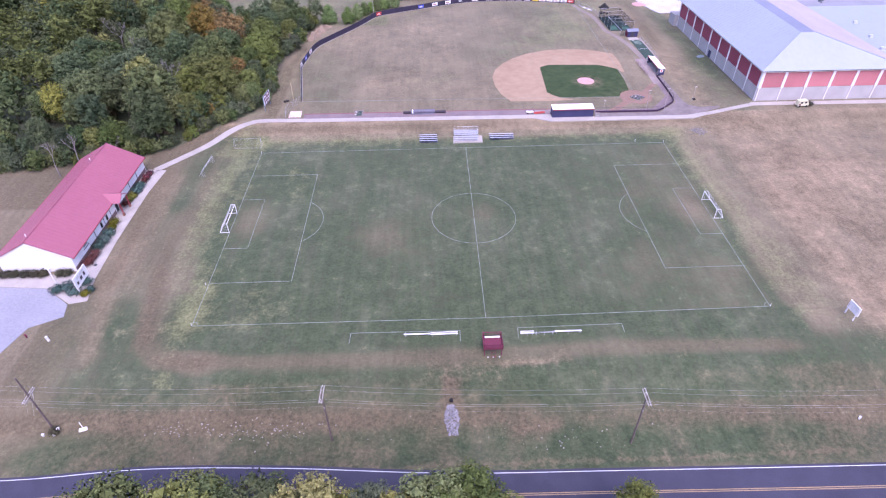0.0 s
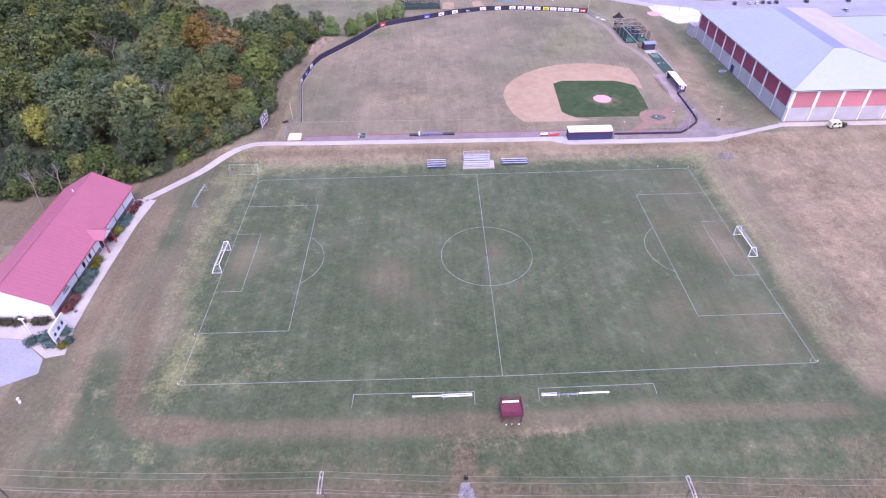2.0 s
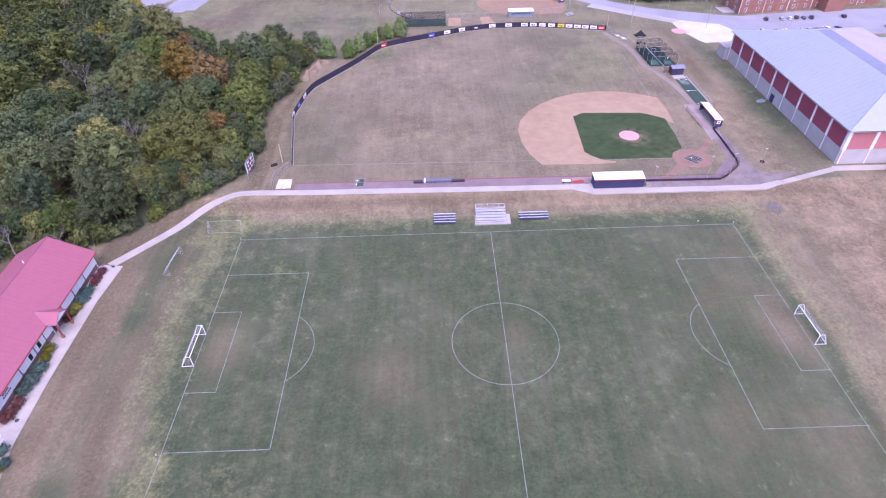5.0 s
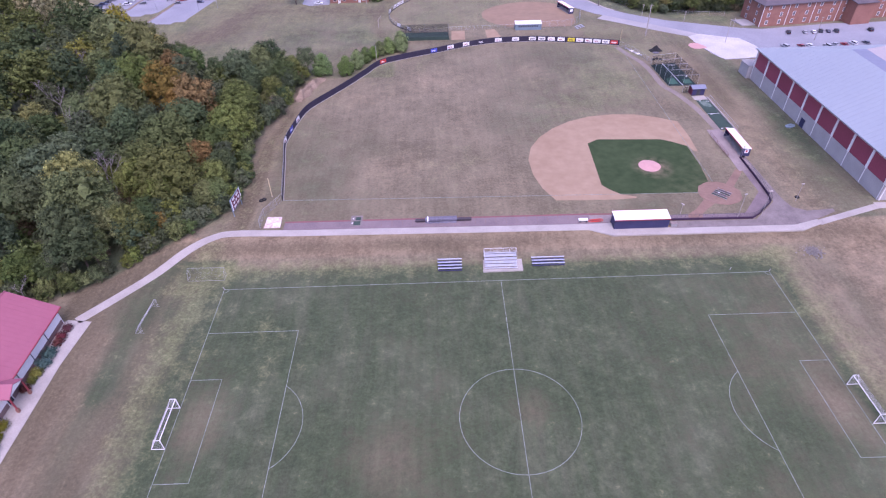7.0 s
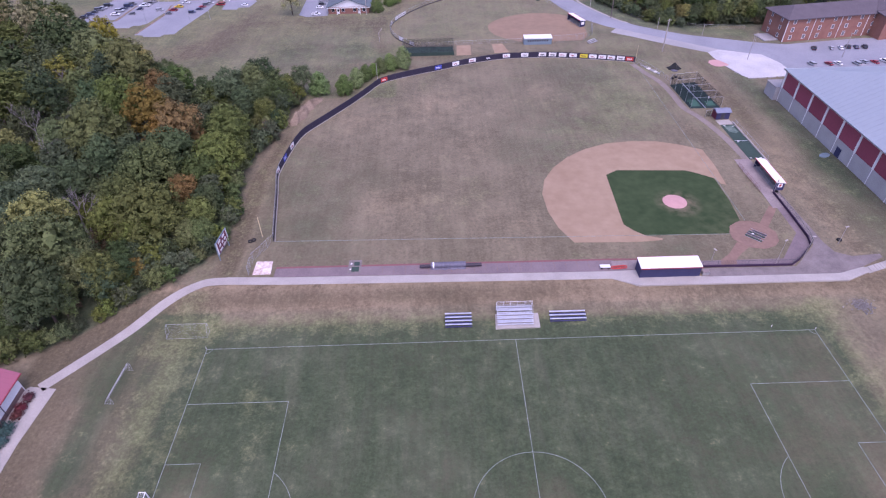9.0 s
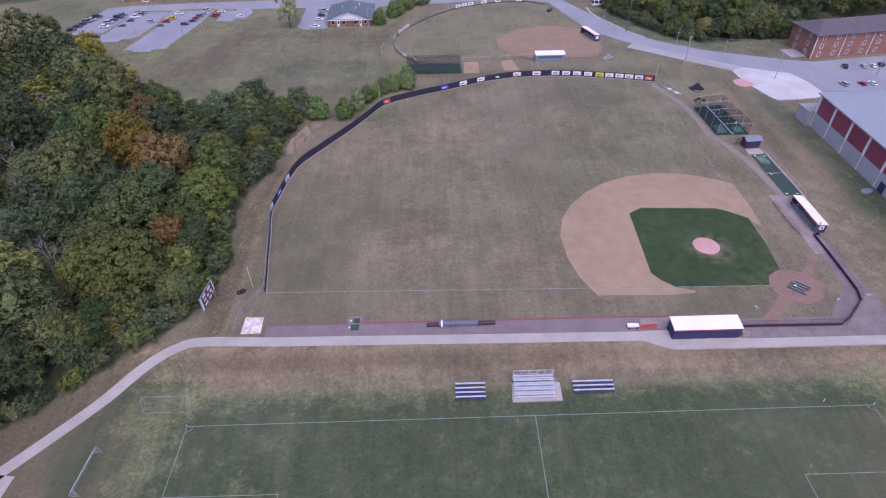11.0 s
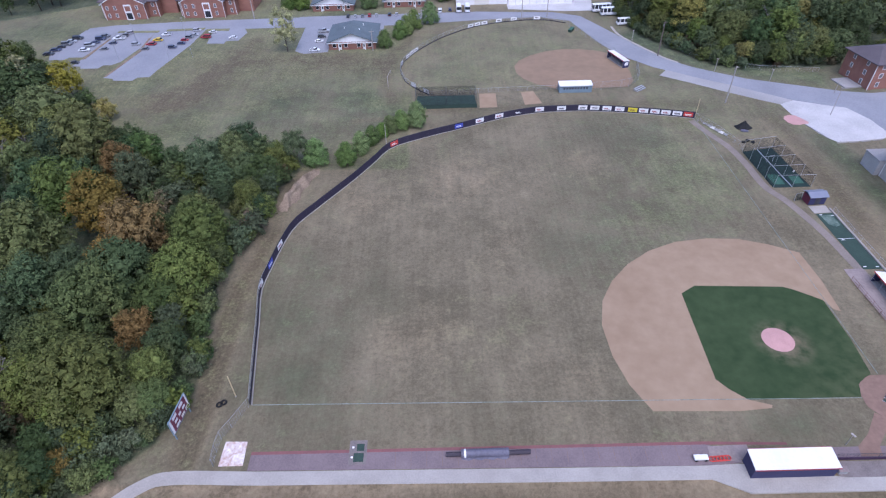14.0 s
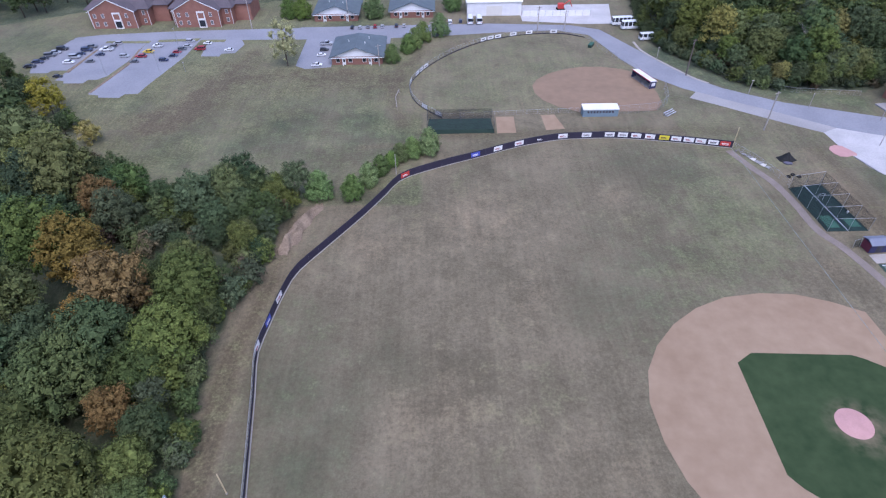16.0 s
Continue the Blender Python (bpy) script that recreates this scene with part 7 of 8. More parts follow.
def hut(x, y, label):
    h = thing("brick_house", x, y, T, 0, label, "building", "small brick houses")
    hw, dp, ev, rg = 8.2, 17.0, 2.7, 6.0
    part("wall", Shape().box(-hw, 0, 0, hw, dp, ev), BRICK, h, "red brick wall")
    part("gable", Shape().put([(-hw, -0.05, ev), (hw, -0.05, ev), (0, -0.05, rg - 0.5), (-hw, 0.3, ev), (hw, 0.3, ev), (0, 0.3, rg - 0.5)], [(0, 1, 2), (5, 4, 3), (0, 3, 4, 1), (1, 4, 5, 2), (2, 5, 3, 0)]), WHITE, h, "white gable")
    for s in (-1, 1):
        part("roof", Shape().slab([(0, -0.9, rg), (s * (hw + 0.8), -0.9, ev - 0.1), (s * (hw + 0.8), dp + 0.8, ev - 0.1), (0, dp - 5, rg)][::s], 0.18), TEAL_ROOF, h, "grey-green shingle roof")
    part("roof", Shape().slab([(-hw - 0.8, dp + 0.8, ev - 0.1), (0, dp - 5, rg), (hw + 0.8, dp + 0.8, ev - 0.1)], 0.18), TEAL_ROOF, h)
    part("eave_beam", Shape().box(-hw - 0.6, -0.9, ev - 0.25, hw + 0.6, -0.6, ev - 0.02), WHITE, h)
    for u in (-4.6, 4.6):
        part("post", Shape().box(u - 0.12, -0.8, 0, u + 0.12, -0.6, ev - 0.2), WHITE, h)
    for u in (-6.2, -2.2, 2.4, 6.2):
        window(h, 'y', u, 0.9, 1.1, 1.2, 0, -1)
    for u in (-4.2, 4.3):
        dr = part("door", Shape().box(u - 0.5, -0.05, 0.05, u + 0.5, -0.01, 2.15), WHITE, h)
        part("door_panel", Shape().box(u - 0.3, -0.07, 0.9, u + 0.3, -0.05, 1.9), GLASS, dr)
    for u, v in ((-3, 7), (2.5, 5), (3.5, 10)):
        part("roof_vent", Shape().bar((u, v, rg - 1.6), (u, v, rg - 0.4), 0.12, 6), WHITE, h)


hut(-45.8, 206.3, "small brick house with grey-green roof and white gable")
hut(-57.6, 247.0, "small brick house with grey-green roof and white gable")
hut(-28.9, 249.6, "small brick house with grey-green roof and white gable")
store = thing("white_shed", 2.8, 250.4, T, 0, "long white metal storage shed behind the road", "building")
part("wall", Shape().box(-10.4, 0, 0, 10.4, 13, 5.2), WHITE, store)
part("roof", Shape().slab([(-10.8, -0.4, 5.2), (10.8, -0.4, 5.2), (10.8, 6.5, 7.0), (-10.8, 6.5, 7.0)], 0.15).slab([(-10.8, 6.5, 7.0), (10.8, 6.5, 7.0), (10.8, 13.4, 5.2), (-10.8, 13.4, 5.2)], 0.15), WHITE_ROOF, store)
part("door", Shape().box(-3, -0.06, 0.1, 3, 0, 3.6), CREAM, store)
wallw = thing("site_fence", 13.6, 249.0, T, 0, "long white panel fence along the yard", "fence")
for k in range(9):
    part("panel", Shape().box(k * 2.9, 0, 0, k * 2.9 + 2.8, 0.1, 2.2), WHITE, wallw)
    part("post", Shape().box(k * 2.9 + 2.8, -0.05, 0, k * 2.9 + 2.9, 0.15, 2.3), STEEL, wallw)
setting("yard", Shape().prism([(13, 262), (13, 244), (36, 240), (46, 240), (50, 262)], T - 0.1, T + 0.03), GRAVEL, "pale gravel yard behind the white fence")
mach = thing("excavator", 29.5, 256, T, 0, "small red work machine in the yard", "machine")
part("tracks", Shape().box(-1.6, -1.1, 0, 1.6, -0.6, 0.7).box(-1.6, 0.6, 0, 1.6, 1.1, 0.7), RUBBER, mach)
part("cab", Shape().box(-1.2, -0.9, 0.7, 1.0, 0.9, 2.5), RED, mach)
part("boom", Shape().bar((0.8, 0, 1.8), (3.2, 0, 3.6), 0.2, 5).bar((3.2, 0, 3.6), (4.4, 0, 1.2), 0.16, 5), RED, mach)


def brick_hall():
    b = thing("residence_hall", 111.6, 164.7, T, 8, "three-storey red brick hall with grey hip roof and white windows", "building")
    part("wall", Shape().box(0, 0, 0, 62, 12.5, 8.0), BRICK, b, "red brick wall")
    part("roof", Shape().slab([(-0.8, -0.8, 8.0), (62.8, -0.8, 8.0), (57, 6.2, 10.7), (5, 6.2, 10.7)], 0.25).slab([(-0.8, 13.3, 8.0), (5, 6.2, 10.7), (57, 6.2, 10.7), (62.8, 13.3, 8.0)], 0.25).slab([(-0.8, -0.8, 8.0), (5, 6.2, 10.7), (-0.8, 13.3, 8.0)], 0.25).slab([(62.8, -0.8, 8.0), (62.8, 13.3, 8.0), (57, 6.2, 10.7)], 0.25), PURPLE_ROOF, b, "grey-purple shingle roof")
    for k in range(11):
        u = 2.6 + k * 5.2
        for z in (0.8, 3.5, 6.2):
            window(b, 'y', u, z, 1.0, 1.4, 0, -1, pane=PALE_GLASS)
        if k % 2:
            part("downspout", Shape().box(u + 2.5, -0.14, 0, u + 2.66, -0.01, 7.9), WHITE, b)
    for z in (0.8, 3.5, 6.2):
        for v in (3.4, 9.0):
            window(b, 'x', v, z, 0.9, 1.3, 0, -1, pane=PALE_GLASS)
    part("entrance_wing", Shape().box(34, -5, 0, 42, 0, 7.8), BRICK, b)
    part("entrance_roof", Shape().slab([(33.4, -5.6, 7.9), (42.6, -5.6, 7.9), (38, -2, 10.0), (38, 6, 10.6), (33.4, 0, 8.6)], 0.2).slab([(42.6, -5.6, 7.9), (42.6, 0, 8.6), (38, 6, 10.6), (38, -2, 10.0)], 0.2), PURPLE_ROOF, b)
    part("corner_strip", Shape().box(-0.05, -0.05, 0, 0.14, 0.14, 7.9), WHITE, b)
    part("stoop", Shape().box(-5.5, 2, 0, -0.05, 8.5, 0.35), OLD_CONCRETE, b)


brick_hall()


# ---- lamp posts, poles on campus ----
def post(x, y, h, label, r=0.09, m=PALE_WOOD, arm=0.0):
    p = thing("lamp_post", x, y, T, rng.uniform(0, 360), label, "lamp post", "lamp posts")
    part("pole", Shape().bar((0, 0, 0), (0, 0, h), r, 7, r * 0.7), m, p)
    part("head", Shape().box(-0.15, -0.35 - arm, h, 0.15, 0.35 + arm, h + 0.12), m, p)


for x, y, h in ((-125.9, 201.6, 7), (-108.7, 202.0, 7), (-125.5, 217, 7), (-109.2, 222.2, 7), (-101, 203, 3)):
    post(x, y, h, "thin grey car park lamp post", 0.07, STEEL)
for x, y, h in ((52.6, 206.4, 4), (72.2, 180.6, 4), (85.6, 171.5, 4), (101, 163, 4), (93, 150, 8), (125, 150, 8)):
    post(x, y, h, "short pale post beside the campus road", 0.1, PALE_WOOD)
for x, y, h, m in ((58.0, 193.8, 11.5, WOOD), (67.2, 159.0, 11, PALE_WOOD), (17, 233, 9, PALE_WOOD), (-21.5, 228, 6, PALE_WOOD), (27, 234, 7, PALE_WOOD), (-38.5, 205, 7, PALE_WOOD), (-53, 247, 9, PALE_WOOD), (-88, 240, 11, PALE_WOOD)):
    p_ = thing("campus_pole", x, y, T, 20, "tall wooden pole with crossarm beside the campus road", "utility pole", "campus poles")
    part("pole", Shape().bar((0, 0, 0), (0, 0, h), 0.2, 8, 0.13), m, p_)
    part("crossarm", Shape().box(-0.9, -0.06, h - 0.5, 0.9, 0.06, h - 0.36), m, p_)
    part("fitting", Shape().bar((0, 0.2, h - 1.6), (0, 0.2, h - 1.0), 0.15, 7), STEEL, p_)

# ---- ball field fence ----
def along(points, step):
    out, rest = [], 0.0
    for (x0, y0), (x1, y1) in zip(points, points[1:]):
        ln = math.hypot(x1 - x0, y1 - y0)
        d = rest
        while d < ln:
            out.append((x0 + (x1 - x0) * d / ln, y0 + (y1 - y0) * d / ln))
            d += step
        rest = d - ln
    out.append(points[-1])
    return out


def panel(shape, p, q, z0, z1, t=0.03, lift=0.0):
    p, q = Vector(p), Vector(q)
    n = Vector((-(q - p).y, (q - p).x)).normalized()
    a, b = n * (lift - t), n * (lift + t)
    return shape.prism([tuple(p + a), tuple(q + a), tuple(q + b), tuple(p + b)], z0, z1)


def outfield_fence():
    f = thing("outfield_fence", 0, 0, T, 0, "curved outfield fence with dark navy windscreen and banners", "fence")
    pts = along([tuple(p) for p in curve_pts(LF, 5)], 3.0)
    for p in pts:
        part("post", Shape().bar((*p, 0), (*p, 1.95), 0.04, 5), DARK_STEEL, f)
    for p, q in zip(pts, pts[1:]):
        if p[1] < 85:
            part("windscreen", panel(Shape(), p, q, 0.06, 0.95, 0.015), NAVY, f)
            part("wire_mesh", net(Shape(), (*p, 0.95), (*q, 0.95), (*q, 1.9), (*p, 1.9), 10, 4, 0.012), STEEL, f)
        else:
            part("windscreen", panel(Shape(), p, q, 0.06, 1.85, 0.015), NAVY, f)
        part("top_rail", Shape().bar((*p, 1.92), (*q, 1.92), 0.035, 5), DARK_STEEL if p[1] > 90 else STEEL, f)
        part("bottom_kerb", panel(Shape(), p, q, -0.05, 0.05, 0.09, -0.2), OLD_CONCRETE, f)

    def banner(x, y, m, w=2.5, h=1.25):
        i = min(range(len(pts) - 1), key=lambda k: (Vector(pts[k]).lerp(Vector(pts[k + 1]), 0.5) - Vector((x, y))).length)
        a, b = Vector(pts[i]), Vector(pts[i + 1])
        d = (b - a).normalized()
        c = a + d * max(0.2, min((b - a).length, (Vector((x, y)) - a).dot(d)))
        bn = part("banner", panel(Shape(), c - d * w / 2, c + d * w / 2, 0.38, 0.38 + h, 0.012, -0.05), m, f)
        ink = {WHITE: (RED_TRIM, INK), RED: (WHITE, WHITE), BLUE: (WHITE, WHITE), YELLOW: (INK, INK), NAVY: (WHITE, ALU)}[m]
        k = rng.random()
        part("lettering", panel(panel(Shape(), c - d * w * 0.34, c + d * w * (0.1 + 0.24 * k), 0.86, 1.08, 0.006, -0.072), c - d * w * 0.28, c + d * w * 0.3, 0.62, 0.72, 0.006, -0.072), ink[0 if k < 0.5 else 1], bn)

    for x, y, m in ((-50.6, 98.7, WHITE), (-51.4, 93.0, BLUE), (-51.9, 86.8, WHITE), (-28.6, 139.8, RED), (-10.9, 148, BLUE), (-4.9, 150.6, WHITE), (0.8, 153, WHITE), (6.4, 154.8, NAVY), (12.7, 156, WHITE), (19.0, 156.5, WHITE), (25.1, 156.6, WHITE), (28.5, 156.4, WHITE), (31.9, 156, WHITE), (35.4, 155.6, WHITE), (38.9, 154.8, YELLOW), (41.8, 154, WHITE), (44.8, 153.2, WHITE), (47.7, 152.6, WHITE), (50.6, 151.6, WHITE), (53.4, 150.9, RED)):
        banner(x, y, m)


outfield_fence()


def chain_fence(pts, h, label, m=STEEL, step=3.0, skirt=None, kick=0.0, cell=0.4):
    f = thing("chain_link_fence", 0, 0, T, 0, label, "fence", "chain link fences")
    ps = along(pts, step)
    for p in ps:
        part("post", Shape().bar((*p, 0), (*p, h), 0.035, 5), m, f)
    for p, q in zip(ps, ps[1:]):
        if math.hypot(q[0] - p[0], q[1] - p[1]) < 0.1:
            continue
        part("top_rail", Shape().bar((*p, h), (*q, h), 0.03, 5), m, f)
        n = max(2, int(math.hypot(q[0] - p[0], q[1] - p[1]) / cell))
        part("wire_mesh", net(Shape(), (*p, 0.05), (*q, 0.05), (*q, h), (*p, h), n, max(2, int(h / cell)), 0.009), m, f)
        if skirt:
            part("padding", panel(Shape(), p, q, 0.05, kick, 0.06), skirt, f)
    return f


chain_fence([(-47.6, 60.0), (-49.6, 56.0), (-50.9, 53.6), (-50.6, 49.6)], 2.0, "grey chain-link fence at the outfield corner", STEEL, 2.2)
chain_fence([(39.6, 48.0), (58.3, 47.8), (65.0, 54.2), (65.4, 64.0), (65.5, 73.0)], 1.6, "low fence with dark plum padding behind home plate", DARK_STEEL, 3.0, surf("dark_plum_padding", (0.055, 0.028, 0.060), (0.038, 0.02, 0.042), 0.6, 4, 0.6), 0.6)
for x, y, h in ((54.2, 47.9, 6.5), (60.0, 48.8, 6.5), (42.5, 50.3, 2.6), (70.3, 54.0, 4.5), (66.0, 73.3, 3)):
    post(x, y, h, "thin pale net post near the backstop", 0.06, PALE_WOOD)
for x, y, h, m in ((-50.4, 61.8, 5.2, POLE_YELLOW), (55.4, 150.6, 5.6, POLE_YELLOW), (-30.3, 140.9, 5.6, PALE_WOOD)):
    p_ = thing("foul_pole", x, y, T, 0, "tall thin foul pole at the outfield fence", "pole", "foul poles")
    part("pole", Shape().bar((0, 0, 0), (0, 0, h), 0.09, 8), m, p_)
    part("base", Shape().bar((0, 0, 0), (0, 0, 0.12), 0.16, 8), OLD_CONCRETE, p_)


def dugout(x, y, rz, L, D, wall_mat, trim, label, H=2.6):
    """Open to local +y, its back wall at y = 0."""
    d = thing("dugout", x, y, T, rz, label, "dugout", "dugouts")
    part("back_wall", Shape().box(0, 0, 0, L, 0.18, H - 0.25), wall_mat, d)
    for u in (0, L - 0.18):
        part("side_wall", Shape().box(u, 0.18, 0, u + 0.18, D, H - 0.25), wall_mat, d)
    part("roof", Shape().slab([(-0.1, -0.15, H - 0.2), (L + 0.1, -0.15, H - 0.2), (L + 0.1, D + 0.15, H + 0.1), (-0.1, D + 0.15, H + 0.1)], 0.12), WHITE_ROOF, d, "white metal roof")
    part("fascia", Shape().box(-0.1, -0.21, H - 0.4, L + 0.1, -0.15, H - 0.16), trim, d)
    part("fascia", Shape().box(-0.1, D + 0.15, H - 0.1, L + 0.1, D + 0.2, H + 0.14), trim, d)
    for u in np.linspace(0.1, L - 0.1, 5):
        part("post", Shape().bar((u, D, 0), (u, D, H), 0.05, 6), STEEL, d)
    part("floor", Shape().box(0.18, 0.18, 0, L - 0.18, D, 0.06), OLD_CONCRETE, d)
    b = part("bench", Shape().box(0.4, 0.5, 0.42, L - 0.4, 0.85, 0.47), PALE_WOOD, d)
    for u in np.linspace(0.6, L - 0.6, 4):
        part("bench_leg", Shape().box(u - 0.04, 0.55, 0.06, u + 0.04, 0.8, 0.42), STEEL, b)
    part("rail", Shape().bar((0.2, D + 0.1, 1.05), (L - 0.2, D + 0.1, 1.05), 0.035, 5), STEEL, d)
    return d


dugout(26.4, 45.55, 0, 11.8, 2.8, NAVY_PAINT, RED_TRIM, "navy block dugout with white metal roof beside the path", 2.7)
d_ = dugout(68.2, 73.8, 90, 10.6, 2.2, NAVY_PAINT, RED, "long dugout with white roof and red trim", 2.3)
part("team_badge", Shape().box(-0.04, 0.5, 0.9, 0, 1.5, 1.9), WHITE, d_)
part("badge_mark", Shape().box(-0.05, 0.75, 1.1, -0.04, 1.25, 1.7), RED, d_)
d_ = dugout(20.4, 168.0, 0, 9.8, 2.6, BLUE_GREY, WHITE, "blue-grey dugout with white roof at the softball field", 2.5)
for k in range(9):
    part("lettering", Shape().box(1.2 + k * 0.85, -0.02, 1.1, 1.7 + k * 0.85, 0, 1.7), INK, d_)
d_ = dugout(45.9, 185.3, 108.5, 9.4, 2.2, NAVY_PAINT, RED, "dark dugout with white roof and red end panel", 2.4)
part("team_badge", Shape().box(-0.05, 0.4, 0.8, 0, 1.6, 1.8), WHITE, d_)

rail = thing("dugout_rail", 0, 0, T, 0, "brown pipe rail fence before the dugout", "rail")
RUST = surf("rust_brown_paint", (0.17, 0.085, 0.075), (0.12, 0.06, 0.055), 1, 5, 0.7)
for z in (0.15, 0.6, 1.1):
    part("rail_bar", Shape().bar((62.35, 84.6, z), (62.6, 73.4, z), 0.035, 5), RUST, rail)
for k in range(6):
    part("rail_post", Shape().bar((62.35 + 0.05 * k, 84.6 - 2.24 * k, 0), (62.35 + 0.05 * k, 84.6 - 2.24 * k, 1.14), 0.04, 5), RUST, rail)
chain_fence([(70.4, 86.5), (70.2, 106)], 1.5, "chain-link fence along the bullpen", STEEL)
chain_fence([(55.3, 150.2), (58, 145), (60.5, 137.5), (61.4, 133)], 1.6, "chain-link fence between outfield and batting cage", STEEL)
box_ = thing("equipment_box", 38.9, 45.8, T + 0.03, 0, "pale equipment box at the dugout end", "box")
part("bin", Shape().box(0, 0, 0, 1.3, 0.8, 0.7), OLD_CONCRETE, box_)
part("lid", Shape().box(-0.05, -0.05, 0.7, 1.35, 0.85, 0.76), RED_CONCRETE, box_)

# home plate screens
hp = thing("plate_cover", 54.75, 57.55, T + 0.04, -45, "dark striped mats covering home plate", "mat")
for k in range(4):
    part("mat_strip", Shape().box(-1.75 if k < 3 else -1.2, -1.55 + k * 0.82, 0, 1.7 if k != 1 else 1.2, -1.05 + k * 0.82, 0.04), GREEN_TURF if k % 2 == 0 else DARK_STEEL, hp)
for k in range(5):
    part("mat_edge", Shape().box(-1.8, -1.66 + k * 0.82, 0, 1.8, -1.6 + k * 0.82, 0.05), STEEL, hp)
plate = thing("home_plate", 54.3, 58.0, T + 0.07, 0, "white rubber home plate", "plate")
part("slab", Shape().prism([(-0.22, 0), (0, -0.22), (0.22, 0), (0.22, 0.25), (-0.22, 0.25)], 0, 0.03), WHITE, plate)


# ---- batting cage, shed, bullpen ----
def batting_cage():
    c = thing("batting_cage", 0, 0, T, 0, "batting cage with pipe frames and sagging dark netting", "batting cage")
    a0, a1, b0, b1 = Vector((61.0, 132.0)), Vector((61.6, 116.0)), Vector((69.2, 133.6)), Vector((70.4, 116.0))
    hoops = []
    for k in range(5):
        p, q = a0.lerp(a1, k / 4), b0.lerp(b1, k / 4)
        m = p.lerp(q, 0.5)
        hoops.append((p, q))
        part("frame_hoop", Shape().bar((*p, 0), (*p, 3.4), 0.045, 5).bar((*q, 0), (*q, 3.4), 0.045, 5).bar((*p, 3.4), (*q, 3.4), 0.045, 5).bar((*m, 0), (*m, 3.4), 0.035, 5), STEEL, c)
    for (p, q), (r, s) in zip(hoops, hoops[1:]):
        part("netting", net(net(net(Shape(), (*p, 0.1), (*r, 0.1), (*r, 3.35), (*p, 3.35), 22, 16, 0.013), (*q, 0.1), (*s, 0.1), (*s, 3.35), (*q, 3.35), 22, 16, 0.013), (*p, 3.35), (*r, 3.35), (*s, 3.2), (*q, 3.2), 16, 30, 0.010), NET_BLACK, c)
    m0, m1 = a0.lerp(b0, 0.5), a1.lerp(b1, 0.5)
    part("divider_rail", Shape().bar((*m0, 0.12), (*m1, 0.12), 0.12, 5), ALU, c)
    part("divider_net", net(Shape(), (*m0, 0.1), (*m1, 0.1), (*m1, 3.3), (*m0, 3.3), 44, 9, 0.009), NET_BLACK, c)
    part("home_mat", Shape().box(62.4, 117.2, 0.05, 65.0, 121.4, 0.08), GREEN_BRIGHT, c)
    part("home_mat", Shape().box(67.2, 117.4, 0.05, 69.6, 120.4, 0.08), GREEN_BRIGHT, c)
    part("pitching_screen", Shape().bar((65.0, 127, 0.05), (65.0, 127, 1.8), 0.05, 5).bar((66.4, 127.2, 0.05), (66.4, 127.2, 1.8), 0.05, 5).bar((65.0, 127, 1.8), (66.4, 127.2, 1.8), 0.05, 5), ALU, c)
    part("ball_bucket", Shape().bar((69.3, 122.2, 0.05), (69.3, 122.2, 0.5), 0.2, 8), WHITE, c)


batting_cage()
shed = thing("equipment_shed", 68.0, 110.2, T, 3, "small navy shed with maroon side and grey roof", "shed")
part("wall", Shape().box(-1.9, -1.2, 0, 1.9, 1.3, 2.1), NAVY_PAINT, shed)
part("side_panel", Shape().box(-2.0, -1.1, 0.1, -1.9, 1.2, 2.0), MAROON, shed)
part("roof", Shape().slab([(-2.2, -1.5, 2.15), (2.2, -1.5, 2.15), (2.2, 0.05, 2.75), (-2.2, 0.05, 2.75)], 0.1).slab([(-2.2, 0.05, 2.75), (2.2, 0.05, 2.75), (2.2, 1.6, 2.15), (-2.2, 1.6, 2.15)], 0.1), RIDGE_GREY, shed)
part("door", Shape().box(-0.6, -1.24, 0.05, 0.6, -1.2, 1.9), DARK_STEEL, shed)
screen = thing("protective_screen", 64.8, 110.8, T, 15, "dark round pitching screen leaning near the shed", "screen")
part("frame", Shape().bar((-0.9, 0, 0), (-0.9, 0.2, 1.9), 0.04, 5).bar((0.9, 0, 0), (0.9, 0.2, 1.9), 0.04, 5).bar((-0.9, 0.2, 1.9), (0.9, 0.2, 1.9), 0.04, 5), STEEL, screen)
part("netting", net(Shape(), (-0.9, 0, 0.05), (0.9, 0, 0.05), (0.9, 0.2, 1.9), (-0.9, 0.2, 1.9), 12, 12, 0.012), NET_BLACK, screen)
for x, y in ((67.2, 105.2), (69.6, 104.9), (67.4, 96.6), (67.2, 88.3), (69.6, 88.2)):
    pl = thing("bullpen_plate", x, y, T + 0.05, 0, "small white plate on the bullpen turf", "plate", "bullpen plates")
    part("slab", Shape().box(-0.3, -0.1, 0, 0.3, 0.1, 0.03), WHITE, pl)
seamline = thing("bullpen_line", 68.3, 97, T + 0.052, 0, "white line across the bullpen turf", "marking")
part("line", Shape().box(-1.8, -0.05, 0, 1.8, 0.05, 0.004), WHITE, seamline)
tarp = thing("black_tarp_heap", 66.2, 144.6, T, -15, "crumpled black tarp heap on the grass", "tarp")
v, f = [(0.3, 0, 2.0)], []
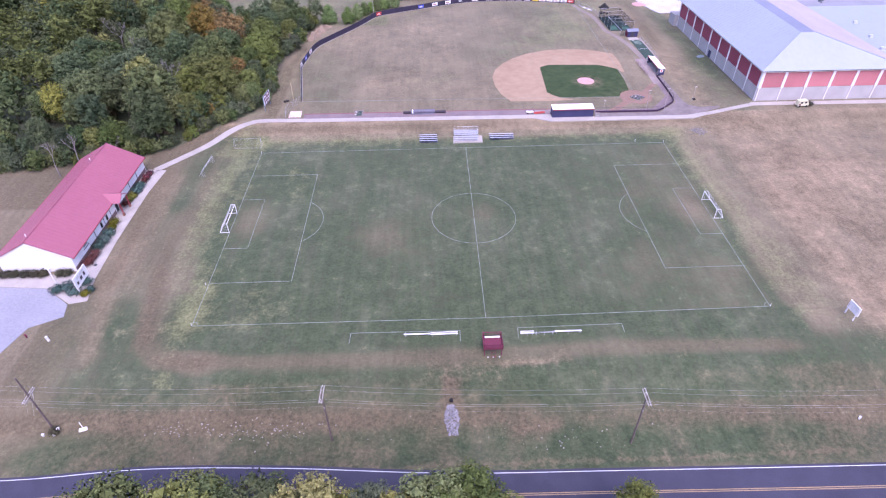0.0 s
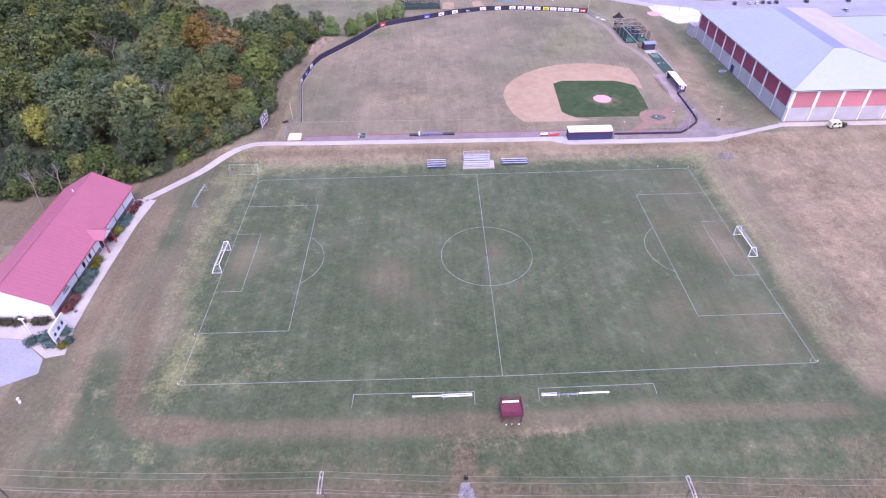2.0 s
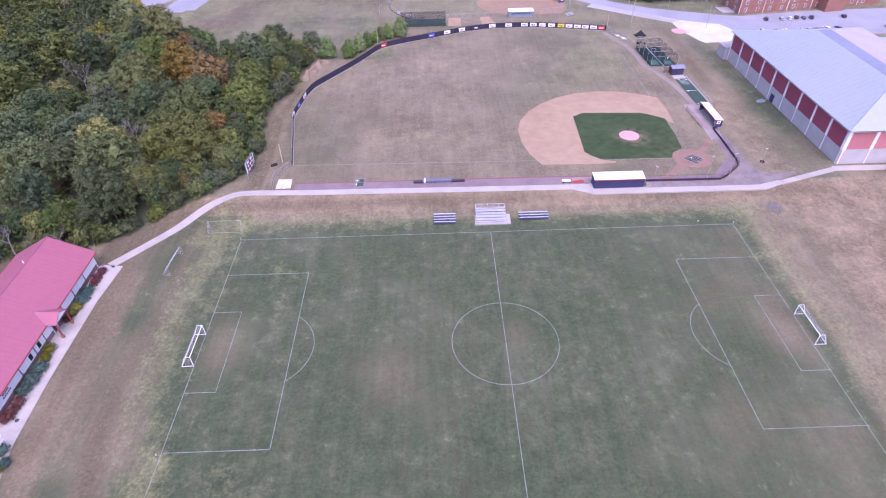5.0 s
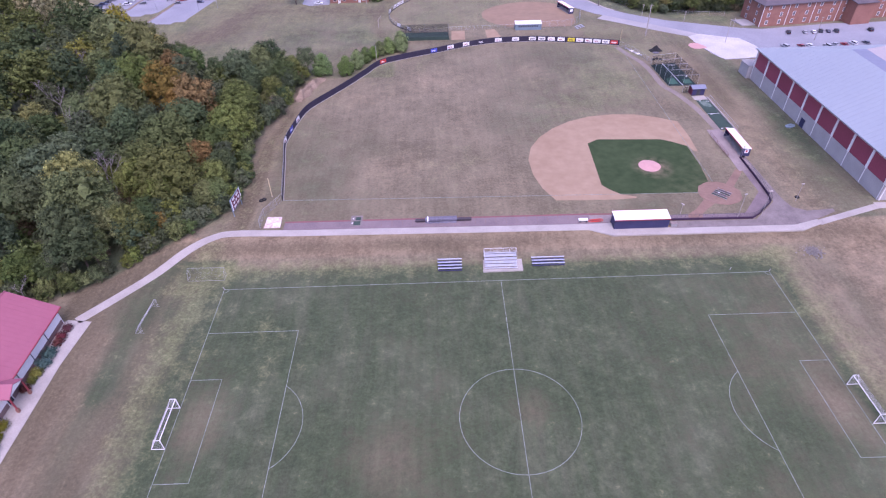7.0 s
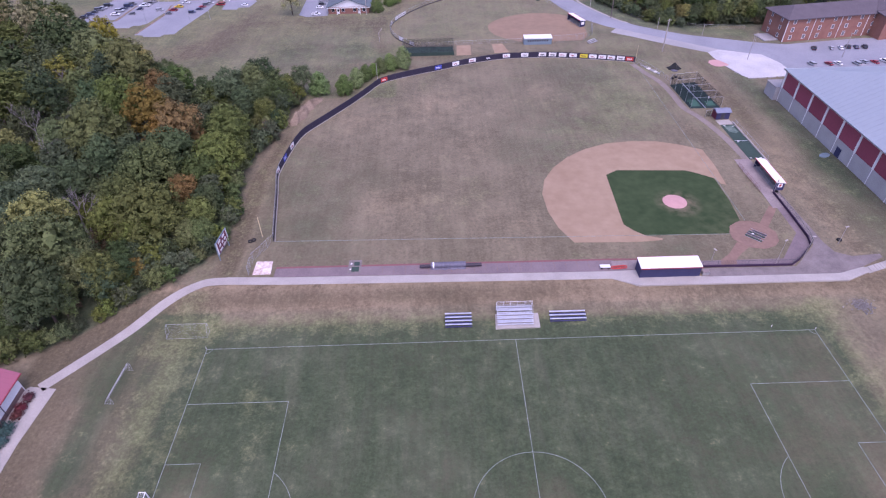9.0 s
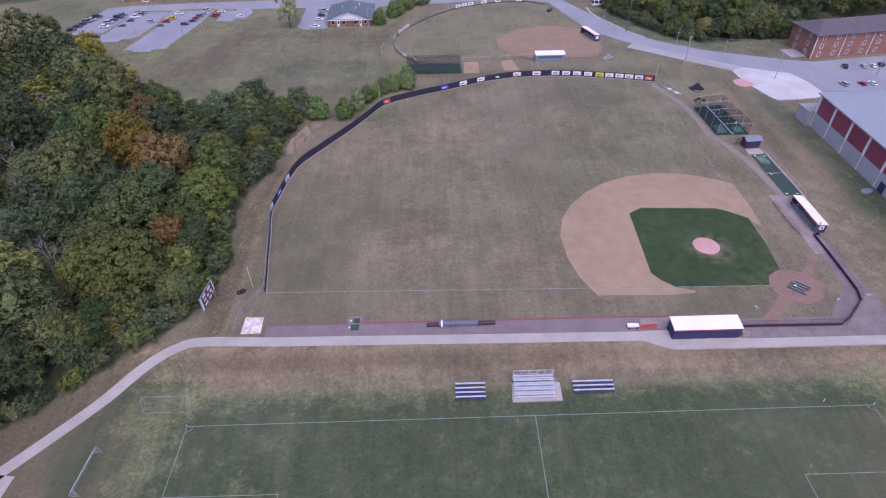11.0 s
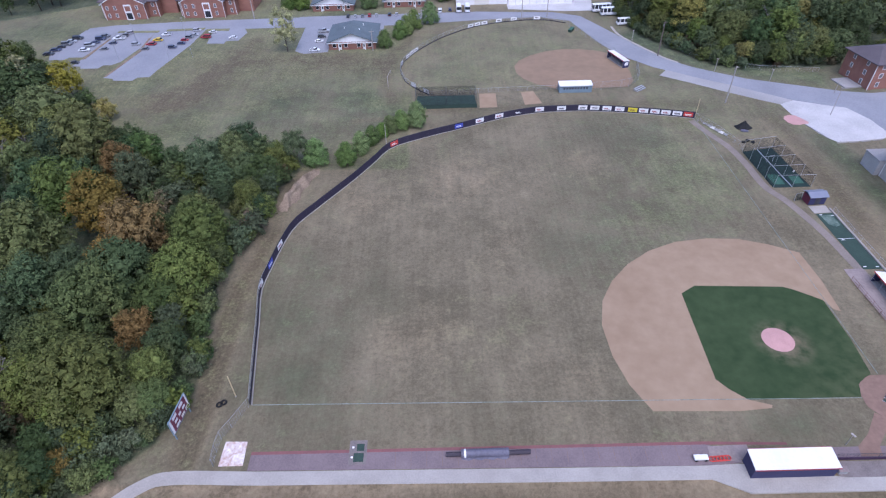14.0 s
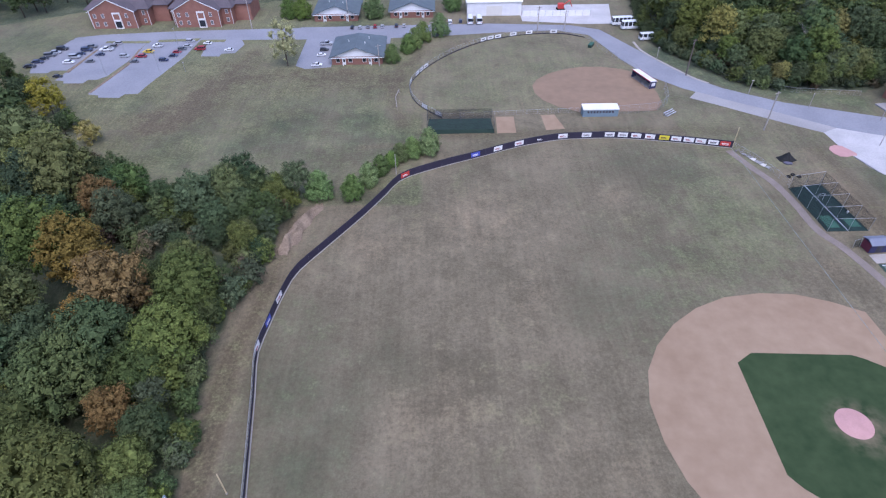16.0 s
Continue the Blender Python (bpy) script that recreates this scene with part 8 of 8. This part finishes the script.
for j in range(1, 6):
    for i in range(16):
        a, u = 2 * math.pi * i / 16, j / 5
        w = 1 + 0.35 * noise.noise((math.cos(a) * 1.7, math.sin(a) * 1.7, 3.0 + u))
        v.append((0.3 * (1 - u) + 2.3 * u * w * math.cos(a), 1.3 * u * w * math.sin(a) - (0.7 * u if 3.6 < a < 5.2 else 0), max(0.0, 2.0 * (1 - u) ** 1.1 + 0.35 * (1 - u) * noise.noise((i * 0.9, u * 4, 7)))))
f += [(0, 1 + i, 1 + (i + 1) % 16) for i in range(16)]
f += [(1 + 16 * j + i, 17 + 16 * j + i, 17 + 16 * j + (i + 1) % 16, 1 + 16 * j + (i + 1) % 16) for j in range(4) for i in range(16)]
part("fold", Shape().put(v, f), RUBBER, tarp)
part("grey_sheet", Shape().prism(disc(0.2, -2.2, 1.1, 0.6, 8), 0, 0.25), GREY_TARP, tarp)


def tyre(x, y, label="worn black tyre lying on the ground"):
    t = thing("tyre", x, y, T, 0, label, "tyre", "tyres")
    s = Shape().ring(0, 0, 0.15, 0.42, 0.42, 0.15)
    part("tread", s, RUBBER, t)
    part("bead", Shape().put([(0.26 * math.cos(2 * math.pi * k / 14), 0.26 * math.sin(2 * math.pi * k / 14), z) for z in (0.05, 0.25) for k in range(14)], [(k, (k + 1) % 14, 14 + (k + 1) % 14, 14 + k) for k in range(14)]), DARK_STEEL, t)


for x, y in ((63.2, 136.6), (64.6, 137.4), (65.6, 136.4), (-52.0, 60.6), (-52.6, 60.2), (71.2, 55.2)):
    tyre(x, y)
lad = thing("pale_rubble", 58.5, 143.6, T, -62, "grey concrete slabs and pale sheets piled along the fence", "rubble")
for k, (u, w, ln, m) in enumerate(((-3.6, 0.5, 1.2, STEEL), (-2.3, 0.7, 1.1, OLD_CONCRETE), (-1.0, 0.9, 1.3, CREAM), (0.5, 1.1, 1.6, OLD_CONCRETE), (2.0, 1.0, 1.3, CREAM), (3.3, 0.7, 1.1, STEEL))):
    part("slab", Shape().slab([(u - ln / 2, -w / 2, 0.16 + 0.05 * (k % 2)), (u + ln / 2, -w / 2 + 0.1, 0.12), (u + ln / 2 - 0.1, w / 2, 0.3 + 0.08 * (k % 3)), (u - ln / 2 + 0.15, w / 2 - 0.1, 0.26)], 0.1), m, lad)

bits = thing("rubble_scatter", 58.0, 145.0, T, 0, "scattered pale boards and broken slabs along the fence", "rubble", kind="stuff")
sh = Shape()
for k in range(34):
    u = rng.random()
    cx, cy, a, ln = -2.6 + 5.4 * u + rng.gauss(0, 0.5), 4.6 - 9.0 * u + rng.gauss(0, 0.4), rng.uniform(0, 3.1), rng.uniform(0.25, 0.9)
    dx, dy = ln * math.cos(a), ln * math.sin(a)
    sh.bar((cx - dx / 2, cy - dy / 2, 0.07), (cx + dx / 2, cy + dy / 2, rng.uniform(0.05, 0.3)), rng.uniform(0.06, 0.16), 4)
part("pieces", sh, FIELD_STONE, bits)

# warning track things
pad = thing("white_tarp_pad", -48.0, 51.5, T, 0, "square white tarp with rusty stains beside the footpath", "tarp")
part("sheet", Shape().prism([(-1.9, -1.9), (1.7, -1.9), (1.5, 2.0), (-1.8, 2.1)], 0.02, 0.09), surf("stained_white_sheet", (0.72, 0.66, 0.64), (0.42, 0.27, 0.22), 0.9, 2.5, 0.8, mixin=0.45), pad)
tee = thing("hitting_station", -29.6, 51.3, T + 0.025, 0, "grey pad with two green hitting mats on the warning track", "mat")
part("slab", Shape().box(-1.3, -2.0, 0, 1.3, 1.9, 0.05), PEA_GRAVEL, tee)
part("green_mat", Shape().box(-0.2, 0.15, 0.05, 0.9, 1.3, 0.09), GREEN_TURF, tee)
part("green_mat", Shape().box(-0.6, -1.6, 0.05, 0.9, -0.2, 0.09), GREEN_TURF, tee)
part("plate", Shape().box(-0.9, 0.6, 0.05, -0.6, 0.9, 0.08).box(-1.0, -1.0, 0.05, -0.7, -0.7, 0.08), WHITE, tee)
roll = thing("tarp_roller", -10.3, 50.3, T + 0.02, 0.5, "long grey field tarp wound on a dark roller", "tarp roller")
part("roller_tube", Shape().bar((-6.2, 0, 0.45), (6.2, 0, 0.45), 0.36, 10), INK, roll)
part("tarp", Shape().bar((-4.0, 0, 0.62), (3.0, 0, 0.62), 0.62, 14), GREY_TARP, roll, "silver-grey rolled tarp")
part("tarp_edge", Shape().put([(-4 + 7 * k / 12, -0.62 - 0.12 * (k % 3), 0.02) for k in range(13)] + [(-4 + 7 * k / 12, -0.5, 0.3) for k in range(13)], [(k, k + 1, 14 + k, 13 + k) for k in range(12)]), GREY_TARP, roll)
part("strap", Shape().bar((-3.6, 0, 0.62), (-3.3, 0, 0.62), 0.65, 14), WHITE, roll)
seams = thing("track_joints", 0, 0, T, 0, "thin brown joints across the warning track", "joint", kind="structure")
for k in range(20):
    x = -24 + k * 2.3
    part("joint", Shape().box(x, 48.7, 0, x + 0.04, 51.2, 0.027), RED_CLAY, seams)
hose = thing("red_hose_pile", 23.2, 48.6, T + 0.025, 0, "coiled bright red hoses beside the dugout", "hose")
for k in range(5):
    s = Shape().ring((k - 2) * 0.5, 0, 0.1 + 0.05 * k, 0.55, 0.4, 0.09)
    part("coil", s, RED, hose)
tbl = thing("white_cart", 20.4, 48.7, T + 0.025, 0, "low white equipment cart on the warning track", "cart")
part("deck", Shape().box(-1.0, -0.4, 0.35, 1.0, 0.4, 0.6), WHITE, tbl)
for u in (-0.7, 0.7):
    part("wheel", Shape().bar((u, -0.45, 0.2), (u, 0.45, 0.2), 0.2, 10), RUBBER, tbl)

sign_board("scoreboard", -57.0, 56.7, T, -6, 5.4, 1.6, 4.5, MAROON, "maroon and white scoreboard on blue posts at the wood edge", [(-2.65, 1.65, -2.2, 4.45, WHITE), (-1.7, 3.7, -0.5, 4.3, WHITE), (0.4, 3.65, 1.6, 4.25, WHITE), (-1.5, 2.75, -0.7, 3.3, WHITE), (-0.2, 2.75, 0.5, 3.3, WHITE), (1.0, 2.7, 1.8, 3.2, WHITE), (-1.6, 1.8, -0.4, 2.3, WHITE), (0.2, 1.8, 1.2, 2.3, CREAM), (1.6, 1.7, 2.3, 2.3, WHITE), (2.35, 1.65, 2.65, 4.45, WHITE)], BLUE_GREY)
dirt = thing("earth_bank", -49.0, 119.5, T, 0, "bare heap of loose brown earth behind the fence", "earth heap")
v, f = [], []
for j in range(17):
    for i in range(33):
        s, u = i / 32, j / 16
        lo, hi = Vector((-2.6 + 6.0 * s, -9.0 + 19.0 * s)), Vector((-5.2 + 6.4 * s, -6.5 + 16.0 * s))
        p = lo.lerp(hi, u) + Vector((1.1 * noise.noise((s * 5, u * 3, 4)), 1.1 * noise.noise((s * 5, u * 3, 8))))
        h = math.sin(math.pi * min(1, u * 0.9 + 0.02) ** 1.5) * min(1, 5 * s, 4 * (1 - s)) * (1.9 + 1.0 * noise.noise((p.x * 0.4, p.y * 0.4, 2))) + 0.35 * noise.noise((p.x * 1.3, p.y * 1.3, 6))
        v.append((p.x, p.y, h - 0.12 if 0 < i < 32 and 0 < j < 16 else -0.15))
for j in range(16):
    for i in range(32):
        k = j * 33 + i
        f.append((k, k + 1, k + 34, k + 33))
part("earth", Shape().put(v, f), SOIL, dirt, smooth=True)

# ---- softball field ----
def banner_fence(pts, label, banners):
    f = chain_fence(pts, 1.7, label, STEEL, 3.0, NAVY, 0.28, 0.3)
    ps = along(pts, 3.0)
    for i in banners:
        if i < len(ps) - 1:
            bn = part("banner", panel(Shape(), Vector(ps[i]).lerp(Vector(ps[i + 1]), 0.1), Vector(ps[i]).lerp(Vector(ps[i + 1]), 0.9), 0.35, 1.5, 0.012, -0.06), WHITE, f)
            part("lettering", panel(Shape(), Vector(ps[i]).lerp(Vector(ps[i + 1]), 0.25), Vector(ps[i]).lerp(Vector(ps[i + 1]), 0.7), 0.75, 1.05, 0.006, -0.08), INK, bn)


SB = [tuple(p) for p in curve_pts([(-18.8, 168.6), (-24.6, 175.5), (-27.3, 181.6), (-28.2, 189), (-26.5, 196.0), (-22.2, 204.2), (-14, 215.0), (-3.6, 224.0), (4.4, 227.7), (10.6, 229.6), (18.2, 230.8), (26.4, 230.2), (33, 226.5)], 4)]
banner_fence(SB, "softball outfield fence with white banners", (0, 2, 8, 10, 11, 12, 22, 23, 24, 26, 28, 31))
chain_fence([(57.4, 224.6), (62.4, 211.4), (68.4, 191.4), (77.9, 184.9), (86, 181.0), (104, 178.2)], 1.4, "thin wire fence along the wood edge", STEEL, 4.0, None, 0, 0.7)
chain_fence([(33, 226.5), (37.5, 212), (44.6, 197.5)], 1.6, "chain-link fence beside the campus road", STEEL, 3.0, None, 0, 0.5)
chain_fence([(-18.8, 168.6), (-4, 169.8), (20.2, 170.9)], 1.3, "low chain-link fence along the softball foul line", STEEL, 3.0, None, 0, 0.5)
chain_fence([(30.6, 169.2), (41.4, 170.6), (46.2, 174.6), (48.2, 184.4)], 2.6, "tall chain-link backstop of the softball field", STEEL, 3.0, None, 0, 0.45)
ncage = thing("net_cage", -13.8, 164.0, T, 0, "green hitting cage with black netting beside the softball field", "batting cage")
part("turf_floor", Shape().prism([(-9.2, -4.2), (9.0, -3.8), (8.6, 4.0), (-8.6, 4.2)], 0, 0.05), GREEN_TURF, ncage)
for u in (-9.0, 0.0, 8.8):
    part("frame_hoop", Shape().bar((u, -4.0, 0), (u, -4.0, 3.2), 0.05, 5).bar((u, 4.0, 0), (u, 4.0, 3.2), 0.05, 5).bar((u, -4.0, 3.2), (u, 4.0, 3.2), 0.05, 5), DARK_STEEL, ncage)
for v0, v1, w0, w1 in (((-9, -4, 0.1), (8.8, -4, 0.1), (8.8, -4, 3.1), (-9, -4, 3.1)), ((-9, 4, 0.1), (8.8, 4, 0.1), (8.8, 4, 3.1), (-9, 4, 3.1)), ((-9, -4, 3.1), (8.8, -4, 3.1), (8.8, 4, 3.1), (-9, 4, 3.1))):
    part("netting", net(Shape(), v0, v1, w0, w1, 64, 16, 0.018), NET_BLACK, ncage)
part("back_screen", Shape().box(-9, -4.06, 0.05, 8.8, -4.02, 1.2), GREEN_TURF, ncage)
bx = thing("aluminium_bench", 45.4, 168.2, T, 38, "small tilted aluminium bleacher bench", "bench")
for k in range(3):
    part("plank", Shape().box(-2.1, k * 0.6, 0.3 + 0.22 * k, 2.1, k * 0.6 + 0.3, 0.35 + 0.22 * k), ALU, bx)
for u in (-1.7, 0.0, 1.7):
    part("frame", Shape().bar((u, -0.1, 0.02), (u, 1.6, 0.02), 0.04, 4).bar((u, 0, 0.3), (u, 1.5, 0.8), 0.04, 4).bar((u, 1.4, 0), (u, 1.4, 0.75), 0.04, 4), STEEL, bx)
gb = thing("green_bench", 33.5, 218.5, T, 60, "dark green equipment box at the softball outfield", "box")
part("bin", Shape().box(-1.6, -0.6, 0, 1.6, 0.6, 0.9), GREEN_TURF, gb)
part("lid", Shape().box(-1.65, -0.65, 0.9, 1.65, 0.65, 1.0), GREEN_BRIGHT, gb)
cl = thing("old_pole_rail", -31.5, 178, T, 0, "pale curved pipe rail beside the softball fence", "rail")
part("rail", Shape().bar((0, -4, 1.2), (-0.6, 2, 1.2), 0.08, 5).bar((-0.6, 2, 1.2), (0.2, 7, 1.2), 0.08, 5), PALE_WOOD, cl)
for a_, b_ in ((0, -4), (-0.6, 2), (0.2, 7)):
    part("post", Shape().bar((a_, b_, 0), (a_, b_, 1.2), 0.06, 5), PALE_WOOD, cl)
